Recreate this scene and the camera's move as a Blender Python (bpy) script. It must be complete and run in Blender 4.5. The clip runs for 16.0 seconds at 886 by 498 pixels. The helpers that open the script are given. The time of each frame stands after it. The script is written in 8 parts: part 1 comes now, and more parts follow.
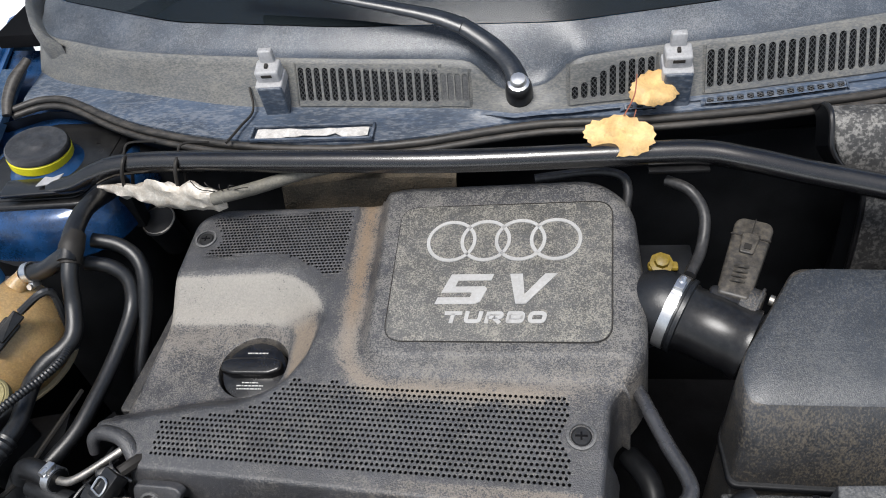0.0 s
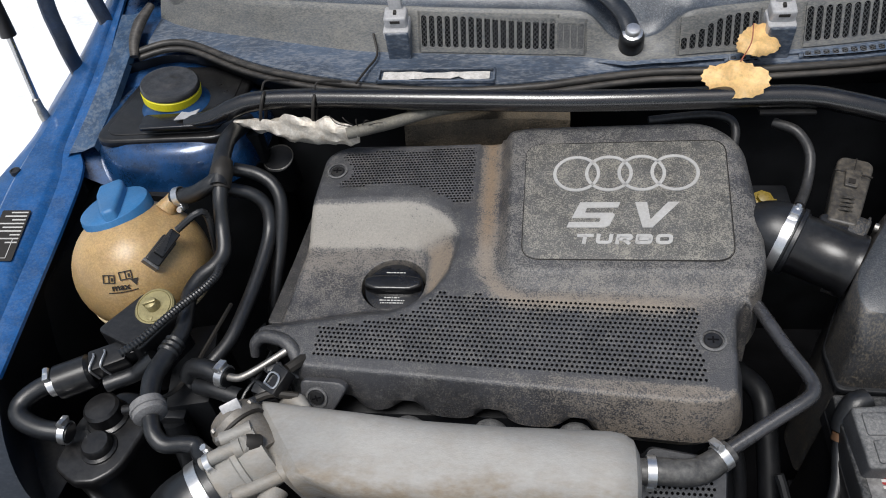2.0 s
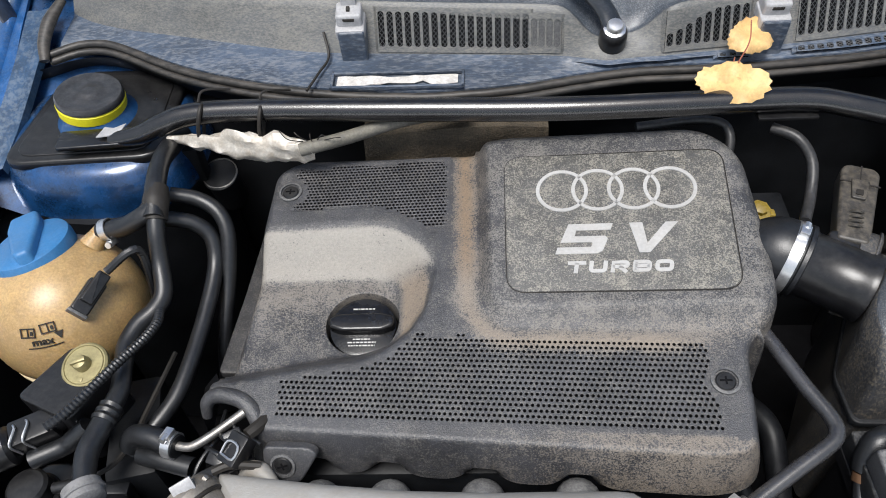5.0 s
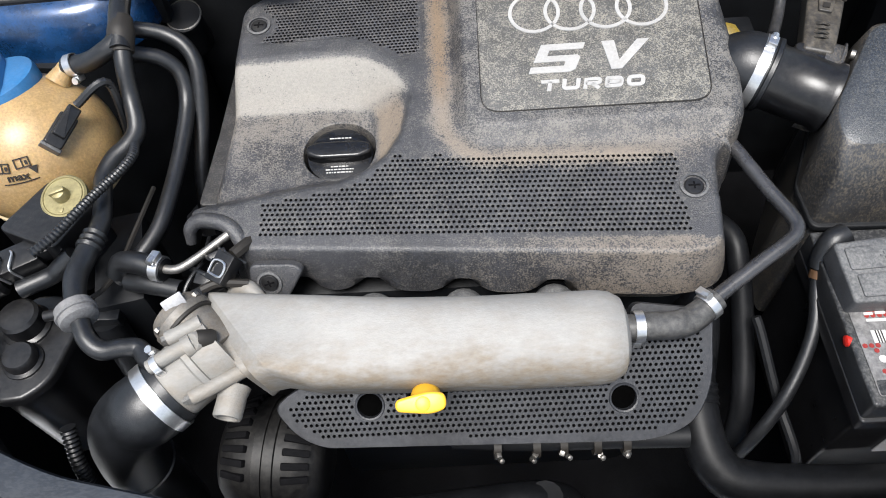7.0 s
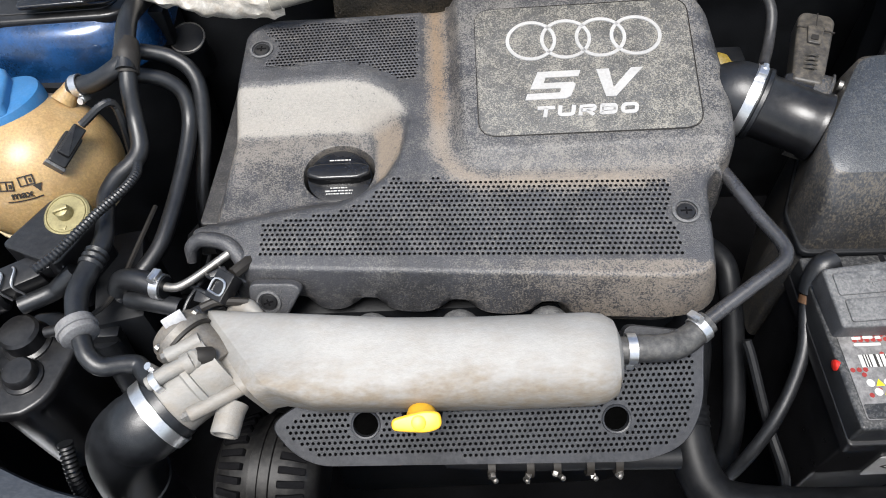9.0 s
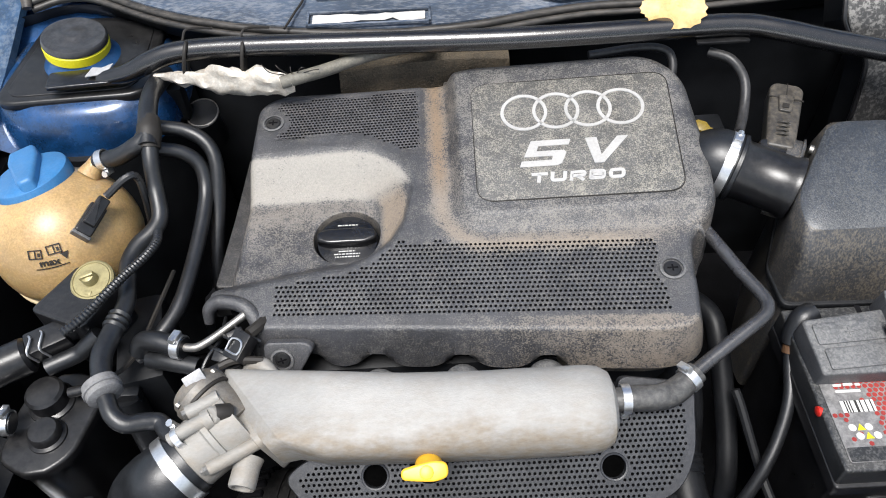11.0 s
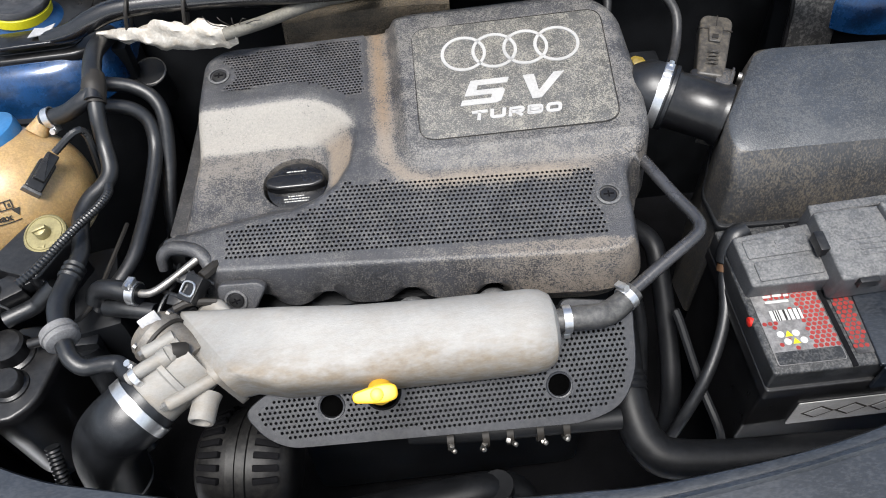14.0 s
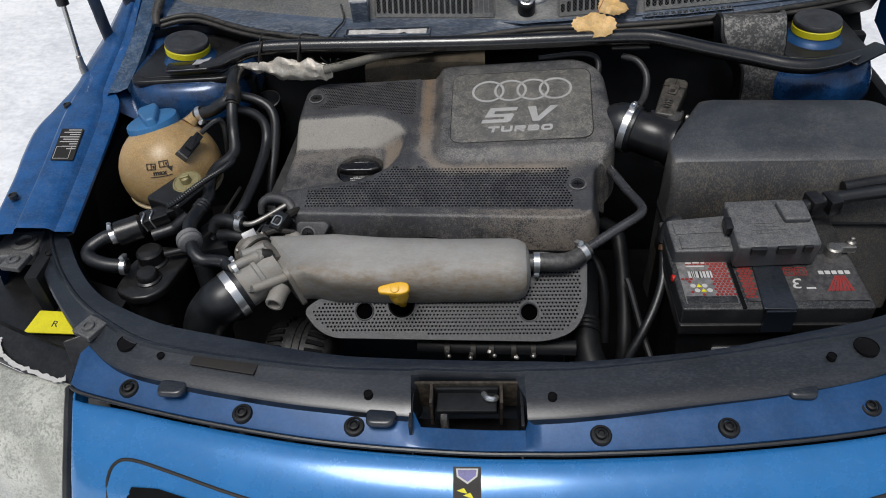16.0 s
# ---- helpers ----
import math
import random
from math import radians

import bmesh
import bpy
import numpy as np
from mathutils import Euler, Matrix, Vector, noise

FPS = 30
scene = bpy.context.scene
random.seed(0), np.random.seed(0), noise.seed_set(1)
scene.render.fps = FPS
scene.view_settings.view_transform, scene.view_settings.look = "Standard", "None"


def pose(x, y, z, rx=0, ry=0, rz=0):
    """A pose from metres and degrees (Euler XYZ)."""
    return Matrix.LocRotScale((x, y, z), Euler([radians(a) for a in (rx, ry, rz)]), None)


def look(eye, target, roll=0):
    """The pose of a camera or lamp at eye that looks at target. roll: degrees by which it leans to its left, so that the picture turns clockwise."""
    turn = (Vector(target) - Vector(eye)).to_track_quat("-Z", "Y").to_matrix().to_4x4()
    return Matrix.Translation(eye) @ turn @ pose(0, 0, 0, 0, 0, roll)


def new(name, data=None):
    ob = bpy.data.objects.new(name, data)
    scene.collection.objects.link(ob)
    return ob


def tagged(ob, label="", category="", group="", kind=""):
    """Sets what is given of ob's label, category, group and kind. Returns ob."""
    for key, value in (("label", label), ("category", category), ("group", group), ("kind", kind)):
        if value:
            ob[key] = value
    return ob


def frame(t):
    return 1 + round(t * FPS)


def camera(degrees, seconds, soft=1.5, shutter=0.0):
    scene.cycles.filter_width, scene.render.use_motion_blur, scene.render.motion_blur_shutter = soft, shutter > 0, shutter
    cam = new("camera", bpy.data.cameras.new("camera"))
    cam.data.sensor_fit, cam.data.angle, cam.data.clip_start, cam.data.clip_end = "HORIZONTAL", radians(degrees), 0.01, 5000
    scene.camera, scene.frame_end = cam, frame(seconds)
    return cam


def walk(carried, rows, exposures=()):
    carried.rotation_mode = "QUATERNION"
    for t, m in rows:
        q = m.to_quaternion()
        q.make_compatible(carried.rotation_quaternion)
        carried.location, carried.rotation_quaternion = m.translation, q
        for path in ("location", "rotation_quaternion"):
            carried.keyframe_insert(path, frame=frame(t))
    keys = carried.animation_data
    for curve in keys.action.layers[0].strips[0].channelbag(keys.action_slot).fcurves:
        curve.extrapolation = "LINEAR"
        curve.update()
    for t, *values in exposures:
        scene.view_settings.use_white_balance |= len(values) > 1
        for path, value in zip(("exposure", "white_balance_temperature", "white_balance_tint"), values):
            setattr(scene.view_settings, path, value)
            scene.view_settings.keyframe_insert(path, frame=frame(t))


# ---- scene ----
cam = camera(61.2, 16.0, soft=1.0)
PATH = [
    (0, (0.077, -0.042, 1.425), (-0.21, 1.347, 0.015), -9.1),
    (0.5, (0.057, -0.146, 1.457), (-0.255, 1.265, 0.074), -8.5),
    (1, (0.035, -0.227, 1.467), (-0.305, 1.159, 0.065), -7.9),
    (1.5, (-0.007, -0.235, 1.456), (-0.353, 1.15, 0.055), -7.0),
    (2, (-0.065, -0.154, 1.447), (-0.323, 1.213, 0.011), -7.1),
    (2.5, (-0.095, -0.094, 1.432), (-0.251, 1.256, -0.036), -5.6),
    (3, (-0.099, -0.053, 1.432), (-0.222, 1.311, -0.026), -5.1),
    (3.2, (-0.1, -0.041, 1.432), (-0.209, 1.323, -0.027), -4.8),
    (5.3, (-0.109, -0.049, 1.418), (-0.211, 1.241, -0.107), -4.8),
    (5.5, (-0.109, -0.064, 1.407), (-0.217, 1.19, -0.148), -6.1),
    (6, (-0.114, -0.091, 1.395), (-0.181, 1.078, -0.226), -6.1),
    (6.5, (-0.118, -0.108, 1.39), (-0.166, 1.007, -0.27), -5.1),
    (7, (-0.12, -0.113, 1.388), (-0.146, 0.992, -0.279), -4.1),
    (7.5, (-0.119, -0.115, 1.391), (-0.137, 0.996, -0.272), -3.6),
    (8, (-0.118, -0.119, 1.391), (-0.144, 1.003, -0.265), -3.8),
    (8.5, (-0.121, -0.12, 1.395), (-0.132, 1.015, -0.252), -3.0),
    (9, (-0.122, -0.119, 1.399), (-0.131, 1.03, -0.238), -2.7),
    (9.5, (-0.128, -0.12, 1.406), (-0.149, 1.077, -0.197), -2.7),
    (9.7, (-0.13, -0.119, 1.413), (-0.159, 1.108, -0.166), -2.9),
    (11.8, (-0.122, -0.171, 1.44), (-0.083, 1.102, -0.102), -3.0),
    (12, (-0.119, -0.176, 1.44), (-0.077, 1.086, -0.111), -3.0),
    (12.5, (-0.113, -0.186, 1.436), (-0.088, 1.063, -0.125), -3.7),
    (13, (-0.103, -0.196, 1.437), (-0.069, 1.045, -0.132), -3.7),
    (13.5, (-0.096, -0.2, 1.434), (-0.041, 1.032, -0.141), -3.6),
    (14, (-0.098, -0.196, 1.431), (-0.038, 1.021, -0.155), -3.8),
    (14.5, (-0.104, -0.2, 1.431), (-0.027, 1.014, -0.156), -3.1),
    (15, (-0.097, -0.253, 1.453), (-0.014, 1.039, -0.071), -1.3),
    (15.5, (-0.065, -0.405, 1.473), (-0.079, 1.017, 0.067), -2.3),
    (16, (-0.03, -0.564, 1.507), (-0.149, 0.917, 0.168), -3.9),
]
EXPOSURES = [(0.0, -0.08), (0.5, -0.5), (1.0, -0.2), (2.0, -0.4), (3.0, -0.15), (5.5, 0.08), (7.0, 0.34), (14.5, 0.38), (15.0, 0.38), (15.5, -0.05), (16.0, -0.9)]
walk(cam, [(t, look(eye, target, roll)) for t, eye, target, roll in PATH], EXPOSURES)

# ---- world and light: open shade under a bright, thinly clouded winter sky ----
world = bpy.data.worlds.new("sky")
scene.world = world
world.use_nodes = True
wn, wl = world.node_tree.nodes, world.node_tree.links
sky = wn.new("ShaderNodeTexSky")
sky.sky_type, sky.sun_disc = "NISHITA", False
sky.sun_elevation, sky.sun_rotation = radians(70), radians(196)
sky.air_density, sky.dust_density, sky.ozone_density = 1.0, 4.0, 1.0
wn["Background"].inputs["Strength"].default_value = 0.09
wl.new(sky.outputs["Color"], wn["Background"].inputs["Color"])
# thin bright cloud over the blue
cloud = wn.new("ShaderNodeBackground")
cloud.inputs["Color"].default_value, cloud.inputs["Strength"].default_value = (0.79, 0.925, 1.02, 1), 0.235
both = wn.new("ShaderNodeAddShader")
wl.new(wn["Background"].outputs[0], both.inputs[0])
wl.new(cloud.outputs[0], both.inputs[1])
wl.new(both.outputs[0], wn["World Output"].inputs["Surface"])

sun_data = bpy.data.lights.new("sun", "SUN")
sun_data.energy, sun_data.angle, sun_data.color = 3.7, radians(24), (1.0, 0.99, 0.975)
sun = new("sun", sun_data)
sun.matrix_world = look((-0.35, -0.55, 3.3), (0, 0.3, 0.8))

# ---- small helpers for building ----
BASE = {}


def V(*a):
    return Vector(a)


def thing(name, base, label="", category="", group="", kind=""):
    ob = new(name)
    ob.empty_display_size = 0.02
    ob.location = base
    BASE[ob] = Vector(base)
    return tagged(ob, label, category, group, kind)


def finish(name, me, material, smooth):
    me.materials.append(material)
    if smooth:
        me.polygons.foreach_set("use_smooth", [True] * len(me.polygons))
        me.set_sharp_from_angle(angle=radians(smooth))
    return new(name, me)


def part(name, bm, material, parent, label="", smooth=38, kind=""):
    """Links a bmesh in world coordinates as one mesh under a thing or a part."""
    bmesh.ops.translate(bm, verts=bm.verts, vec=-BASE[parent])
    bmesh.ops.recalc_face_normals(bm, faces=bm.faces)
    me = bpy.data.meshes.new(name)
    bm.to_mesh(me)
    bm.free()
    ob = finish(name, me, material, smooth)
    ob.parent = parent
    BASE[ob] = BASE[parent]
    return tagged(ob, label, kind=kind)


def solo(name, bm, material, base, label="", category="", group="", kind="", smooth=38, flip=True):
    """One mesh that is a thing by itself."""
    bmesh.ops.translate(bm, verts=bm.verts, vec=-Vector(base))
    if flip:
        bmesh.ops.recalc_face_normals(bm, faces=bm.faces)
    me = bpy.data.meshes.new(name)
    bm.to_mesh(me)
    bm.free()
    ob = finish(name, me, material, smooth)
    ob.location = base
    BASE[ob] = Vector(base)
    return tagged(ob, label, category, group, kind)


def basis(origin, x_dir, y_dir):
    """A frame with z along x_dir cross y_dir."""
    ex = Vector(x_dir).normalized()
    ez = ex.cross(Vector(y_dir)).normalized()
    ey = ez.cross(ex)
    m = Matrix((ex, ey, ez)).transposed().to_4x4()
    return Matrix.Translation(origin) @ m


def along(origin, axis):
    """A frame with z along axis."""
    q = Vector(axis).to_track_quat("Z", "Y")
    return Matrix.Translation(origin) @ q.to_matrix().to_4x4()


def box(bm, m, size, bevel=0.002, taper=1.0, seg=2):
    """A bevelled block, centred on the frame m; taper shrinks its top."""
    if not isinstance(m, Matrix):
        m = Matrix.Translation(m)
    b = bmesh.new()
    bmesh.ops.create_cube(b, size=1)
    for v in b.verts:
        k = taper if v.co.z > 0 else 1
        v.co = Vector((v.co.x * size[0] * k, v.co.y * size[1] * k, v.co.z * size[2]))
    if bevel:
        bmesh.ops.bevel(b, geom=b.edges, offset=bevel, segments=seg, profile=0.6, affect="EDGES")
    merge(bm, b, m)


def merge(bm, b, m=None):
    vs = [bm.verts.new(m @ v.co if m else v.co) for v in b.verts]
    b.verts.index_update()
    for f in b.faces:
        try:
            bm.faces.new([vs[v.index] for v in f.verts])
        except ValueError:
            pass
    b.free()


def spline(pts, n=8, closed=False):
    p = [Vector(q) for q in pts]
    out = []
    m = len(p)
    for i in range(m if closed else m - 1):
        if closed:
            a, b, c, d = p[(i - 1) % m], p[i], p[(i + 1) % m], p[(i + 2) % m]
        else:
            b, c = p[i], p[i + 1]
            a = p[i - 1] if i else b * 2 - c
            d = p[i + 2] if i + 2 < m else c * 2 - b
        for k in range(n):
            t = k / n
            out.append(0.5 * (2 * b + (c - a) * t + (2 * a - 5 * b + 4 * c - d) * t * t + (3 * b - a - 3 * c + d) * t ** 3))
    if not closed:
        out.append(p[-1])
    return out


def rings(bm, loops, cap0=True, cap1=True, closed=True):
    rows = [[bm.verts.new(c) for c in lp] for lp in loops]
    n = len(rows[0])
    for a, b in zip(rows, rows[1:]):
        for i in range(n if closed else n - 1):
            j = (i + 1) % n
            bm.faces.new((a[i], a[j], b[j], b[i]))
    if cap0:
        bm.faces.new(rows[0][::-1])
    if cap1:
        bm.faces.new(rows[-1])
    return rows


def sweep(bm, pts, radius, n=14, steps=8, flat=1.0, smooth=True):
    """A round hose, wire or tube along points; radius: one number, or one at each point."""
    line = spline(pts, steps) if smooth else [Vector(p) for p in pts]
    rad = radius if isinstance(radius, (list, tuple)) else [radius] * len(pts)
    if smooth:
        rr = [float(np.interp(i / steps, range(len(rad)), rad)) for i in range(len(line))]
    else:
        rr = rad
    d = (line[1] - line[0]).normalized()
    side = d.cross(V(0, 0, 1))
    if side.length < 0.05:
        side = d.cross(V(0, 1, 0))
    side.normalize()
    loops = []
    for i, p in enumerate(line):
        nd = (line[min(i + 1, len(line) - 1)] - line[max(i - 1, 0)]).normalized()
        side = (side - nd * side.dot(nd)).normalized()
        up = side.cross(nd)
        loops.append([p + (side * math.cos(a) + up * math.sin(a) * flat) * rr[i] for a in (2 * math.pi * k / n for k in range(n))])
    rings(bm, loops)


def ribbed(bm, pts, r, pitch=0.004, depth=0.14, n=12):
    """A corrugated sleeve."""
    line = spline(pts, 24)
    length = sum((b - a).length for a, b in zip(line, line[1:]))
    k = int(length / pitch * 2)
    acc, out, want = 0.0, [line[0]], length / k
    for a, b in zip(line, line[1:]):
        seg = (b - a).length
        while acc + seg >= want * len(out) and len(out) < k:
            out.append(a.lerp(b, (want * len(out) - acc) / max(seg, 1e-9)))
        acc += seg
    sweep(bm, out, [r * (1 + depth * (-1) ** i) for i in range(len(out))], n=n, smooth=False)


def lathe(bm, m, profile, n=28, cap0=True, cap1=True):
    """Turns a profile of (radius, height) about the z of the frame m."""
    if not isinstance(m, Matrix):
        m = Matrix.Translation(m)
    loops = [[m @ V(r * math.cos(a), r * math.sin(a), h) for a in (2 * math.pi * k / n for k in range(n))] for r, h in profile]
    rings(bm, loops, cap0, cap1)


def rounded(pts, r, n=5):
    """A 2D outline with its corners rounded."""
    out = []
    m = len(pts)
    for i in range(m):
        a, b, c = (Vector(pts[(i + k) % m]).to_2d() for k in (-1, 0, 1))
        rad = r[i] if isinstance(r, (list, tuple)) else r
        d1, d2 = (a - b), (c - b)
        k = min(rad, d1.length * 0.48, d2.length * 0.48)
        p, q = b + d1.normalized() * k, b + d2.normalized() * k
        for j in range(n + 1):
            t = j / n
            out.append(p * (1 - t) ** 2 + b * 2 * t * (1 - t) + q * t * t)
    return out


def slab(bm, m, outline, h0, h1, bevel=0.0):
    """An outline in the frame m, drawn out from height h0 to h1, with a rounded upper edge."""
    o = [Vector(p).to_2d() for p in outline]
    c = sum(o, Vector((0, 0))) / len(o)
    area = sum(a.cross(b) for a, b in zip(o, o[1:] + o[:1]))
    if area < 0:
        o = o[::-1]
    k = len(o)
    nrm = []
    for i in range(k):
        e1, e2 = o[i] - o[i - 1], o[(i + 1) % k] - o[i]
        v = Vector((e1.y, -e1.x)).normalized() + Vector((e2.y, -e2.x)).normalized()
        nrm.append(v.normalized() if v.length > 1e-6 else Vector((0, 0)))
    levels = [(0, h0)]
    if bevel:
        levels += [(bevel * (1 - math.cos(a)), h1 - bevel + bevel * math.sin(a)) for a in (0, math.pi / 6, math.pi / 3, math.pi / 2)]
    else:
        levels += [(0, h1)]
    loops = [[m @ V(*(p - q * off), h) for p, q in zip(o, nrm)] for off, h in levels]
    rings(bm, loops)


def rect(x0, y0, x1, y1):
    return [(x0, y0), (x1, y0), (x1, y1), (x0, y1)]


def sheet(bm, rows):
    """A skin over rows of points."""
    vs = [[bm.verts.new(p) for p in r] for r in rows]
    for a, b in zip(vs, vs[1:]):
        for i in range(len(a) - 1):
            bm.faces.new((a[i], a[i + 1], b[i + 1], b[i]))


def lettering(text, m, size, x_scale=1.0, shear=0.0, depth=0.0008, bold=0.0, align="LEFT"):
    """Letters as a bmesh, lying in the frame m, with their base on its x axis."""
    cu = bpy.data.curves.new("letters", "FONT")
    cu.body, cu.size, cu.shear, cu.extrude, cu.offset, cu.align_x = text, size, shear, depth, bold, align
    cu.resolution_u = 3
    ob = new("letters", cu)
    bpy.context.view_layer.update()
    me = bpy.data.meshes.new_from_object(ob.evaluated_get(bpy.context.evaluated_depsgraph_get()))
    b = bmesh.new()
    b.from_mesh(me)
    bpy.data.objects.remove(ob)
    bpy.data.curves.remove(cu)
    bpy.data.meshes.remove(me)
    bmesh.ops.transform(b, matrix=m @ Matrix.Diagonal((x_scale, 1, 1, 1)), verts=b.verts)
    return b


def smooth01(a, b, x):
    t = np.clip((x - a) / (b - a), 0, 1)
    return t * t * (3 - 2 * t)


def hose_clamp(parent, p, axis, r, width=0.009, name="hose_clamp", mat=None, turn=0.0):
    """A steel band with its screw housing, as a part of the hose."""
    m = along(p, axis) @ pose(0, 0, 0, 0, 0, turn)
    bm = bmesh.new()
    lathe(bm, m, [(r, -width / 2), (r + 0.0014, -width / 2), (r + 0.0014, width / 2), (r, width / 2)], n=28, cap0=False, cap1=False)
    ob = part(name, bm, mat or STEEL, parent, "bright steel band")
    bm = bmesh.new()
    box(bm, m @ pose(r + 0.004, 0, 0), (0.006, 0.012, width * 0.9), 0.001)
    lathe(bm, m @ pose(r + 0.005, 0.006, 0, 90), [(0.0025, -0.003), (0.0035, -0.003), (0.0035, 0.004), (0.0025, 0.005)], n=8)
    part("clamp_screw", bm, mat or STEEL, ob)
    return ob

# ---- materials ----
def surface(name, base, rough=0.5, metal=0.0, dust=0.0, dust_col=(0.30, 0.24, 0.17), vary=0.35, s1=22.0, s2=420.0, bump=0.15, bump_scale=900.0,
            coat=0.0, spec=0.5, up=True, grime=False, sub=0.0, rough_vary=0.15, speck_scale=None, crisp=False, stretch=(1, 1, 1), bump_dist=0.0006, tint=None):
    """A worn surface: two scales of tone, settled dust, fine relief."""
    speck_scale = speck_scale or (480.0 if crisp else 190.0)
    m = bpy.data.materials.new(name)
    m.use_nodes = True
    nt = m.node_tree
    n, l = nt.nodes, nt.links
    bs = n["Principled BSDF"]
    tc = n.new("ShaderNodeTexCoord")
    mp = n.new("ShaderNodeMapping")
    mp.inputs["Scale"].default_value = stretch
    l.new(tc.outputs["Object"], mp.inputs["Vector"])

    def noise_tex(scale, detail=4.0):
        t = n.new("ShaderNodeTexNoise")
        t.inputs["Scale"].default_value, t.inputs["Detail"].default_value = scale, detail
        t.inputs["Roughness"].default_value = 0.6
        l.new(mp.outputs["Vector"], t.inputs["Vector"])
        return t.outputs["Fac"]

    def math_node(op, a, b, c=None):
        t = n.new("ShaderNodeMath")
        t.operation = op
        for i, v in enumerate((a, b, c)):
            if v is None:
                continue
            if isinstance(v, (int, float)):
                t.inputs[i].default_value = v
            else:
                l.new(v, t.inputs[i])
        return t.outputs[0]

    def ramp(fac, lo, hi):
        t = n.new("ShaderNodeMapRange")
        t.interpolation_type = "SMOOTHSTEP"
        t.inputs["From Min"].default_value, t.inputs["From Max"].default_value = lo, hi
        l.new(fac, t.inputs["Value"])
        return t.outputs[0]

    def mix(fac, a, b):
        t = n.new("ShaderNodeMix")
        t.data_type = "RGBA"
        l.new(fac, t.inputs["Factor"])
        for k, v in ((6, a), (7, b)):
            if isinstance(v, tuple):
                t.inputs[k].default_value = (*v, 1)
            else:
                l.new(v, t.inputs[k])
        return t.outputs[2]

    big, fine = noise_tex(s1), noise_tex(s2, 3.0)
    tone = math_node("ADD", math_node("MULTIPLY", big, 0.65), math_node("MULTIPLY", fine, 0.35))
    dark = tuple(c * (1 - vary) for c in base)
    light = tuple(min(1.0, c * (1 + vary)) for c in base)
    col = mix(ramp(tone, 0.35, 0.65), dark, light)
    rgh = math_node("ADD", rough - rough_vary / 2, math_node("MULTIPLY", big, rough_vary))
    if dust:
        speck = noise_tex(speck_scale, 3.0)
        mid = math_node("ADD", math_node("MULTIPLY", noise_tex(s1 * 1.7, 6.0), 0.27), math_node("MULTIPLY", noise_tex(speck_scale * 0.3, 4.0), 0.20))
        blot = math_node("ADD", mid, math_node("MULTIPLY", speck, 0.53))
        fac = ramp(blot, 0.46, 0.59) if crisp else ramp(blot, 0.38, 0.66)
        fac = math_node("ADD", math_node("MULTIPLY", fac, 0.85), 0.15)
        if grime:
            at = n.new("ShaderNodeAttribute")
            at.attribute_name = "grime"
            thr = math_node("MULTIPLY", at.outputs["Fac"], 0.16)
            spots = ramp(math_node("ADD", blot, thr), *((0.525, 0.635) if crisp else (0.42, 0.80)))
            fac = math_node("ADD", math_node("MULTIPLY", fac, 0.14), math_node("MULTIPLY", spots, math_node("ADD", math_node("MULTIPLY", at.outputs["Fac"], 0.75), 0.10)))
        if up:
            ge = n.new("ShaderNodeNewGeometry")
            sp = n.new("ShaderNodeSeparateXYZ")
            l.new(ge.outputs["Normal"], sp.inputs[0])
            fac = math_node("MULTIPLY", fac, ramp(sp.outputs["Z"], -0.1, 0.7))
        fac = math_node("MINIMUM", math_node("MULTIPLY", fac, dust), 1.0)
        settled = mix(fine, tuple(c * 0.72 for c in dust_col), tuple(min(1, c * 1.2) for c in dust_col))
        if tint:
            ta = n.new("ShaderNodeAttribute")
            ta.attribute_name = "rust"
            settled = mix(ta.outputs["Fac"], settled, mix(fine, tuple(c * 0.6 for c in tint), tuple(c * 1.35 for c in tint)))
        col = mix(fac, col, settled)
        rgh = math_node("ADD", rgh, math_node("MULTIPLY", fac, 0.25))
    l.new(col, bs.inputs["Base Color"])
    l.new(rgh, bs.inputs["Roughness"])
    bs.inputs["Metallic"].default_value = metal
    bs.inputs["Specular IOR Level"].default_value = spec
    if coat:
        bs.inputs["Coat Weight"].default_value = coat
        bs.inputs["Coat Roughness"].default_value = 0.12
    if sub:
        bs.inputs["Subsurface Weight"].default_value = sub
        bs.inputs["Subsurface Radius"].default_value = (0.02, 0.012, 0.005)
        bs.inputs["Subsurface Scale"].default_value = 0.5
    if bump:
        bp = n.new("ShaderNodeBump")
        bp.inputs["Strength"].default_value, bp.inputs["Distance"].default_value = bump, bump_dist
        l.new(noise_tex(bump_scale, 2.0), bp.inputs["Height"])
        l.new(bp.outputs["Normal"], bs.inputs["Normal"])
    return m


BROWN = (0.33, 0.27, 0.195)
GREYDUST = (0.34, 0.33, 0.31)
COVER = surface("grained black plastic with road dust", (0.035, 0.036, 0.041), 0.40, dust=0.84, dust_col=(0.325, 0.305, 0.270), tint=(0.25, 0.165, 0.09), grime=True, crisp=True, up=False, speck_scale=620, bump=1.0, bump_scale=900, spec=0.8)
# hole walls: no dust, and blacker than the skin to deepen their shade
HOLEWALL = surface("dust-free plastic blackened as hole shade", (0.006, 0.006, 0.007), 0.55, bump=0, spec=0.3)
PANEL = surface("dusty badge panel plastic", (0.046, 0.047, 0.050), 0.42, dust=0.80, dust_col=(0.335, 0.315, 0.265), bump=1.0, bump_scale=900, s1=26, spec=0.7, speck_scale=620, crisp=True)
BLACK = surface("black plastic", (0.008, 0.008, 0.009), 0.30, dust=0.05, dust_col=GREYDUST, spec=0.55)
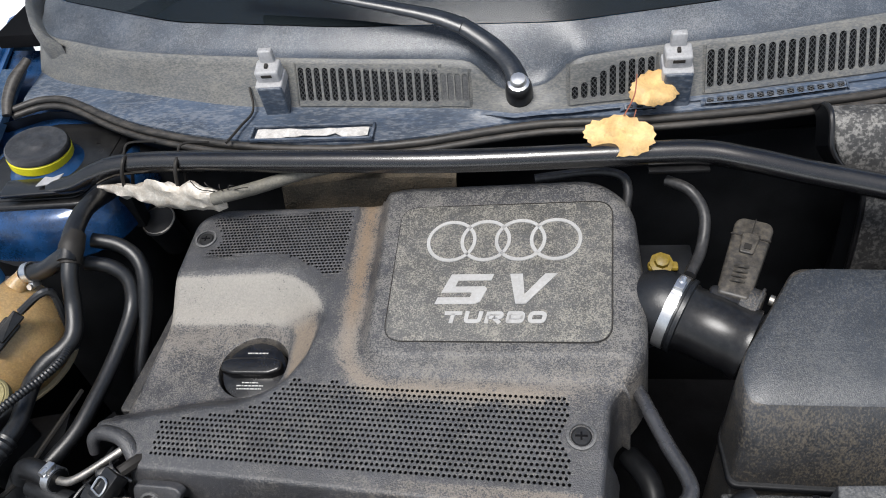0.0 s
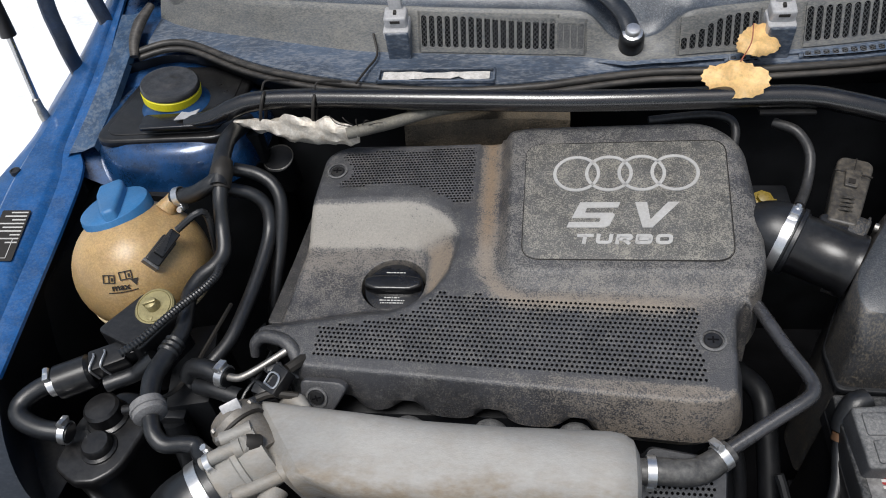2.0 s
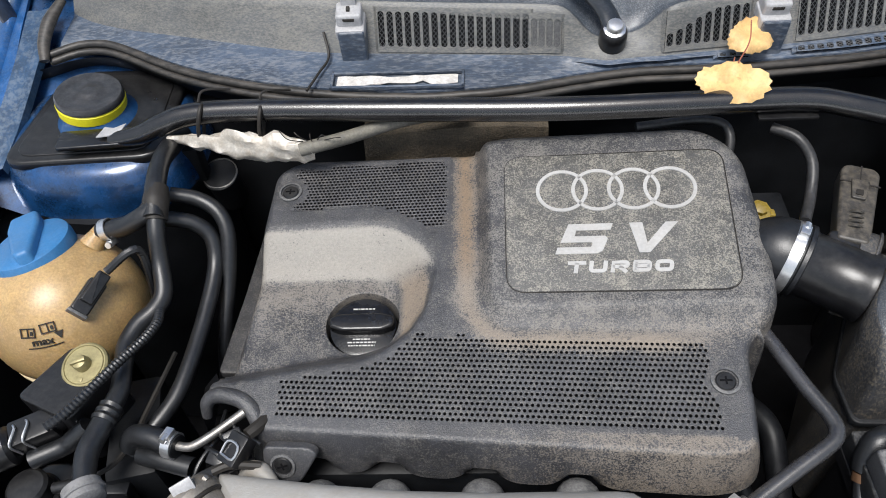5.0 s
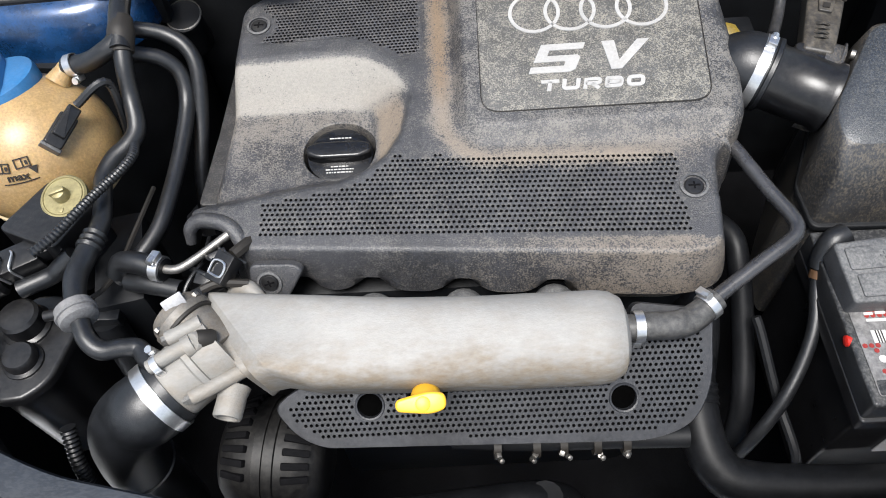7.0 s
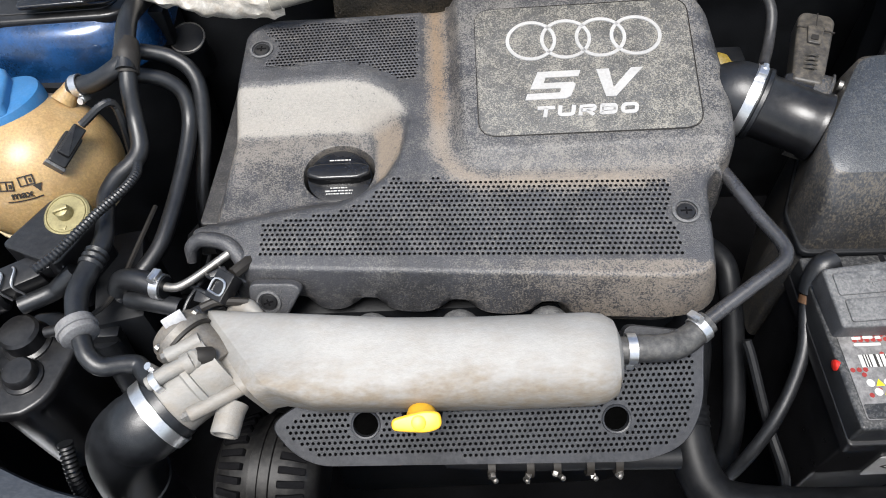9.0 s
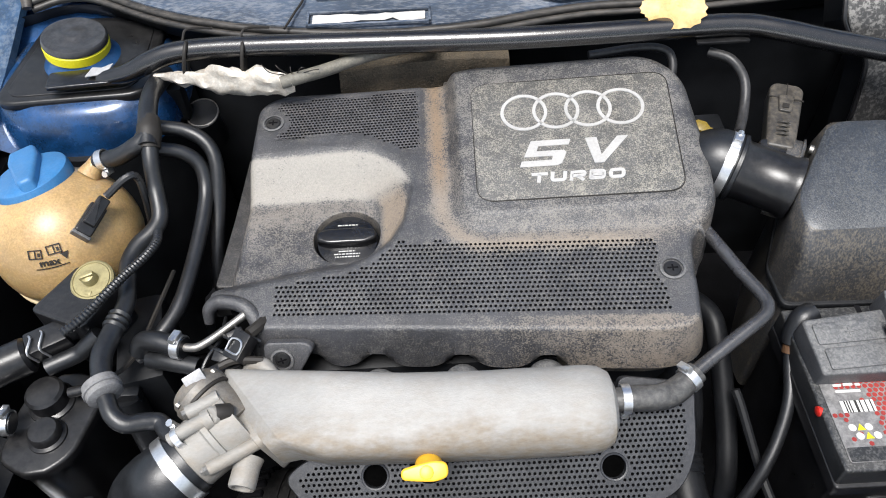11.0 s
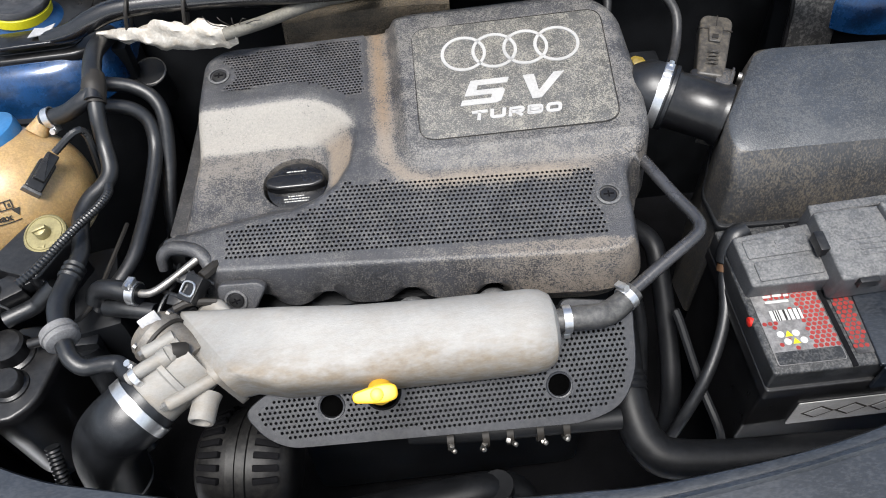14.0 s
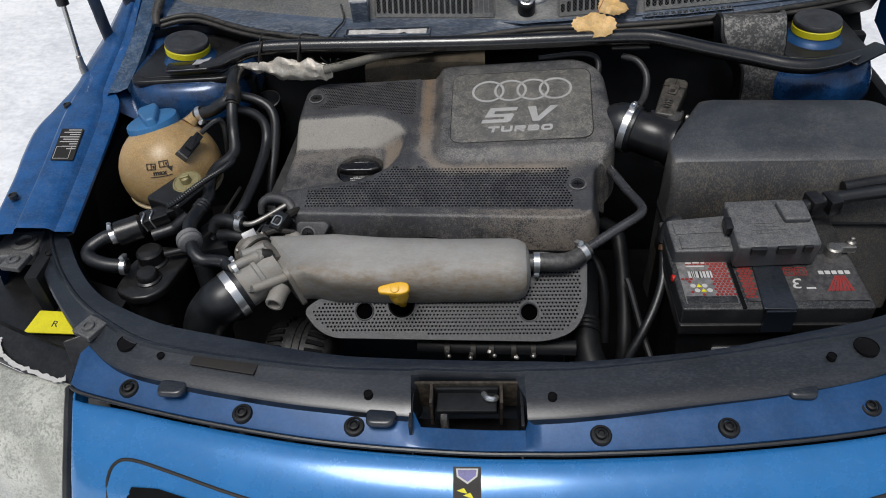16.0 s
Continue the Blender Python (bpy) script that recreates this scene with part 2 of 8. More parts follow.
SLAMP = surface("black front panel plastic", (0.008, 0.0115, 0.018), 0.34, dust=0.08, dust_col=(0.26, 0.27, 0.28), spec=0.9, s1=14, speck_scale=520, crisp=True, stretch=(0.4, 1, 1))
FUSEPL = surface("grey plastic under pale dust", (0.050, 0.052, 0.057), 0.40, dust=0.50, dust_col=(0.33, 0.325, 0.31), s1=44, s2=700, speck_scale=420, spec=0.7, vary=0.25, bump=0.4, bump_scale=1400)
BOXPLASTIC = surface("airbox plastic with dirt", (0.030, 0.034, 0.041), 0.36, dust=0.40, dust_col=(0.25, 0.205, 0.145), bump=0.6, bump_scale=1000, spec=0.8, s1=9, speck_scale=560, up=False, crisp=True, stretch=(1.0, 0.8, 0.6))
GREYCOVER = surface("dusty grey black plastic", (0.052, 0.053, 0.057), 0.42, dust=0.50, dust_col=(0.30, 0.295, 0.28), s1=30, s2=700, speck_scale=520, spec=0.7, vary=0.2, bump=0.35, bump_scale=1400)
# blue in the next two bases stands in for the bonnet's reflection
COWL = surface("weathered cowl plastic, blue reflection tinted in", (0.040, 0.062, 0.100), 0.38, dust=0.34, dust_col=(0.36, 0.37, 0.38), s1=20, speck_scale=330, s2=420, stretch=(0.35, 1.2, 0.8), spec=0.7, up=False, vary=0.40, crisp=True, bump=0.5)
COWLTOP = surface("wet speckled cowl plastic", (0.034, 0.045, 0.062), 0.34, dust=0.34, dust_col=(0.40, 0.41, 0.42), s1=12, speck_scale=820, crisp=True, spec=0.8, vary=0.40, bump=0.6, bump_scale=700)
COWLFACE = surface("cowl face under dried tan dirt", (0.085, 0.092, 0.100), 0.45, dust=0.62, dust_col=(0.31, 0.295, 0.255), s1=20, speck_scale=480, s2=700, stretch=(0.5, 1, 1.2), spec=0.6, up=False, vary=0.22, bump=0.4)
BOXTOP = surface("airbox lid plastic", (0.024, 0.029, 0.037), 0.36, dust=0.34, dust_col=(0.21, 0.205, 0.19), bump=0.6, bump_scale=1000, spec=0.9, s1=9, speck_scale=640, crisp=True, vary=0.3)
CAPLID = surface("worn black rubber lid", (0.020, 0.020, 0.022), 0.34, dust=0.16, dust_col=(0.25, 0.25, 0.25), s1=40, speck_scale=240, spec=0.7)
DULLCOWL = surface("grey wire mesh plastic", (0.045, 0.047, 0.05), 0.5, vary=0.2, bump=0)
CLIPGREY = surface("pale grey clip plastic", (0.42, 0.42, 0.43), 0.42, dust=0.35, dust_col=(0.25, 0.24, 0.22), vary=0.15, s1=90)
RUBBER = surface("black rubber", (0.0070, 0.0078, 0.0095), 0.37, dust=0.06, dust_col=(0.20, 0.20, 0.20), spec=0.7, s1=40, speck_scale=300, bump=0.3)
# shaded copy of the rubber, for hoses low in the bay
DEEPRUBBER = surface("rubber darkened for depth in the bay", (0.0045, 0.005, 0.0062), 0.45, dust=0.05, dust_col=(0.12, 0.12, 0.12), spec=0.25, s1=40)
GREYHOSE = surface("dusty grey rubber", (0.035, 0.035, 0.036), 0.42, dust=0.35, dust_col=(0.27, 0.26, 0.24), spec=0.6, s1=40)
SEAL = surface("dusty rubber seal", (0.014, 0.014, 0.014), 0.45, dust=0.30, dust_col=(0.22, 0.19, 0.16), stretch=(0.3, 1, 1))
# near-black base also carries the shade deep in the bay
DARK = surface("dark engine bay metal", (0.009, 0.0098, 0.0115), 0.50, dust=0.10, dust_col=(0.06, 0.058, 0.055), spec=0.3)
# near-black colour carries the shade of holes, recesses and deep parts
VOID = surface("near-black for hollows and shaded parts", (0.006, 0.006, 0.007), 0.8, bump=0, spec=0.1)
ALU = surface("cast aluminium, oxidised", (0.30, 0.295, 0.28), 0.60, metal=0.2, dust=0.46, dust_col=(0.29, 0.22, 0.14), up=False, vary=0.10, s1=12, speck_scale=70, stretch=(0.5, 1, 1), bump=0.5, bump_scale=1100, rough_vary=0.15, spec=0.5)
ALUPIPE = surface("cast aluminium pipe, grimy below", (0.33, 0.325, 0.312), 0.60, metal=0.2, dust=0.90, grime=True, dust_col=(0.25, 0.195, 0.13), up=False, vary=0.08, s1=24, speck_scale=110, stretch=(0.5, 1, 1), bump=0.5, bump_scale=1100, rough_vary=0.15, spec=0.5)
STEEL = surface("bright steel", (0.80, 0.80, 0.80), 0.30, metal=0.9, vary=0.1, bump=0)
DULLSTEEL = surface("dull steel", (0.36, 0.35, 0.33), 0.42, metal=0.9, dust=0.3)
BAR = surface("black painted tube", (0.007, 0.007, 0.008), 0.24, dust=0.03, dust_col=(0.3, 0.27, 0.22), vary=0.3, bump=0.06, rough_vary=0.1, spec=1.0)
BLUE = surface("metallic blue car paint", (0.016, 0.190, 0.50), 0.26, metal=0.2, coat=1.0, dust=0.06, dust_col=(0.35, 0.4, 0.45), vary=0.06, bump=0)
BLUEDIRTY = surface("dusty blue car paint", (0.008, 0.068, 0.20), 0.36, metal=0.2, coat=0.4, dust=0.07, dust_col=(0.26, 0.31, 0.37), vary=0.15, bump=0.1)
# darker blue than the wing's, with grey mottled dirt
TOWERBLUE = surface("dark blue paint with mottled dirt", (0.007, 0.050, 0.150), 0.26, metal=0.2, coat=0.7, dust=0.22, dust_col=(0.10, 0.11, 0.13), vary=0.5, s1=26, speck_scale=90, bump=0.05)
WINGBLUE = surface("blue paint under a film of dirt", (0.010, 0.098, 0.30), 0.32, metal=0.2, coat=0.6, dust=0.15, dust_col=(0.27, 0.32, 0.38), vary=0.25, s1=30, speck_scale=260, crisp=True, bump=0.1)
BLUEDARK = surface("dark blue hinge paint", (0.004, 0.018, 0.05), 0.35, coat=0.3, dust=0.1)
TANK = surface("amber coolant tank plastic", (0.47, 0.315, 0.145), 0.34, vary=0.30, s1=11, dust=0.12, dust_col=(0.4, 0.3, 0.2), sub=0.4, bump=0.05)
CAPBLUE = surface("blue cap plastic", (0.030, 0.165, 0.38), 0.42, dust=0.10, dust_col=(0.4, 0.42, 0.45), vary=0.12)
YELLOW = surface("yellow plastic", (0.90, 0.50, 0.03), 0.38, vary=0.08, bump=0.05)
BAND = surface("yellow rubber band", (0.78, 0.70, 0.02), 0.45, vary=0.1, bump=0.05)
BADGE = surface("dulled silver lettering", (0.45, 0.445, 0.435), 0.45, vary=0.10, dust=0.30, dust_col=(0.30, 0.27, 0.23), speck_scale=300)
CLIPSTEEL = surface("tarnished spring steel", (0.16, 0.155, 0.15), 0.45, metal=0.7, vary=0.4, s1=200)
WHITE = surface("white print", (0.60, 0.59, 0.57), 0.5, vary=0.08, dust=0.25, dust_col=(0.4, 0.37, 0.32))
PRINT = surface("black print", (0.02, 0.017, 0.014), 0.6, vary=0.1, bump=0)
FOIL = surface("crumpled silver foil", (0.66, 0.63, 0.57), 0.42, metal=0.25, vary=0.25, dust=0.55, dust_col=(0.40, 0.31, 0.21), up=False, s1=50, speck_scale=120, bump=0.6, bump_scale=70, bump_dist=0.003)
ACTUATOR = surface("stained actuator casting", (0.20, 0.19, 0.175), 0.5, metal=0.25, dust=0.6, dust_col=(0.17, 0.13, 0.085), up=False, s1=60, speck_scale=120, vary=0.3)
# black without gloss, paints the depth of a hole
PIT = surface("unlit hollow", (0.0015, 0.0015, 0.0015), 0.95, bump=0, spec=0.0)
PIPE = surface("worn black metal pipe", (0.050, 0.050, 0.054), 0.26, metal=0.3, dust=0.10, dust_col=(0.25, 0.24, 0.22), vary=0.25, spec=1.0)
BRASS = surface("yellowed cap metal", (0.30, 0.26, 0.13), 0.42, metal=0.35, vary=0.2, s1=60)
RED = surface("red label print", (0.30, 0.035, 0.03), 0.4, vary=0.15, bump=0)
LABELDARK = surface("dark label film", (0.03, 0.028, 0.03), 0.3, vary=0.2, bump=0, dust=0.25, dust_col=GREYDUST)
SILVERLABEL = surface("silver label film", (0.42, 0.42, 0.43), 0.35, vary=0.2, metal=0.2, dust=0.3, dust_col=GREYDUST)
LEAF = surface("dry yellow leaf", (0.80, 0.50, 0.20), 0.55, vary=0.2, s1=60, s2=300, sub=0.15, bump=0.4, bump_scale=250, bump_dist=0.001)
STALK = surface("leaf stalk", (0.3, 0.1, 0.06), 0.6)
HEAT = surface("woven heat shield", (0.055, 0.043, 0.028), 0.6, vary=0.4, dust=0.3, dust_col=(0.15, 0.115, 0.07), up=False, s1=30, s2=520, speck_scale=520, crisp=True, bump=1.0, bump_scale=420, bump_dist=0.002)
SNOW = surface("trampled snow", (0.88, 0.89, 0.91), 0.7, vary=0.16, s1=2.2, s2=30, bump=0.6, bump_scale=12, bump_dist=0.03, sub=0.0)
LENS = surface("dirty headlight lens", (0.56, 0.56, 0.50), 0.22, vary=0.3, coat=0.7, dust=0.8, dust_col=(0.28, 0.29, 0.25), up=False, s1=14, speck_scale=260, crisp=True)
CHROME = surface("polished steel rod", (0.5, 0.5, 0.5), 0.2, metal=1.0, vary=0.1, bump=0)
GLASS = bpy.data.materials.new("tinted windscreen")
GLASS.use_nodes = True
_g = GLASS.node_tree.nodes["Principled BSDF"]
_g.inputs["Base Color"].default_value = (0.012, 0.016, 0.018, 1)
_g.inputs["Roughness"].default_value = 0.04
_g.inputs["Specular IOR Level"].default_value = 0.6

# ---- ground and body shell ----
bm = bmesh.new()
N = 60
xs = np.sign(np.linspace(-1, 1, N)) * np.abs(np.linspace(-1, 1, N)) ** 3.5 * 600
sheet(bm, [[V(x, y, 0.02 * noise.noise((x * 1.7, y * 1.7, 0)) + 0.012 * noise.noise((x * 6, y * 6, 3)) if abs(x) < 12 and abs(y) < 12 else 0) for x in xs] for y in xs])
solo("ground", bm, SNOW, (0, 0, 0), "bright trampled snow beside the car", "snow", kind="structure")

# engine bay tub: floor, firewall and side walls, the bay's shade in their colour
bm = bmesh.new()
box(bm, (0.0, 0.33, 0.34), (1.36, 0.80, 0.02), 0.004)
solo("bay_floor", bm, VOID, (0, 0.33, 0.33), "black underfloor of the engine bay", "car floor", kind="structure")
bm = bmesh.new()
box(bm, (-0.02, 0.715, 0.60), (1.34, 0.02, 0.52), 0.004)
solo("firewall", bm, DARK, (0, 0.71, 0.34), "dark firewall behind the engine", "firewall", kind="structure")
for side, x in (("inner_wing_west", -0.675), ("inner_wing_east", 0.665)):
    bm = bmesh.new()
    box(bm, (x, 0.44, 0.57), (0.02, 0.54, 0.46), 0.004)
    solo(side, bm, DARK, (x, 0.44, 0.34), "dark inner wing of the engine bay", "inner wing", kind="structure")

bm = bmesh.new()
box(bm, (-0.09, 0.40, 0.57), (0.40, 0.30, 0.40), 0.02)
box(bm, (-0.09, 0.25, 0.55), (0.36, 0.12, 0.30), 0.02)
solo("engine_block", bm, DARK, (-0.09, 0.40, 0.36), "near-black engine block under the plastic cover", "engine")

# ---- curves of the front end, in plan ----
SLAM = [((-0.668, 0.300), (-0.716, 0.310)), ((-0.660, 0.268), (-0.708, 0.275)), ((-0.645, 0.243), (-0.690, 0.226)), ((-0.603, 0.182), (-0.655, 0.172)), ((-0.557, 0.135), (-0.606, 0.112)), ((-0.507, 0.106), (-0.560, 0.066)),
        ((-0.452, 0.082), (-0.497, 0.017)), ((-0.400, 0.068), (-0.410, -0.010)), ((-0.288, 0.042), (-0.288, -0.035)), ((-0.214, 0.028), (-0.205, -0.047)), ((-0.135, 0.022), (-0.130, -0.056)), ((-0.058, 0.019), (-0.055, -0.061)),
        ((0.020, 0.017), (0.022, -0.061)), ((0.090, 0.017), (0.093, -0.056)), ((0.230, 0.032), (0.216, -0.040)), ((0.336, 0.056), (0.330, -0.023)), ((0.460, 0.088), (0.440, 0.006)), ((0.56, 0.140), (0.55, 0.065)), ((0.63, 0.205), (0.64, 0.13)), ((0.68, 0.295), (0.74, 0.25))]
SLAM_IN = spline([(*a, 0) for a, b in SLAM], 8)
SLAM_OUT = spline([(*b, 0) for a, b in SLAM], 8)


def inside_latch(x):
    return -0.124 < x < 0.010


slam = thing("slam_panel", (-0.05, 0.0, 0.70), "black plastic radiator support panel along the bay's front edge", "front panel")
bm = bmesh.new()
rows = []
for a, b in zip(SLAM_IN, SLAM_OUT):
    cut = 0.36 if inside_latch(a.x) else 1.0
    w = b - a
    fr = float(np.interp(a.x, (-0.60, -0.41, -0.1, 0.25, 0.6), (0.50, 0.44, 0.24, 0.16, 0.3)))
    prof = [(0.06, -0.14), (0.0, -0.10), (0.0, -0.004), (0.03, 0.0), (fr * 0.6, 0.001), (fr * 0.9, 0.0), (fr, 0.004), (fr + 0.05, 0.0045), (fr + 0.09, 0.0), (0.7, -0.004), (0.95, -0.008), (1.0, -0.011), (1.0, -0.03)]
    if cut < 1:
        prof = [(0.06, -0.14), (0.0, -0.10), (0.0, -0.004), (0.03, 0.0), (0.12, 0.001), (0.20, 0.0), (0.24, 0.004), (0.28, 0.004), (0.31, -0.002), (0.33, -0.010), (0.34, -0.02), (0.35, -0.04), (0.35, -0.07)]
    rows.append([V(*(a + w * f).to_2d(), 0.80 + z) for f, z in prof])
sheet(bm, rows)
part("panel", bm, SLAMP, slam, smooth=30)

# openings in the panel: rimmed cups, near-black to stand in for their shade
def cup(parent, x, y, z, r, name="hole"):
    bm = bmesh.new()
    lathe(bm, (x, y, z), [(r * 1.10, -0.004), (r * 1.06, 0.0042), (r, 0.0044), (r * 0.98, 0.0032), (r * 0.3, 0.003)], n=24)
    part(name, bm, VOID, parent)


for x, y, r in ((-0.490, 0.050, 0.0125), (-0.440, 0.028, 0.0045), (-0.172, -0.032, 0.005), (0.042, -0.036, 0.005), (0.418, 0.035, 0.0135), (0.372, 0.019, 0.005), (-0.668, 0.222, 0.006)):
    cup(slam, x, y, 0.7965 if abs(y) > 0.02 else 0.799, r)

# the taped patch and the two edge lugs
bm = bmesh.new()
slab(bm, basis((-0.355, 0.0145, 0.7995), (1, -0.2, 0), (0, 1, 0)), rounded(rect(-0.043, -0.010, 0.043, 0.010), 0.002), 0, 0.0015, 0.0006)
part("tape_patch", bm, PRINT, slam, "strip of black tape")
for x, y in ((-0.415, -0.012), (0.33, -0.018), (-0.155, -0.055)):
    bm = bmesh.new()
    slab(bm, pose(x, y, 0.785), rounded([(-0.018, -0.013), (0.014, -0.014), (0.020, 0.008), (-0.018, 0.010)], 0.009), 0, 0.0070, 0.004)
    part("lug", bm, SLAMP, slam)

# bonnet latch in its opening
latch = thing("bonnet_latch", (-0.057, -0.03, 0.735), "dusty steel bonnet latch in a dark recess", "latch")
bm = bmesh.new()
box(bm, (-0.057, -0.045, 0.722), (0.128, 0.062, 0.006), 0.001)
part("recess_floor", bm, VOID, latch)
for x in (-0.121, 0.007):
    bm = bmesh.new()
    box(bm, (x, -0.04, 0.757), (0.004, 0.062, 0.07), 0.001)
    part("recess_wall", bm, BLACK, latch)
bm = bmesh.new()
box(bm, (-0.057, -0.016, 0.765), (0.075, 0.006, 0.05), 0.002)
box(bm, (-0.057, -0.030, 0.780), (0.07, 0.03, 0.006), 0.002)
part("plate", bm, DARK, latch, "grimy steel latch plate")
RUSTY = surface("rusty dirt-caked steel", (0.018, 0.015, 0.012), 0.6, dust=0.35, dust_col=(0.15, 0.115, 0.08), up=False, s1=60, speck_scale=200, crisp=True)
bm = bmesh.new()
box(bm, (-0.057, -0.0115, 0.772), (0.130, 0.004, 0.045), 0.001)
part("back_wall", bm, RUSTY, latch, "wall caked with tan dirt")
for x in (-0.0985, -0.0165):
    bm = bmesh.new()
    box(bm, (x, -0.026, 0.772), (0.004, 0.030, 0.044), 0.001)
    part("cheek", bm, RUSTY, latch)
bm = bmesh.new()
box(bm, (-0.057, -0.062, 0.742), (0.080, 0.010, 0.040), 0.003)
part("lower_guide", bm, RUSTY, latch)
bm = bmesh.new()
sweep(bm, [(-0.084, -0.024, 0.778), (-0.084, -0.044, 0.772), (-0.083, -0.050, 0.760), (-0.083, -0.052, 0.748)], 0.005, n=8)
part("hook", bm, CLIPSTEEL, latch)
bm = bmesh.new()
sweep(bm, [(-0.037, -0.020, 0.783), (-0.033, -0.030, 0.788), (-0.025, -0.031, 0.787), (-0.022, -0.024, 0.781)], 0.0035, n=8)
part("striker_spring", bm, STEEL, latch)

# ---- front bumper skin, painted blue ----
bumper = thing("front_bumper", (-0.02, -0.10, 0.40), "bright blue painted front bumper with a bolted flange", "bumper")
GAP = spline([(-0.560, 0.008, 0), (-0.530, -0.006, 0), (-0.395, -0.041, 0), (-0.232, -0.072, 0), (-0.074, -0.087, 0), (0.02, -0.089, 0), (0.091, -0.088, 0), (0.242, -0.079, 0), (0.414, -0.056, 0),
              (0.52, -0.02, 0), (0.62, 0.04, 0), (0.70, 0.12, 0)], 8)


def outward(line, i):
    d = line[min(i + 1, len(line) - 1)] - line[max(i - 1, 0)]
    return V(d.y * 0.15, -d.x, 0).normalized()


bm = bmesh.new()
rows = []
for i, p in enumerate(GAP):
    o = outward(GAP, i)
    k = 0.28 if inside_latch(p.x) else 1.0
    rows.append([p + o * f * k + V(0, 0, z) for f, z in ((-0.055, 0.787), (-0.050, 0.788), (-0.030, 0.780), (-0.004, 0.770), (0.0, 0.769), (0.0, 0.762))])
sheet(bm, rows)
part("bolt_flange", bm, BLUEDIRTY, bumper, "dusty blue bolt flange")
FRONT = ((0.004, 0.745), (0.004, 0.759), (0.007, 0.763), (0.014, 0.763), (0.035, 0.755), (0.06, 0.738), (0.085, 0.710), (0.105, 0.672), (0.12, 0.62), (0.128, 0.55), (0.13, 0.42), (0.12, 0.25))
CORNER = (-0.558, -0.556, -0.5535, -0.5505, -0.545, -0.5415, -0.5425, -0.549, -0.563, -0.587, -0.60, -0.62)
bm = bmesh.new()
rows = []
for i, p in enumerate(GAP):
    o = outward(GAP, i)
    row = [p + o * f + V(0, 0, z) for f, z in FRONT]
    k = smooth01(-0.56, -0.47, p.x)
    for v, xe in zip(row, CORNER):
        v.x = xe + (v.x - xe) * k if p.x < -0.47 else v.x
    rows.append(row)
rows.insert(0, [v + V(-0.0015, 0.004, -0.003) for v in rows[0]])
rows.insert(0, [v + V(0.0, 0.03, -0.01) for v in rows[0]])
sheet(bm, rows)
part("skin", bm, BLUE, bumper, smooth=60)
bm = bmesh.new()
sweep(bm, [p + outward(GAP, i) * 0.0015 + V(0, 0, 0.7645) for i, p in enumerate(GAP)][::4], 0.0028, n=8, steps=4)
part("edge_seal", bm, RUBBER, bumper)
for x, y in ((-0.477, -0.004), (-0.325, -0.042), (-0.188, -0.060), (0.095, -0.072), (0.239, -0.062), (0.404, -0.034)):
    bm = bmesh.new()
    lathe(bm, pose(x, y, 0.775, 10), [(0.0125, -0.004), (0.0125, 0.001), (0.011, 0.003), (0.0085, 0.0035), (0.008, 0.0015), (0.0065, 0.0015), (0.006, 0.006), (0.004, 0.0068), (0.003, 0.004)], n=16)
    part("bolt", bm, DARK, bumper, "rusty dark flange bolt")

# grille surround pressed into the bumper
def skin_at(x, f, lift=0.001):
    i = min(range(len(GAP)), key=lambda k: abs(GAP[k].x - x))
    o = outward(GAP, i)
    y = float(np.interp(x, [p.x for p in GAP], [p.y for p in GAP]))
    z = float(np.interp(f, (0.007, 0.014, 0.035, 0.06, 0.085, 0.105, 0.12, 0.128, 0.13), (0.763, 0.763, 0.755, 0.738, 0.710, 0.672, 0.62, 0.55, 0.42)))
    return V(x, y, 0) + o * f + V(0, 0, z) + (o * 0.5 + V(0, 0, 0.85)) * lift


LIP = [(-0.490, 0.100), (-0.488, 0.080), (-0.478, 0.064), (-0.455, 0.057), (-0.40, 0.060), (-0.32, 0.067), (-0.22, 0.074), (-0.10, 0.080), (0.02, 0.082), (0.15, 0.080), (0.27, 0.073), (0.36, 0.066), (0.42, 0.062), (0.445, 0.070), (0.452, 0.10)]
bm = bmesh.new()
sweep(bm, [skin_at(x, f, 0.0) for x, f in LIP], 0.0022, n=8, steps=4)
part("grille_groove", bm, PRINT, bumper, "dark groove round the grille")
# near-black sheet over the skin stands in for the shaded opening
bm = bmesh.new()
sheet(bm, [[skin_at(x, f, 0.0015) for f in np.linspace(f0, 0.128, 6)] for x, f0 in ((-0.470, 0.095), (-0.455, 0.079), (-0.42, 0.075), (-0.34, 0.080), (-0.26, 0.088), (-0.20, 0.100), (-0.17, 0.118))])
part("grille_opening", bm, VOID, bumper, "black grille opening")
# vertical sticker on the bumper
st = thing("bumper_sticker", (-0.056, -0.10, 0.75), "dark vertical sticker with blue and yellow shapes", "sticker")


def on_bumper(u, v):
    """A point on the skin in front of the latch: u across, v down its slope."""
    pr = [(0.007, 0.763), (0.014, 0.763), (0.035, 0.755), (0.06, 0.738), (0.085, 0.710), (0.105, 0.672), (0.12, 0.62)]
    f = float(np.interp(v, [0, 0.007, 0.0295, 0.0597, 0.0972, 0.1402, 0.194], [p[0] for p in pr]))
    z = float(np.interp(v, [0, 0.007, 0.0295, 0.0597, 0.0972, 0.1402, 0.194], [p[1] for p in pr]))
    return V(u, -0.0885 - f, z + 0.0008)


def patch(parent, name, mat, pts, lift=0.0):
    bm = bmesh.new()
    vs = [bm.verts.new(on_bumper(*p) + V(0, -0.4, 1).normalized() * lift) for p in pts]
    bm.faces.new(vs)
    bmesh.ops.triangulate(bm, faces=bm.faces)
    ob = part(name, bm, mat, parent, smooth=0)
    return ob


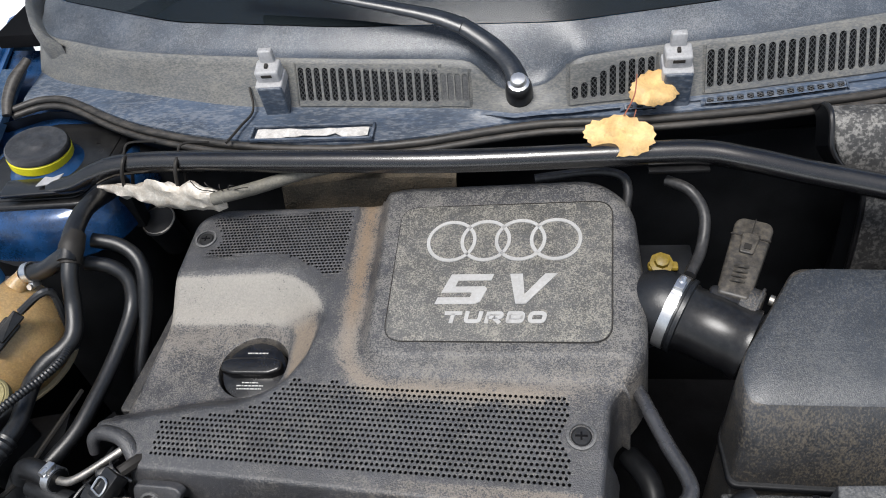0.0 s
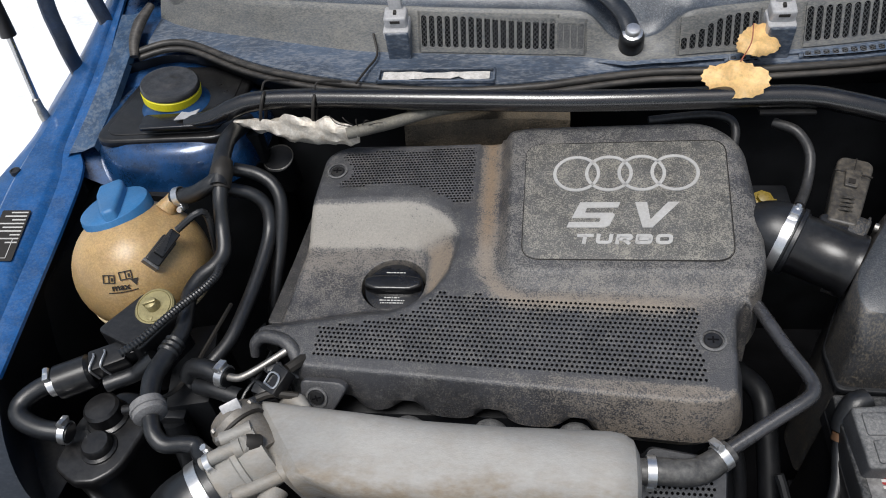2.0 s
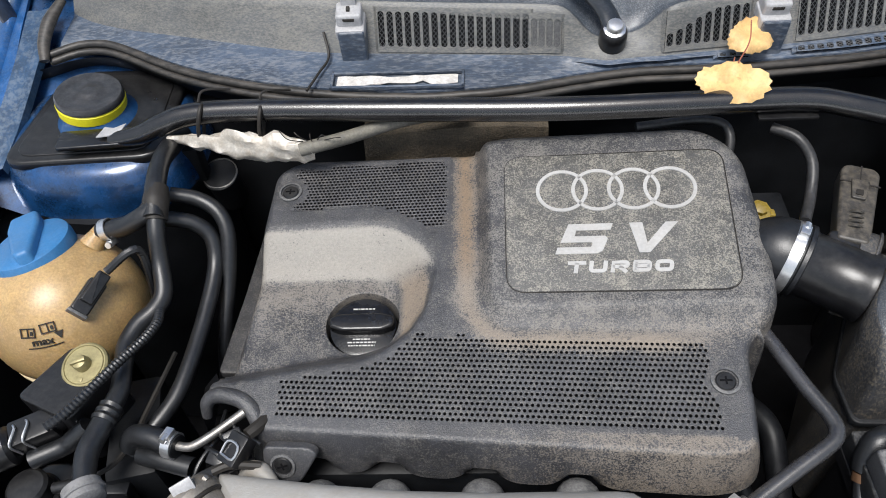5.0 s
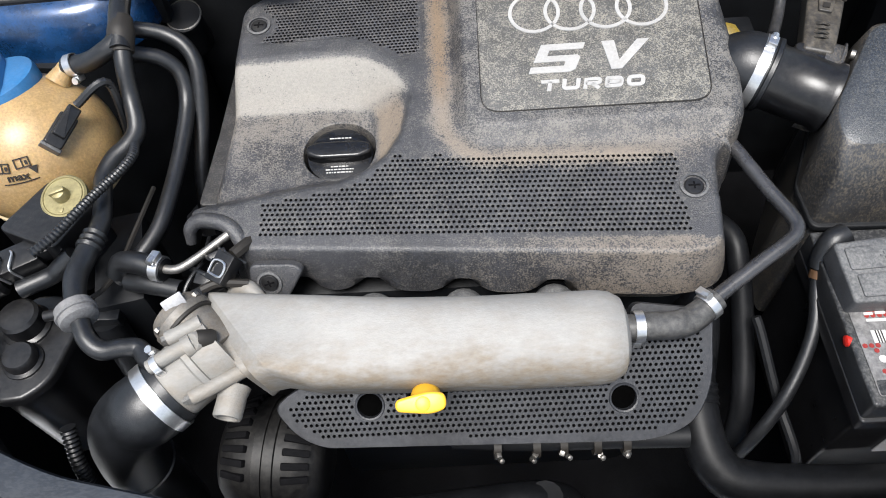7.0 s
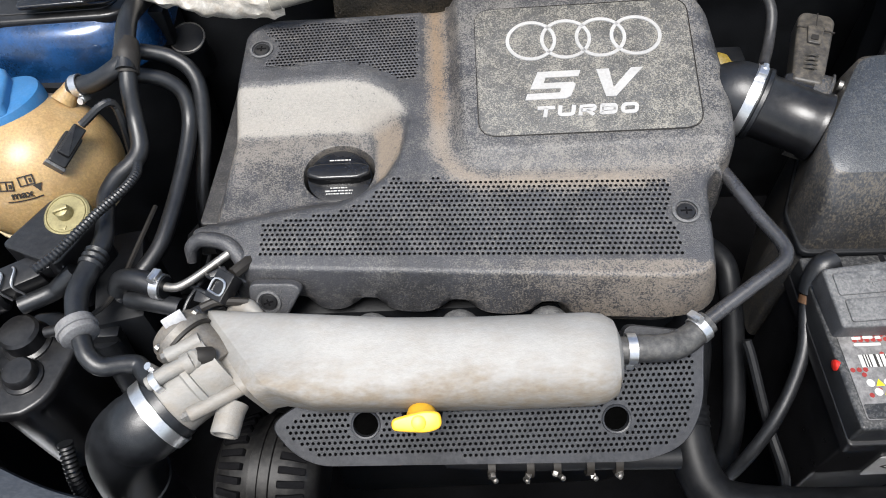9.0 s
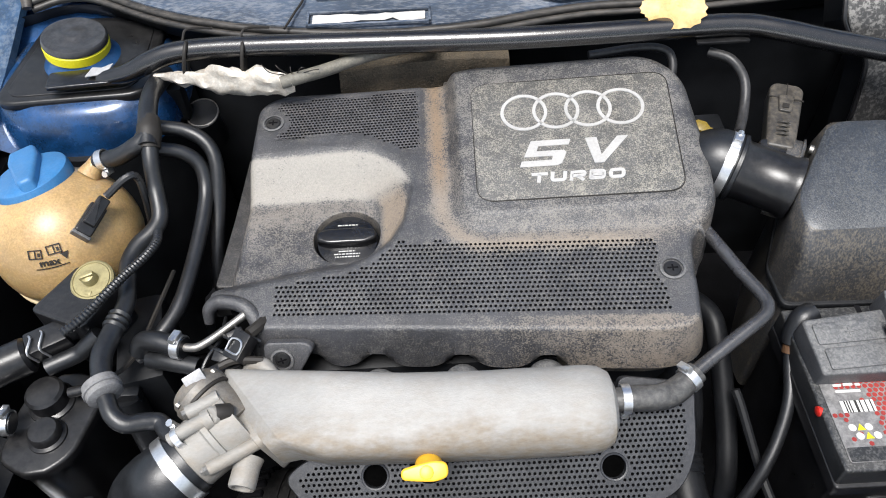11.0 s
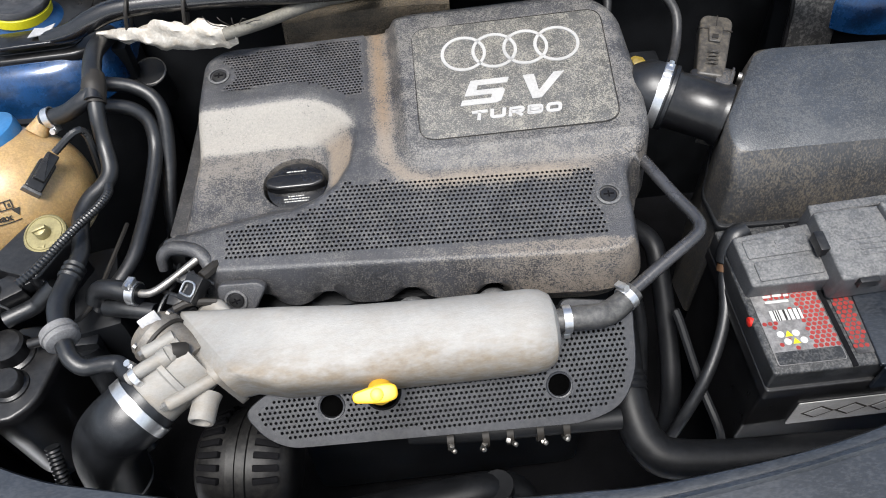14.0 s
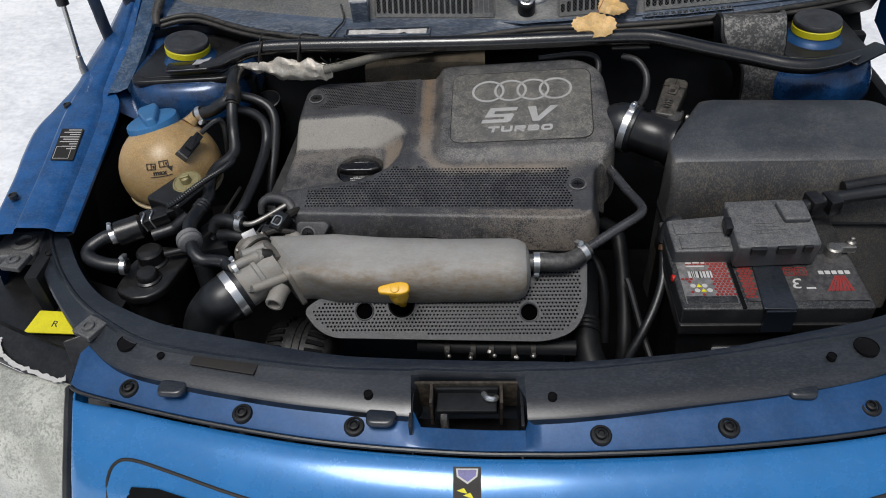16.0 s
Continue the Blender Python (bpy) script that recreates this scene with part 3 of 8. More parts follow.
for k in range(7):
    patch(st, "film", PRINT, [(-0.072, 0.010 + k * 0.018), (-0.041, 0.010 + k * 0.018), (-0.041, 0.028 + k * 0.018), (-0.072, 0.028 + k * 0.018)], 0.0003)
PURPLE = surface("violet print", (0.10, 0.09, 0.28), 0.4, bump=0)
for v0 in (0.012, 0.058):
    patch(st, "shield", WHITE, [(-0.069, v0), (-0.044, v0), (-0.045, v0 + 0.009), (-0.056, v0 + 0.017), (-0.068, v0 + 0.009)], 0.0007)
    patch(st, "shield_field", PURPLE, [(-0.067, v0 + 0.0015), (-0.046, v0 + 0.0015), (-0.047, v0 + 0.008), (-0.056, v0 + 0.0145), (-0.066, v0 + 0.008)], 0.0011)
for v0, u0 in ((0.036, -0.062), (0.041, -0.055), (0.05, -0.066), (0.054, -0.055)):
    patch(st, "yellow_mark", BAND, [(u0 - 0.006, v0), (u0 + 0.002, v0 - 0.003), (u0 + 0.006, v0 + 0.003), (u0, v0 + 0.002)], 0.0007)

# ---- left headlight and the bracket above it ----
lamp = thing("headlight", (-0.66, 0.06, 0.55), "grey dirty headlight with a black housing and paint chips", "headlight")
bm = bmesh.new()
EDGE = spline([(-0.80, 0.135, 0), (-0.752, 0.096, 0), (-0.694, 0.067, 0), (-0.636, 0.042, 0), (-0.577, 0.020, 0)], 8)
LENSLINE = ((0.0, 0.738), (0.004, 0.745), (0.007, 0.747), (0.014, 0.747), (0.035, 0.742), (0.06, 0.726), (0.085, 0.700), (0.105, 0.664), (0.12, 0.615), (0.128, 0.55), (0.13, 0.42))
rows = []
for i, p in enumerate(EDGE):
    row = [p + outward(EDGE, i) * f + V(0, 0, z) for f, z in LENSLINE]
    k = smooth01(-0.66, -0.578, p.x)
    for v, xe in zip(row, CORNER):
        v.x += (xe - 0.012 - v.x) * k
    rows.append(row)
sheet(bm, rows)
part("lens", bm, LENS, lamp, "grey plastic lens with grime")
# added black strip stands in for the dark gap between lens and bumper
bm = bmesh.new()
sweep(bm, [v + V(-0.001, -0.005, 0.007) for v in rows[-1]], 0.0065, n=8, steps=2)
part("gap_seal", bm, RUBBER, lamp, "black strip standing for the gap beside the bumper")
bm = bmesh.new()
sheet(bm, [[p + outward(EDGE, i) * f + V(0, 0, z) for f, z in ((-0.19, 0.728), (-0.06, 0.732), (-0.052, 0.752), (-0.044, 0.756), (-0.02, 0.752), (-0.004, 0.745), (-0.002, 0.735))] for i, p in enumerate(EDGE)])
part("housing", bm, BLACK, lamp, "black plastic housing")
m = basis((-0.650, 0.1365, 0.7405), (0.995, -0.08, 0.0), (0.08, 0.99, 0.10))
bm = bmesh.new()
slab(bm, m, rounded([(-0.036, -0.018), (0.042, -0.016), (0.046, 0.000), (0.024, 0.021), (-0.030, 0.021)], 0.003), 0.0, 0.0015)
lab = part("yellow_label", bm, BAND, lamp, "yellow label with one letter")
b = lettering("R", m @ pose(0.004, -0.006, 0.0016), 0.015, 1.1, depth=0.0002, align="CENTER")
part("letter", b, PRINT, lab, smooth=0)
bm = bmesh.new()
chip = [EDGE[14] + V(0.004, 0.026, 0), EDGE[15] + V(0.002, 0.014, 0), EDGE[17] + V(0, 0.006, 0), EDGE[20], EDGE[24], EDGE[28], EDGE[30], EDGE[31] + V(0.003, 0.006, 0)]
chip = spline(chip, 6)
loops = []
for k, p in enumerate(chip):
    w = 0.0022 + 0.0032 * abs(noise.noise((k * 0.61, 4.0, 0))) + 0.0016 * abs(noise.noise((k * 2.3, 9.0, 0)))
    d = (chip[min(k + 1, len(chip) - 1)] - chip[max(k - 1, 0)]).normalized()
    q = V(-d.y, d.x, 0)
    o = p + q * 0.004 * noise.noise((k * 0.8, 1.0, 0))
    loops.append([o + q * w + V(0, 0, 0.7545), o - q * w + V(0, 0, 0.7530), o - q * w + V(0, 0, 0.7520), o + q * w + V(0, 0, 0.7535)])
rings(bm, loops)
part("flaked_paint", bm, WHITE, lamp, "white flaked paint", kind="stuff")
bm = bmesh.new()
slab(bm, pose(-0.728, 0.250, 0.775, 0, 0, 5), rounded(rect(-0.035, -0.028, 0.030, 0.03), 0.01), 0, 0.020, 0.005)
lathe(bm, (-0.722, 0.252, 0.794), [(0.02, 0), (0.019, 0.004), (0.012, 0.005), (0.01, 0.001), (0.004, 0.001)], n=18)
part("upper_bracket", bm, GREYCOVER, lamp)
for x, y, rz in ((-0.550, 0.074, 62), (-0.712, 0.204, 80)):
    bm = bmesh.new()
    slab(bm, pose(x, y, 0.795, 0, 0, rz - 90), rounded(rect(-0.016, -0.015, 0.016, 0.018), 0.003), 0, 0.008, 0.002)
    lathe(bm, (x, y, 0.803), [(0.009, 0), (0.008, 0.003), (0.005, 0.0035), (0.004, 0.001)], n=14)
    part("bolt_bracket", bm, GREYCOVER, lamp)
bm = bmesh.new()
slab(bm, basis((-0.556, 0.046, 0.778), (0.9, 0.42, 0.05), (0.30, 0.55, 0.5)), rounded(rect(-0.015, -0.040, 0.015, 0.026), 0.003), -0.003, 0.003, 0.001)
slab(bm, basis((-0.548, 0.040, 0.755), (0.30, 0.55, 0.5), (0, -0.5, 0.8)), rounded(rect(-0.035, -0.04, 0.02, 0.02), 0.003), -0.002, 0.002)
part("strap", bm, BLACK, lamp)

# ---- plain rest of the car: it closes the view behind the windscreen and carries the bay ----
body = thing("car_body", (0, 1.9, 0.0), "plain blue body of the car behind the windscreen", "car")
bm = bmesh.new()
prof = [(0.98, 0.93, 0.70), (1.22, 1.13, 0.64), (1.52, 1.34, 0.57), (1.95, 1.37, 0.55), (2.45, 1.28, 0.54), (2.95, 1.05, 0.60), (3.25, 0.90, 0.68), (3.40, 0.72, 0.70)]
wide = [float(np.interp(y, (0.98, 1.5), (0.84, 1.0))) for y, h, w in prof]
rings(bm, [[V(-0.86 * k, y, 0.25), V(-0.88 * k, y, 0.6), V(-0.84 * k, y, 0.90), V(-w, y, h), V(w, y, h), V(0.84 * k, y, 0.90), V(0.88 * k, y, 0.6), V(0.86 * k, y, 0.25)] for (y, h, w), k in zip(prof, wide)], True, True)
part("shell", bm, BLUE, body)
for x in (-0.78, 0.78):
    for y in (0.55, 2.97):
        bm = bmesh.new()
        lathe(bm, along((x - 0.10 * (1 if x > 0 else -1), y, 0.31), (1 if x > 0 else -1, 0, 0)), [(0.20, 0.0), (0.295, 0.0), (0.312, 0.02), (0.312, 0.16), (0.295, 0.18), (0.20, 0.17)], n=36)
        part("tyre", bm, RUBBER, body)

# ---- left wing rail with its label, gutter and gas strut ----
wing = thing("left_wing", (-0.72, 0.45, 0.40), "blue painted wing edge with a folded gutter rail", "car wing")
INNER = spline([(-0.640, 0.250, 0.815), (-0.650, 0.36, 0.824), (-0.660, 0.48, 0.836), (-0.669, 0.555, 0.846), (-0.690, 0.600, 0.852), (-0.695, 0.66, 0.868), (-0.692, 0.735, 0.892), (-0.700, 0.82, 0.915), (-0.715, 0.95, 0.94)], 6)
OUTER = spline([(-0.752, 0.225, 0.838), (-0.769, 0.355, 0.845), (-0.782, 0.416, 0.847), (-0.794, 0.492, 0.848), (-0.786, 0.554, 0.850), (-0.776, 0.63, 0.855), (-0.776, 0.70, 0.865), (-0.766, 0.80, 0.885), (-0.760, 0.95, 0.92)], 6)
bm = bmesh.new()
rows = []
for a, b in zip(INNER, OUTER):
    w = b - a
    rows.append([a + V(0.001, 0, -0.004), a + V(0, 0, 0.0), a + w * 0.03 + V(0, 0, 0.001), a + w * 0.20 + V(0, 0, 0.001), a + w * 0.24 + V(0, 0, 0.006), a + w * 0.28 + V(0, 0, 0.008),
                 a + w * 0.60 + V(0, 0, 0.009), a + w * 0.64 + V(0, 0, 0.006), a + w * 0.68 + V(0, 0, -0.002), a + w * 0.95 + V(0, 0, -0.005), b + V(0, 0, -0.008), b + V(-0.006, 0, -0.016), b + V(-0.02, 0, -0.12), b + V(-0.03, 0, -0.4)])
sheet(bm, rows)
part("rail", bm, WINGBLUE, wing, smooth=40)
# added dark sheet, for the shade below the rail's edge
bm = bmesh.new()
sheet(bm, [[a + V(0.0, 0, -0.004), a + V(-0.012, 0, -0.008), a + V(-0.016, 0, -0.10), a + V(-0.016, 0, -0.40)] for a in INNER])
part("inner_wall", bm, DARK, wing, "dark sheet standing for the shade below the rail", smooth=0)
bm = bmesh.new()
sheet(bm, [[V(-0.70, 0.565, 0.838), V(-0.64, 0.565, 0.80), V(-0.60, 0.565, 0.72)], [V(-0.70, 0.66, 0.858), V(-0.64, 0.66, 0.845), V(-0.56, 0.66, 0.84)], [V(-0.70, 0.74, 0.886), V(-0.62, 0.74, 0.880), V(-0.50, 0.74, 0.86)], [V(-0.71, 0.88, 0.92), V(-0.60, 0.88, 0.915), V(-0.50, 0.88, 0.90)]])
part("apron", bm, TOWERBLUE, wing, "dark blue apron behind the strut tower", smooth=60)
m = basis((-0.712, 0.430, 0.8493), (0.13, -0.99, -0.10), (0.99, 0.12, -0.125))
bm = bmesh.new()
slab(bm, m, rounded(rect(-0.040, -0.014, 0.040, 0.020), 0.002), 0, 0.0008)
lab = part("data_label", bm, PRINT, wing, "black data label with unreadable white print")
for k in range(9):
    bm = bmesh.new()
    w = (0.020, 0.026, 0.016, 0.030, 0.024, 0.028, 0.012, 0.022, 0.014)[k]
    slab(bm, m, rect(-0.037 + k * 0.006, 0.018 - w, -0.0350 + k * 0.006, 0.018), 0.0008, 0.0011)
    part("print_bar", bm, WHITE, lab, smooth=0)
bm = bmesh.new()
for r in (rect(0.006, -0.012, 0.036, -0.0112), rect(0.006, 0.0112, 0.036, 0.012), rect(0.006, -0.012, 0.0068, 0.012), rect(0.0352, -0.012, 0.036, 0.012)):
    slab(bm, m, r, 0.0008, 0.0011)
part("print_frame", bm, WHITE, lab, smooth=0)
for x, y, z in ((-0.744, 0.305, 0.843), (-0.752, 0.54, 0.858)):
    bm = bmesh.new()
    lathe(bm, (x, y, z), [(0.007, -0.004), (0.0068, 0.0015), (0.005, 0.002), (0.004, 0.0005)], n=12)
    part("rubber_stop", bm, RUBBER, wing)
# sealed gutter flange towards the cowl
bm = bmesh.new()
G = [((-0.694, 0.578, 0.856), (-0.664, 0.592, 0.857)), ((-0.690, 0.63, 0.870), (-0.657, 0.64, 0.873)), ((-0.686, 0.68, 0.886), (-0.653, 0.69, 0.891)), ((-0.684, 0.735, 0.904), (-0.650, 0.735, 0.908)), ((-0.690, 0.82, 0.925), (-0.655, 0.82, 0.930))]
sheet(bm, [[V(*p) + V(-0.004, 0, -0.006), V(*p), V(*p) * 0.5 + V(*q) * 0.5 + V(0, 0, -0.003), V(*q), V(*q) + V(0.002, 0, -0.010)] for p, q in G])
part("gutter", bm, surface("grey-blue seam sealer", (0.018, 0.055, 0.12), 0.40, dust=0.40, dust_col=(0.22, 0.25, 0.28), s1=30, speck_scale=200, crisp=True), wing, "grey sealed gutter flange")

strut = thing("gas_strut", (-0.770, 0.66, 0.855), "thin gas strut with a black end, holding the bonnet", "gas strut")
bm = bmesh.new()
lathe(bm, along((-0.770, 0.66, 0.852), (0.0, 0.05, 1)), [(0.007, 0), (0.007, 0.012), (0.0055, 0.02), (0.0055, 0.034), (0.003, 0.036)], n=12)
part("end_fitting", bm, DULLSTEEL, strut)
bm = bmesh.new()
sweep(bm, [(-0.770, 0.662, 0.88), (-0.768, 0.675, 0.98)], 0.0042, n=10, steps=2)
part("rod", bm, CHROME, strut)
bm = bmesh.new()
sweep(bm, [(-0.768, 0.675, 0.978), (-0.764, 0.70, 1.35)], 0.0105, n=12, steps=2)
part("cylinder", bm, BLACK, strut)
hood = thing("bonnet", (0, 0.84, 1.14), "blue bonnet propped wide open on two hinge arms", "car bonnet")
bm = bmesh.new()
sheet(bm, [[V(-0.765, 0.84, 1.14), V(0.765, 0.84, 1.14)], [V(-0.76, 0.70, 1.6), V(0.76, 0.70, 1.6)], [V(-0.66, 0.62, 2.0), V(0.66, 0.62, 2.0)]])
ext = bmesh.ops.extrude_face_region(bm, geom=bm.faces[:])
bmesh.ops.translate(bm, verts=[g for g in ext["geom"] if isinstance(g, bmesh.types.BMVert)], vec=(0, 0.03, 0.01))
part("panel", bm, BLUEDIRTY, hood)
for pts in ([(-0.740, 0.735, 0.876), (-0.746, 0.742, 0.93), (-0.758, 0.77, 1.0), (-0.765, 0.86, 1.16)], [(-0.722, 0.824, 0.91), (-0.733, 0.835, 0.95), (-0.747, 0.86, 1.01), (-0.75, 0.87, 1.16)]):
    bm = bmesh.new()
    sweep(bm, pts, 0.011, n=10, flat=0.6)
    part("hinge_arm", bm, BLUEDARK, hood, "dark blue hinge arm")

# right wing, mostly past the edge of the view
rw = thing("right_wing", (0.72, 0.45, 0.40), "blue painted wing edge beside the airbox", "car wing")
bm = bmesh.new()
RI = spline([(0.66, 0.24, 0.825), (0.672, 0.36, 0.835), (0.68, 0.48, 0.85), (0.69, 0.60, 0.87), (0.70, 0.80, 0.91)], 6)
sheet(bm, [[a + V(0.004, 0, -0.07), a, a + V(0.03, 0, 0.002), a + V(0.036, 0, 0.010), a + V(0.09, 0, 0.012), a + V(0.11, 0, 0.0), a + V(0.14, 0, -0.12), a + V(0.15, 0, -0.4)] for a in RI])
part("rail", bm, BLUEDIRTY, rw)

# ---- suspension towers ----
def tower(name, cx, cy, cz, mirror):
    slim = 1.0 if mirror > 0 else 0.84
    lean = (0.13, 0.0, 1.0) if mirror > 0 else (-0.04, 0.0, 1.0)
    t = thing(name, (cx, cy, 0.45), "blue strut tower with a black gasket tray and yellow-banded cap", "strut tower", group="strut towers")
    bm = bmesh.new()
    loops = []
    for h, rx, ry, oy in ((cz - 0.085, 0.1165, 0.108, 0.0), (cz - 0.07, 0.115, 0.107, 0.0), (cz - 0.055, 0.112, 0.105, 0.0), (cz - 0.036, 0.104, 0.096, 0.0), (cz - 0.027, 0.094, 0.086, 0.002), (cz - 0.024, 0.05, 0.05, 0.0)):
        loops.append([V(cx + rx * slim * math.copysign(abs(math.cos(a)) ** 0.72, math.cos(a)), cy + oy + ry * math.copysign(abs(math.sin(a)) ** 0.72, math.sin(a)), h) for a in (2 * math.pi * k / 40 for k in range(40))])
    rings(bm, loops)
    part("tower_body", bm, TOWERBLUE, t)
    # near-black lower part paints the tower's fade into shade
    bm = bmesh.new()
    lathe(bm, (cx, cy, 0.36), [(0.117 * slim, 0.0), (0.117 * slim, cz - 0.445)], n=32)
    part("lower_body", bm, DARK, t, "lower body darkened as if unlit")
    bm = bmesh.new()
    o = rounded([(-0.092 * slim, -0.082), (0.095 * slim, -0.074), (0.09 * slim, 0.09), (-0.07 * slim, 0.095)], 0.03, 6)
    slab(bm, pose(cx, cy, cz - 0.030), o, 0, 0.010, 0.004)
    inner = [(p[0] * 0.86, p[1] * 0.86) for p in o]
    slab(bm, pose(cx, cy, cz - 0.0205), inner, 0, 0.002, 0.001)
    part("gasket_tray", bm, BLACK, t, "black rubber gasket tray")
    bm = bmesh.new()
    lathe(bm, (cx, cy, cz - 0.022), [(0.048, 0), (0.046, 0.005), (0.041, 0.009), (0.037, 0.016), (0.036, 0.02)], n=36)
    part("collar", bm, BLUEDIRTY, t)
    bm = bmesh.new()
    lathe(bm, along((cx, cy, cz), lean), [(0.036, -0.006), (0.0388, -0.005), (0.0392, 0.006), (0.0375, 0.0075), (0.03, 0.0075)], n=40)
    part("band", bm, BAND, t, "bright yellow band")
    bm = bmesh.new()
    lathe(bm, along((cx, cy, cz), lean), [(0.0372, 0.0072), (0.0388, 0.0085), (0.0384, 0.0135), (0.0365, 0.0160), (0.032, 0.0168), (0.029, 0.0158), (0.012, 0.0156), (0.010, 0.0170), (0.004, 0.0172)], n=40)
    part("cap_lid", bm, CAPLID, t, "dusty black rubber lid")


tower("strut_tower", -0.5615, 0.657, 0.898, 1)
tower("strut_tower", 0.530, 0.648, 0.905, -1)

# ---- strut brace ----
brace = thing("strut_brace", (0, 0.58, 0.88), "glossy black tubular strut brace between the two towers", "strut brace")
bm = bmesh.new()
sweep(bm, [(-0.520, 0.594, 0.892), (-0.485, 0.594, 0.899), (-0.455, 0.597, 0.911), (-0.42, 0.600, 0.920), (-0.35, 0.598, 0.924), (-0.18, 0.584, 0.929), (-0.02, 0.571, 0.934), (0.15, 0.571, 0.936), (0.225, 0.572, 0.935), (0.27, 0.565, 0.930),
           (0.33, 0.556, 0.918), (0.396, 0.545, 0.907), (0.45, 0.531, 0.900), (0.49, 0.529, 0.898), (0.53, 0.541, 0.898), (0.565, 0.560, 0.898)],
      [0.0085, 0.0115, 0.0125, 0.0125, 0.0125, 0.0125, 0.0125, 0.0125, 0.0125, 0.0125, 0.0125, 0.0125, 0.0125, 0.0125, 0.0115, 0.009], n=20)
part("tube", bm, BAR, brace)
for x, y, rz in ((-0.537, 0.596, 4), (0.588, 0.572, 35)):
    bm = bmesh.new()
    slab(bm, pose(x, y, 0.8905, 0, 0, rz), rounded(rect(-0.045, -0.014, 0.045, 0.016), 0.006), 0, 0.005, 0.0015)
    part("foot_plate", bm, BAR, brace)
bm = bmesh.new()
box(bm, (0.205, 0.566, 0.9225), (0.06, 0.018, 0.004), 0.001)
part("clip_plate", bm, BLACK, brace)

bm = bmesh.new()
slab(bm, basis((-0.520, 0.600, 0.9005), (1, 0.15, 0.15), (-0.15, 1, 0)), [(-0.016, -0.006), (0.0, -0.009), (0.014, -0.004), (0.018, 0.006), (0.004, 0.003), (-0.008, 0.009)], 0, 0.001)
part("torn_sticker", bm, CLIPGREY, brace, "scrap of a torn pale sticker", smooth=0)

# foil sleeve tied under the brace
foil = thing("foil_wrap", (-0.36, 0.582, 0.90), "crumpled silver foil sleeve cable-tied under the brace", "foil wrap")
bm = bmesh.new()
loops = []
for k in range(25):
    t = k / 24
    x = -0.452 + 0.165 * t
    c = V(x, 0.590 - 0.026 * t, 0.896 - 0.003 * math.sin(3 * t))
    w = 0.004 + 0.0125 * min(1, t * 2.2) - 0.006 * max(0, t - 0.85) / 0.15
    lp = []
    for j in range(16):
        a = 2 * math.pi * j / 16
        q = noise.noise((x * 60, math.cos(a) * 1.4, math.sin(a) * 1.4 + 7)) * 0.0085 * min(1, 3 * t + 0.2)
        lp.append(c + V(noise.noise((x * 90, a, 2)) * 0.003, math.cos(a) * (w * 0.55 + q), math.sin(a) * (w + q)))
    loops.append(lp)
rings(bm, loops)
part("sleeve", bm, FOIL, foil, smooth=48)
for x, y, tilt in ((-0.412, 0.595, 0.006), (-0.344, 0.590, 0.004)):
    bm = bmesh.new()
    loops = [V(x + tilt * math.sin(a), y + 0.0125 * math.cos(a) - 0.004 * max(0, -math.sin(a)), 0.913 + (0.021 if math.sin(a) > 0 else 0.031) * math.sin(a)) for a in (2 * math.pi * k / 24 for k in range(25))]
    sweep(bm, loops, 0.0022, n=8, smooth=False)
    sweep(bm, [(x, y + 0.010, 0.932), (x + 0.006, y + 0.02, 0.94), (x + 0.03, y + 0.035, 0.93)], 0.0014, n=6)
    part("cable_tie", bm, PRINT, foil, "black cable tie")
bm = bmesh.new()
for k in range(5):
    y0, x0 = 0.566, -0.294 + 0.004 * k
    sweep(bm, [(x0, y0, 0.905), (x0 + 0.008 * (k - 2), y0 - 0.006, 0.914 + 0.004 * (k % 2)), (x0 + 0.012 * (k - 2), y0 - 0.004, 0.925 - 0.003 * k)], 0.0006, n=5)
part("frayed_wire", bm, PRINT, foil)
slv = thing("sleeved_pipe", (-0.2, 0.58, 0.89), "grey sleeved pipe running behind the engine cover", "pipe")
bm = bmesh.new()
sweep(bm, [(-0.30, 0.560, 0.899), (-0.25, 0.572, 0.904), (-0.19, 0.592, 0.909), (-0.12, 0.612, 0.906)], 0.0075, n=12)
part("sleeve", bm, surface("grey braided sleeve", (0.12, 0.115, 0.10), 0.6, dust=0.4, dust_col=(0.3, 0.27, 0.2)), slv)
# heat shield
shield = thing("heat_shield", (-0.16, 0.6, 0.80), "tan woven heat shield mat behind the engine", "heat shield")
bm = bmesh.new()
sheet(bm, [[V(x, 0.600 + 0.012 * (1 - t), 0.862 - 0.04 * t + 0.018 * math.sin((x + 0.28) * 9)) if t < 0.5 else V(x, 0.585, 0.80) for t in (0.0, 0.25, 0.5, 1.0)] for x in np.linspace(-0.24, -0.03, 20)])
part("hanging_fold", bm, HEAT, shield)
bm = bmesh.new()
sheet(bm, [[V(x, 0.612 + 0.07 * t, 0.862 + 0.018 * math.sin((x + 0.28) * 9) + 0.012 * t) for t in (0, 0.3, 0.7, 1.0)] for x in np.linspace(-0.24, -0.03, 20)])
part("mat", bm, HEAT, shield)

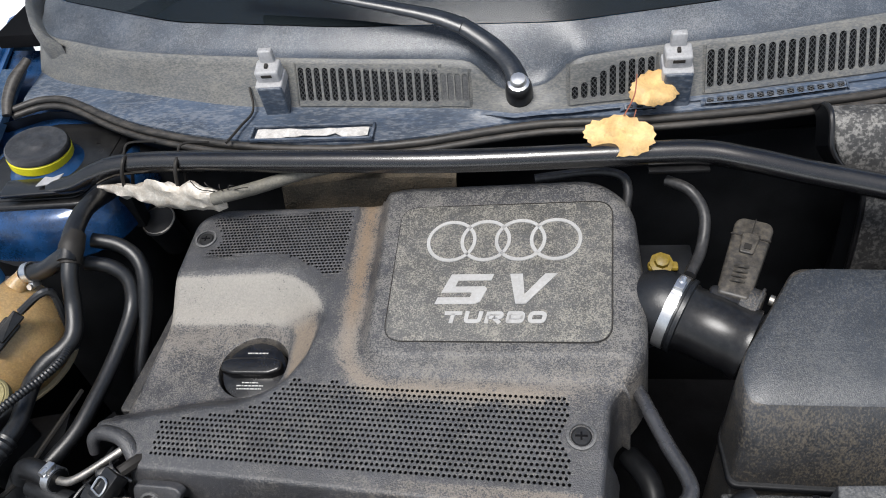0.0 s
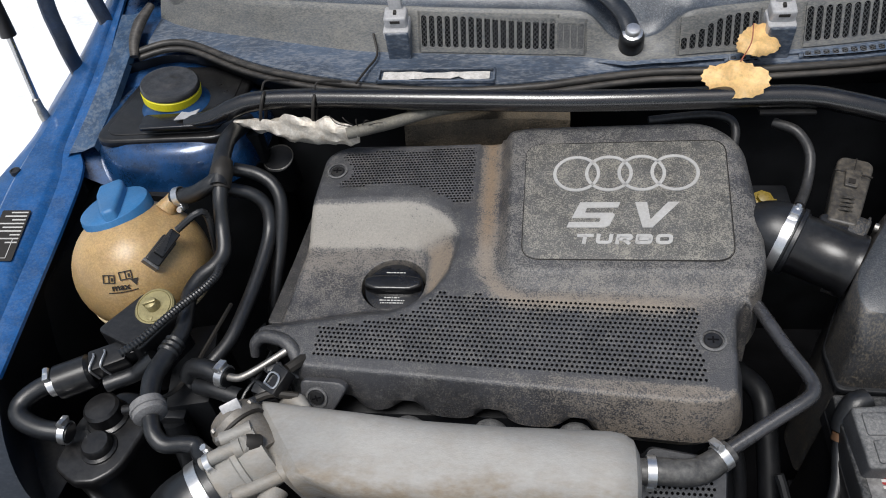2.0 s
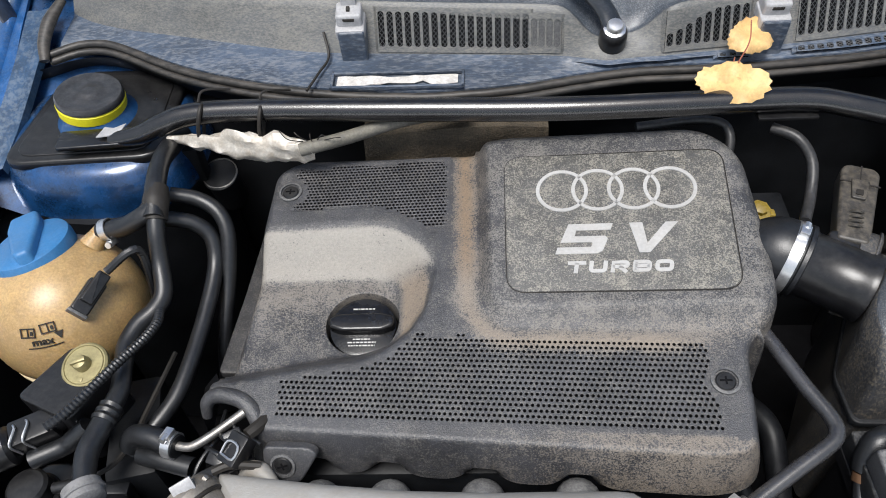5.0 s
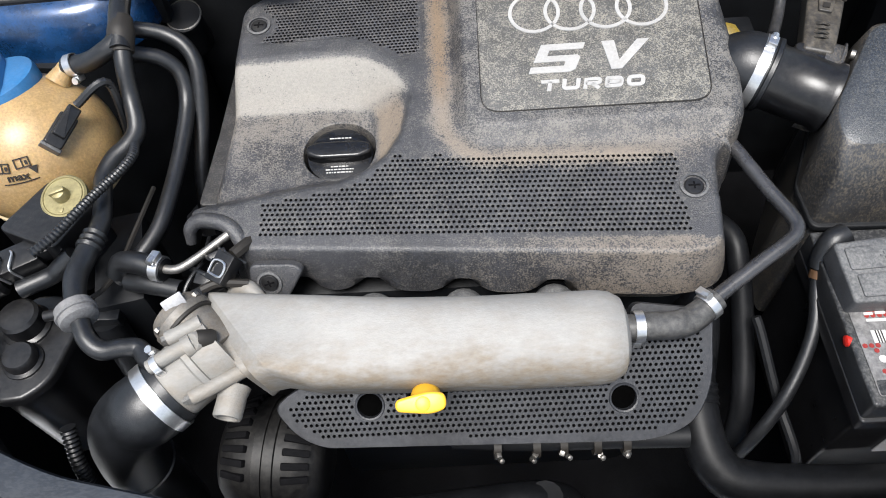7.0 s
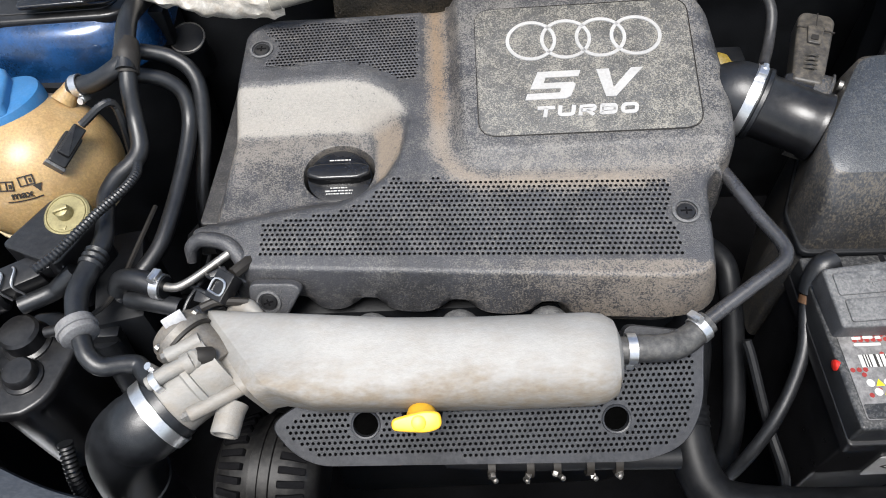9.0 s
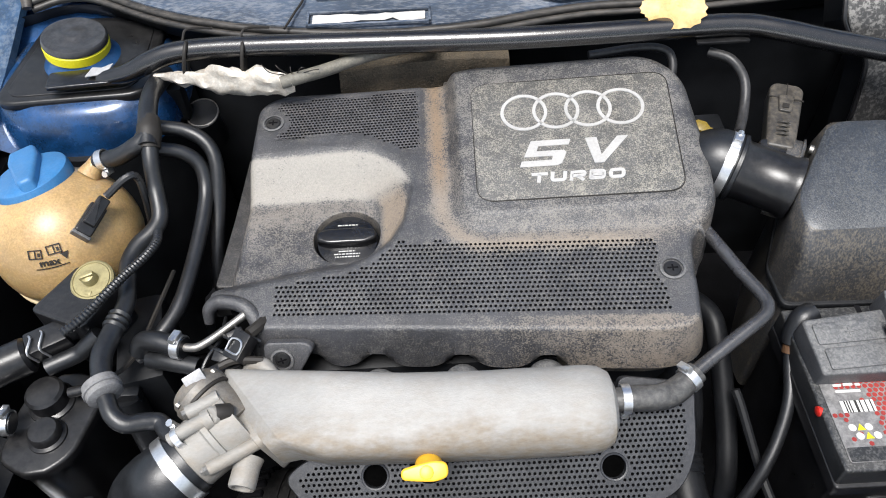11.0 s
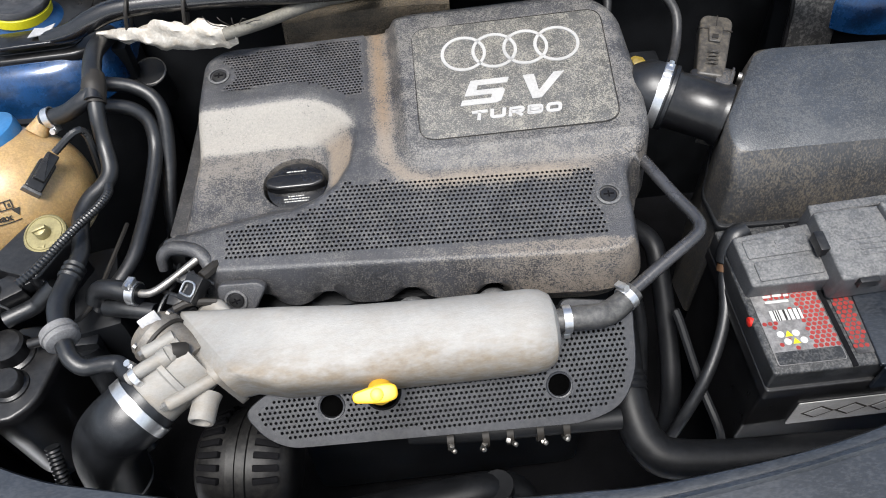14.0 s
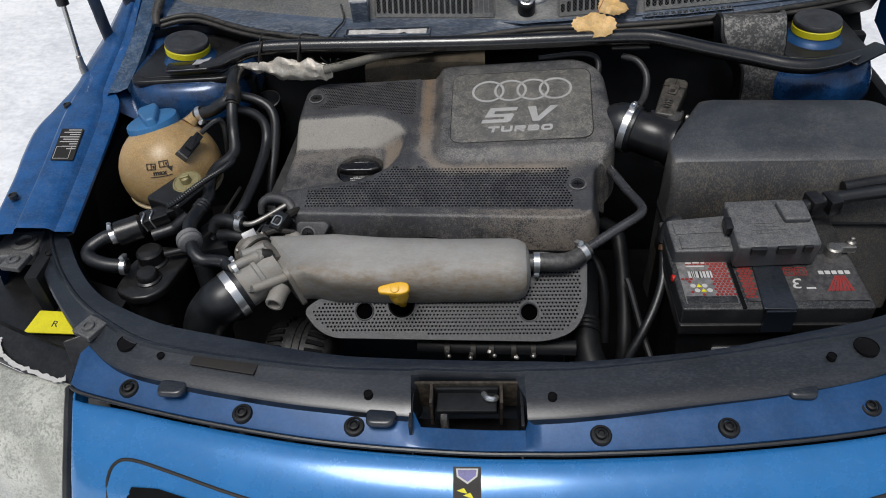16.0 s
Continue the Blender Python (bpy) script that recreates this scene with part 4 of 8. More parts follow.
# ---- cowl under the windscreen ----
cowl = thing("cowl", (0, 0.72, 0.90), "weathered black plastic cowl with air grilles below the windscreen", "cowl")
SX = (-0.66, -0.643, -0.629, -0.612, -0.567, -0.533, -0.478, -0.43, -0.37, -0.309, -0.25, -0.16, -0.07, 0.006, 0.069, 0.186, 0.306, 0.438, 0.56, 0.70)
SY = (0.720, 0.729, 0.738, 0.750, 0.752, 0.737, 0.704, 0.681, 0.660, 0.645, 0.634, 0.627, 0.634, 0.651, 0.662, 0.662, 0.672, 0.694, 0.727, 0.775)
GX = (-0.68, -0.635, -0.60, -0.546, -0.455, -0.367, -0.301, -0.223, -0.05, 0.0, 0.03, 0.06, 0.10, 0.19, 0.256, 0.43, 0.70)
G0 = (0.85, 0.822, 0.793, 0.771, 0.747, 0.722, 0.706, 0.699, 0.685, 0.680, 0.670, 0.664, 0.675, 0.684, 0.690, 0.716, 0.775)
TX = (-0.70, -0.641, -0.604, -0.582, -0.544, -0.493, -0.431, -0.351, -0.275, -0.203, -0.099, -0.045, 0.0, 0.03, 0.06, 0.10, 0.15, 0.19, 0.248, 0.308, 0.40, 0.441, 0.70)
T0 = (0.94, 0.876, 0.825, 0.805, 0.793, 0.771, 0.754, 0.740, 0.729, 0.719, 0.708, 0.703, 0.695, 0.680, 0.677, 0.690, 0.702, 0.708, 0.715, 0.722, 0.742, 0.751, 0.82)
WX = (-0.70, -0.60, -0.396, -0.168, 0.096, 0.278, 0.70)
W0 = (0.97, 0.880, 0.795, 0.757, 0.740, 0.770, 0.86)


def smoothed(xs, x, ys):
    return float(sum(np.interp(x + d, xs, ys) for d in (-0.02, -0.01, 0, 0.01, 0.02)) / 5)


def cowl_lines(x):
    s, g, t, w = (smoothed(a, x, b) for a, b in ((SX, SY), (GX, G0), (TX, T0), (WX, W0)))
    dip = math.exp(-((x - 0.048) / 0.046) ** 4)
    return s, max(g, s + 0.012), max(t, s + 0.03), max(w, t + 0.03), dip


def grille_face(x, f):
    """A point on the steep grille face: f = 0 at its foot, 1 at its top."""
    s, g, t, w, dip = cowl_lines(x)
    return V(x, g + (t - g) * f, 0.926 + 0.044 * f)


front, top = [], []
for x in np.linspace(-0.625, 0.72, 170):
    s, g, t, w, dip = cowl_lines(x)
    front.append([V(x, s + 0.004, 0.900), V(x, s + 0.006, 0.915), V(x, s + 0.016, 0.918), V(x, s * 0.5 + g * 0.5 + 0.006, 0.920), V(x, g - 0.008, 0.9215), V(x, g - 0.002, 0.9235), V(x, g + 0.001, 0.928),
                  V(x, g * 0.5 + t * 0.5, 0.948 - 0.016 * dip), V(x, t - 0.003, 0.965 - 0.031 * dip), V(x, t + 0.001, 0.9715 - 0.034 * dip), V(x, t + 0.005, 0.9735 - 0.034 * dip)])
    top.append([V(x, t + 0.0048, 0.9735 - 0.034 * dip), V(x, t + 0.009, 0.9725 - 0.034 * dip), V(x, t + 0.013, 0.9735 - 0.033 * dip), V(x, t * 0.7 + w * 0.3 + 0.008, 0.978 - 0.024 * dip), V(x, t * 0.35 + w * 0.65, 0.985 - 0.012 * dip), V(x, w, 0.993), V(x, w + 0.012, 0.986)])
bm = bmesh.new()
sheet(bm, [r[:6] for r in front])
part("pan", bm, COWL, cowl, "weathered plastic, blue reflection in its colour, streaked with dried dirt", smooth=50)
bm = bmesh.new()
sheet(bm, [r[5:] for r in front])
part("step_face", bm, COWLFACE, cowl, "pale step dulled by tan dirt", smooth=50)
bm = bmesh.new()
sheet(bm, top)
part("top_panel", bm, COWLTOP, cowl, "darker plastic speckled with droplets", smooth=50)
# upswept end of the cowl beside the windscreen
bm = bmesh.new()
END = spline([(-0.560, 0.792, 0), (-0.590, 0.808, 0), (-0.614, 0.835, 0), (-0.641, 0.876, 0), (-0.662, 0.92, 0), (-0.69, 0.99, 0)], 5)
rows = []
for k, p in enumerate(END):
    d = (END[min(k + 1, len(END) - 1)] - END[max(k - 1, 0)]).normalized()
    nrm = V(d.y, -d.x, 0) * -1
    w = smooth01(0.0, 6.0, k)
    rise = 0.016 * w
    rows.append([p - nrm * 0.012 + V(0, 0, 0.962), p - nrm * 0.004 + V(0, 0, 0.968 + rise), p + nrm * 0.001 + V(0, 0, 0.974 + rise), p + nrm * 0.005 * w + V(0, 0, 0.975 + rise), p + nrm * 0.008 * w + V(0, 0, 0.966 + 0.8 * rise), p + nrm * 0.006 * w + V(0, 0, 0.945), p + nrm * 0.002 * w + V(0, 0, 0.90)])
sheet(bm, rows)
part("end_rim", bm, COWLFACE, cowl, smooth=60)
bm = bmesh.new()
sweep(bm, [(-0.636, 0.722, 0.913), (-0.640, 0.745, 0.925), (-0.637, 0.772, 0.938), (-0.626, 0.800, 0.950)], [0.006, 0.008, 0.009, 0.006], n=12, flat=0.7)
part("corner_seal", bm, SEAL, cowl, "black rubber seal turned up at the corner")

# rubber seal along the cowl's front lip: two beads
for off, dz, r, nm in ((0.0, 0.911, 0.0052, "seal_bead"), (-0.0066, 0.9045, 0.0046, "seal_lip")):
    bm = bmesh.new()
    sweep(bm, [(x, smoothed(SX, x, SY) + off, dz + (0.006 * math.exp(-((x + 0.58) / 0.05) ** 2))) for x in np.linspace(-0.634, 0.68, 40)], r, n=10, steps=3)
    part(nm, bm, SEAL, cowl, "dusty rubber seal")
bm = bmesh.new()
sheet(bm, [[V(x, smoothed(SX, x, SY) - 0.004, 0.90), V(x, smoothed(SX, x, SY) + 0.012, 0.872), V(x, smoothed(SX, x, SY) + 0.045, 0.85), V(x, 0.75, 0.80)] for x in np.linspace(-0.66, 0.68, 60)])
part("underside", bm, DARK, cowl, "dark body lip below the seal")


def slot_ring(q, x0, x1, f0, f1, g0, g1, wid):
    """One pill-shaped opening with its surround and inner wall; g0..g1 is the opening, f0..f1 the cell."""
    bm = bmesh.new()
    xm, hw = (x0 + x1) / 2, wid / 2
    n = 20
    asp = (g1 - g0) / 2
    e = min(0.48 * asp, hw / q.span)
    hole = []
    for k in range(n):
        a = 2 * math.pi * (k + 0.5) / n
        c, s = math.cos(a), math.sin(a)
        hole.append((xm + hw * c, (g1 - e if s > 0 else g0 + e) + e * s))
    edge = []
    for k in range(n):
        a = 2 * math.pi * (k + 0.5) / n
        c, s = math.cos(a), math.sin(a)
        m = max(abs(c), abs(s))
        edge.append((xm + (x1 - x0) / 2 * c / m, (f0 + f1) / 2 + (f1 - f0) / 2 * s / m))
    L = [[bm.verts.new(q(x, f, h)) for x, f in loop] for loop, h in ((edge, 0.0022), (hole, 0.0022), (hole, -0.002))]
    for a, b in zip(L, L[1:]):
        for k in range(n):
            bm.faces.new((a[k], a[(k + 1) % n], b[(k + 1) % n], b[k]))
    return bm


def grille(q, x0, x1, n, f0, f1, cell, wid, blind=False):
    """A row of pill-shaped slots with a diamond wire mesh and darkness behind."""
    top = f1 if callable(f1) else (lambda x: f1)
    pitch = (x1 - x0) / n
    for k in range(n):
        a = x0 + k * pitch
        part("slot", slot_ring(q, a, a + pitch, cell[0], cell[1], f0, top(a + pitch / 2), wid), q.mat, cowl, smooth=30)
    bm = bmesh.new()
    sheet(bm, [[q(x, cell[0] + 0.02, 0.0006), q(x, cell[1] - 0.02, 0.0006)] for x in np.linspace(x0, x1, 24)])
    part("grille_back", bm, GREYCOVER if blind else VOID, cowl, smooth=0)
    for u, v in ((x0 - 0.0006, cell), (x1 + 0.0006, cell)):
        bm = bmesh.new()
        sheet(bm, [[q(u, v[0], 0.0022), q(u, v[1], 0.0022)], [q(u + (0.004 if u > x0 else -0.004), v[0], -0.001), q(u + (0.004 if u > x0 else -0.004), v[1], -0.001)]])
        part("grille_edge", bm, q.mat, cowl, smooth=0)
    if blind:
        return
    bm = bmesh.new()
    step = 0.0050
    rise = 0.0040 / q.span
    f = cell[0] - 2.0
    rr = 0.00045
    k = int(-1.2 / rise)
    for sgn in (1, -1):
        for k in range(-60, 100):
            c = x0 + k * step
            pts = []
            for j in range(15):
                ff = f0 + (1.0 - f0) * j / 14
                x = c + sgn * (ff - f0) * q.span * 0.8
                if x0 <= x <= x1 and ff <= top(x):
                    pts.append(q(x, ff, 0.0012))
            if len(pts) > 1:
                sweep(bm, [pts[0], pts[-1]], rr, n=4, steps=1, smooth=False)
    part("wire_mesh", bm, DULLCOWL, cowl, kind="stuff")


def q_face(x, f, lift):
    return grille_face(x, f) + V(0, -0.94, 0.34) * lift


q_face.span = 0.049
q_face.mat = COWLFACE


def q_pan(x, f, lift):
    s, g, t, w, dip = cowl_lines(x)
    return V(x, s + 0.008 + (g - 0.006 - s - 0.008) * f, 0.9185 + 0.003 * f + lift)


q_pan.span = 0.020
q_pan.mat = COWL
grille(q_face, -0.222, -0.048, 17, 0.10, 0.90, (-0.02, 1.0), 0.0074)
grille(q_face, -0.048, -0.014, 4, 0.14, 0.80, (0.0, 0.92), 0.0070, True)
grille(q_face, 0.100, 0.194, 9, 0.14, lambda x: 0.42 + 0.48 * float(smooth01(0.095, 0.165, x)), (0.02, 0.97), 0.0074)
grille(q_face, 0.248, 0.456, 19, 0.10, 0.90, (-0.02, 1.0), 0.0078)
grille(q_pan, 0.248, 0.400, 14, 0.12, 0.88, (-0.02, 1.02), 0.0078)
grille(q_pan, 0.160, 0.194, 3, 0.15, 0.85, (-0.02, 1.02), 0.0074)

# clips standing on the cowl
for x, y in ((-0.249, 0.690), (0.216, 0.680)):
    c = thing("cowl_clip", (x, y, 0.918), "pale grey plastic clip on a dark post of the cowl", "clip", group="cowl clips")
    bm = bmesh.new()
    slab(bm, pose(x, y + 0.013, 0.916, 6), rounded(rect(-0.0150, -0.015, 0.0150, 0.016), 0.003), 0, 0.046, 0.003)
    part("post", bm, COWL, c)
    bm = bmesh.new()
    slab(bm, pose(x - 0.001, y + 0.012, 0.953, 14), rounded(rect(-0.0165, -0.014, 0.0165, 0.016), 0.003), 0, 0.012, 0.002)
    slab(bm, pose(x - 0.001, y + 0.015, 0.963, 14), rounded(rect(-0.0145, -0.012, 0.0145, 0.012), 0.004), 0, 0.018, 0.003)
    part("collar", bm, CLIPGREY, c)
    bm = bmesh.new()
    slab(bm, pose(x - 0.001, y + 0.020, 0.978, 8), rounded(rect(-0.0085, -0.004, 0.0085, 0.005), 0.002), 0, 0.020, 0.002)
    part("tongue", bm, CLIPGREY, c, "pale upright tongue")
    bm = bmesh.new()
    box(bm, pose(x - 0.001, y + 0.0015, 0.9725, 14), (0.013, 0.004, 0.0045), 0.001)
    box(bm, pose(x - 0.001, y + 0.0085, 0.9815, 14), (0.004, 0.006, 0.004), 0.001)
    part("catch", bm, PRINT, c)

# tray with the torn paper label
m = basis((-0.198, 0.6475, 0.9205), (1, -0.02, 0.0), (0.0, 1, 0.07))
tray = thing("label_tray", (-0.198, 0.648, 0.92), "shallow tray with a torn white paper label", "label tray")
bm = bmesh.new()
for r in (rect(-0.075, -0.013, 0.075, -0.010), rect(-0.075, 0.011, 0.075, 0.014), rect(-0.075, -0.013, -0.072, 0.014), rect(0.072, -0.013, 0.075, 0.014)):
    slab(bm, m, r, 0, 0.003, 0.0008)
part("rim", bm, COWL, tray)
bm = bmesh.new()
rng = random.Random(4)
up = [(-0.068 + 0.136 * k / 14, 0.009 - 0.004 * rng.random()) for k in range(15)]
dn = [(-0.068 + 0.136 * k / 14, (-0.001 if 5 < k < 11 else -0.005) - 0.005 * rng.random()) for k in range(15)]
slab(bm, m, up + dn[::-1], 0.0003, 0.0009)
part("paper", bm, surface("torn paper", (0.62, 0.60, 0.57), 0.8, vary=0.2, s1=80, dust=0.3, dust_col=(0.35, 0.3, 0.25), bump=0.5), tray, "torn white paper", smooth=0)
bm = bmesh.new()
sweep(bm, [(-0.298, 0.632, 0.9225), (-0.288, 0.66, 0.925), (-0.279, 0.688, 0.928), (-0.285, 0.712, 0.945)], 0.0016, n=6)
part("seam", bm, PRINT, cowl)

# wiper
wiper = thing("wiper_arm", (0.043, 0.685, 0.955), "black wiper arm with a steel pivot nut", "wiper")
bm = bmesh.new()
lathe(bm, along((0.043, 0.684, 0.938), (0, -0.35, 1)), [(0.0155, -0.012), (0.0155, 0.008), (0.0145, 0.016), (0.012, 0.0185)], n=24)
part("boss", bm, BLACK, wiper)
bm = bmesh.new()
lathe(bm, along((0.043, 0.679, 0.955), (0, -0.35, 1)), [(0.0125, 0), (0.0125, 0.002), (0.0095, 0.003), (0.0092, 0.008), (0.008, 0.0095), (0.003, 0.010)], n=12)
part("nut", bm, STEEL, wiper, "bright steel nut")
bm = bmesh.new()
sweep(bm, [(0.043, 0.686, 0.953), (0.034, 0.697, 0.968), (0.018, 0.706, 0.984), (-0.002, 0.716, 0.996), (-0.022, 0.725, 1.006)], [0.0130, 0.012, 0.0115, 0.011, 0.0105], n=14, flat=0.6)
part("arm_head", bm, SLAMP, wiper)
bm = bmesh.new()
sweep(bm, [(-0.018, 0.724, 1.004), (-0.050, 0.735, 1.012), (-0.11, 0.748, 1.022), (-0.30, 0.785, 1.05)], [0.0125, 0.0115, 0.009, 0.006], n=12, flat=0.6)
part("arm_rod", bm, SLAMP, wiper)
bm = bmesh.new()
sweep(bm, [(0.18, 0.83, 1.035), (0.0, 0.82, 1.035), (-0.2, 0.845, 1.04), (-0.45, 0.90, 1.045)], 0.006, n=8, flat=1.6)
part("blade", bm, RUBBER, wiper)

# windscreen
bm = bmesh.new()
sheet(bm, [[V(x, smoothed(WX, x, W0) + 0.004 + f, 0.992 + f * 0.62) for f in (0.0, 0.1, 0.3, 0.7)] for x in np.linspace(-0.68, 0.70, 40)])
solo("windscreen", bm, GLASS, (0, 0.9, 0.99), "dark windscreen above the cowl", "windscreen", kind="structure")
bm = bmesh.new()
box(bm, (0, 1.15, 0.95), (1.4, 0.6, 0.02), 0.003)
solo("dashboard", bm, VOID, (0, 1.15, 0.94), "dark dashboard behind the windscreen", "dashboard", kind="structure")

# fallen leaves
def leaf(cx, cy, cz, size, rz, tilt, seed, stem):
    rng = random.Random(seed)
    t = thing("leaf", (cx, cy, cz), "dry yellow birch leaf with a toothed edge", "leaf", group="fallen leaves")
    m = Matrix.Translation((cx, cy, cz)) @ pose(0, 0, 0, tilt[0], tilt[1], rz)
    n = 40
    ring = []
    for k in range(n):
        a = 2 * math.pi * k / n
        r = size * (0.82 + 0.16 * math.cos(a - 0.3) + 0.08 * math.sin(2 * a + seed)) * (1 + 0.07 * (-1) ** k * rng.random() + 0.03 * rng.random())
        ring.append((r * math.cos(a), r * 0.62 * math.sin(a)))
    bm = bmesh.new()
    lv = []
    for f in (1.0, 0.66, 0.33):
        lv.append([bm.verts.new(m @ V(x * f, y * f, 0.35 * size * noise.noise((x * f * 40, y * f * 40, seed)) + 4.0 * (x * f) ** 2 * (1 if seed % 2 else -1) - 0.05 * abs(y * f))) for x, y in ring])
    for a, b in zip(lv, lv[1:]):
        for k in range(n):
            bm.faces.new((a[k], a[(k + 1) % n], b[(k + 1) % n], b[k]))
    bm.faces.new(lv[-1])
    ex = bmesh.ops.extrude_face_region(bm, geom=bm.faces[:])
    bmesh.ops.translate(bm, verts=[g for g in ex["geom"] if isinstance(g, bmesh.types.BMVert)], vec=(0, 0, 0.0004))
    part("blade", bm, LEAF, t, smooth=50)
    bm = bmesh.new()
    sweep(bm, [m @ V(*p) for p in stem], 0.0007, n=5)
    part("stalk", bm, STALK, t)


leaf(0.140, 0.575, 0.955, 0.041, -8, (40, -6), 3, [(0.01, 0.02, 0.004), (0.02, 0.04, 0.006), (0.022, 0.062, 0.004)])
leaf(0.187, 0.666, 0.948, 0.037, 12, (48, 4), 6, [(-0.02, -0.02, 0.002), (-0.026, -0.034, 0.002), (-0.03, -0.04, 0.0)])

# ---- engine cover: a moulded skin with real perforations ----
def z_deck(x, y):
    return 0.844 + 0.04 * x + 0.10 * (y - 0.3)


def z_badge(x, y):
    return 0.8675 + 0.062 * x + 0.15 * (y - 0.4)


COVER_PLAN = rounded([(-0.368, 0.318), (-0.367, 0.302), (-0.333, 0.297), (-0.311, 0.268), (0.085, 0.232), (0.116, 0.238), (0.128, 0.335), (0.160, 0.362), (0.166, 0.42), (0.162, 0.545),
                      (0.128, 0.582), (-0.085, 0.590), (-0.118, 0.582), (-0.310, 0.588), (-0.336, 0.572), (-0.341, 0.47), (-0.345, 0.41), (-0.351, 0.328)],
                     [0.008, 0.008, 0.020, 0.010, 0.02, 0.02, 0.012, 0.02, 0.03, 0.04, 0.04, 0.02, 0.01, 0.02, 0.02, 0.03, 0.03, 0.008], 6)
PLAN = np.array([tuple(p) for p in COVER_PLAN])
SEG_A, SEG_B = PLAN, np.roll(PLAN, -1, axis=0)
WELL, WELL_R = np.array((-0.2285, 0.390)), 0.0385
SCREWS = ((-0.316, 0.540), (0.100, 0.299))


def nearest(p):
    """The nearest place on the outline, the way out there, and whether p is inside."""
    ab = SEG_B - SEG_A
    t = np.clip(((p - SEG_A) * ab).sum(1) / np.maximum((ab ** 2).sum(1), 1e-12), 0, 1)
    q = SEG_A + ab * t[:, None]
    i = int(((q - p) ** 2).sum(1).argmin())
    nrm = np.array((ab[i][1], -ab[i][0]))
    nrm /= max(np.linalg.norm(nrm), 1e-9)
    x, y = p
    c = ((SEG_A[:, 1] > y) != (SEG_B[:, 1] > y)) & (x < (SEG_B[:, 0] - SEG_A[:, 0]) * (y - SEG_A[:, 1]) / np.where(np.abs(ab[:, 1]) < 1e-12, 1e-12, ab[:, 1]) + SEG_A[:, 0])
    return q[i], nrm, bool(c.sum() % 2)


AREA = sum(a[0] * b[1] - a[1] * b[0] for a, b in zip(PLAN, SEG_B))
SIGN = 1 if AREA > 0 else -1


def badge_sd(x, y):
    """Distance to the raised badge block in plan (negative inside); it runs out over the back and the right."""
    hx, hy, r = 0.17, 0.16, 0.035
    dx, dy = abs(x - 0.060) - hx + r, abs(y - 0.5165 + 0.05 * x) - hy + r
    return math.hypot(max(dx, 0), max(dy, 0)) + min(max(dx, dy), 0) - r


def band_line(x):
    return float(np.interp(x, (-0.38, -0.336, -0.267, -0.23, -0.202, -0.18, -0.165, -0.155), (0.312, 0.317, 0.329, 0.333, 0.343, 0.358, 0.380, 0.42)))


def pocket_depth(x, y):
    """How far the oil filler's hollow is sunk, 0 to 1."""
    ax, ay, r = -0.143 - x, 0.499 - y, 0.085
    if ax < r and ay < r:
        d = r - math.hypot(r - ax, r - ay)
    else:
        d = min(ax, ay)
    a = float(smooth01(0.0, 0.062, d))
    b = float(smooth01(-0.004, 0.022, y - band_line(x)))
    return a * b


def cover_height(x, y):
    z = z_deck(x, y)
    z -= pocket_depth(x, y) * (z - (0.817 + 0.02 * (x + 0.23) + 0.03 * (y - 0.39)))
    sd = badge_sd(x, y)
    front = float(smooth01(0.40, 0.36, y))
    w = float(smooth01(0.004, -0.013 - 0.010 * front, sd))
    return z + w * max(0.0, z_badge(x, y) - z)


def cover_grime(x, y):
    """How much pale tone, mostly road dust, the skin carries, and how brown it is."""
    sd = badge_sd(x, y)
    left = float(smooth01(0.16, 0.05, x))
    foot = 1.0 * math.exp(-((sd - 0.014) / 0.015) ** 2) * left
    pd = pocket_depth(x, y)
    # film: an even pale tone over the hollow's back slope
    film = 1.22 * float(smooth01(0.02, 0.10, pd) * smooth01(0.995, 0.95, pd) * smooth01(0.425, 0.45, y))
    side = 1.05 * float(smooth01(0.06, 0.3, pd) * smooth01(0.97, 0.75, pd) * smooth01(0.47, 0.43, y) * smooth01(0.352, 0.372, y))
    floor_ = 0.66 * float(smooth01(0.80, 1.0, pd)) * (0.55 + 0.45 * float(smooth01(0.36, 0.43, y)))
    step = 0.62 * math.exp(-((y - 0.350) / 0.018) ** 2) * float(smooth01(-0.17, -0.1, x))
    lip = 0.0
    if y < 0.262 - 0.07 * (x + 0.3) + 0.014:
        lip = 0.70 * float(smooth01(-0.22, 0.06, x))
    g = max(foot, film, side, floor_, step, lip, 0.46 if sd < 0.003 else 0.12)
    brown = max(0.9 * foot * float(smooth01(0.36, 0.46, y)), 0.45 * foot, 0.55 * side, 0.30 * floor_, 0.4 * step, 0.6 * lip)
    return g, min(1.0, brown * (1 - 0.7 * min(1, film)))


def perforated(x, y):
    for sx, sy in SCREWS:
        if math.hypot(x - sx, y - sy) < 0.0185:
            return False
    front = 0.2605 - 0.068 * (x + 0.30) + 0.021
    if front < y and x < 0.090 and x > -0.297:
        top = 0.3420 - 0.068 * x if x > -0.125 else min(band_line(x) - 0.010, 0.36)
        if x > -0.165 and x <= -0.125:
            top = 0.355
        return y < top
    return False


def upper_band(x, y, d=0.0):
    """Whether a place lies in the perforated field at the back, drawn in by d."""
    low = 0.5125 - 0.034 * float(smooth01(-0.225, -0.15, x))
    return -0.314 + d < x < -0.141 - d and low + d < y < 0.5755 - d and math.hypot(x + 0.316, y - 0.540) > 0.0165 + d


PU, PV, SLOPE = 0.0024, 0.0026, 0.068
dropped = set()
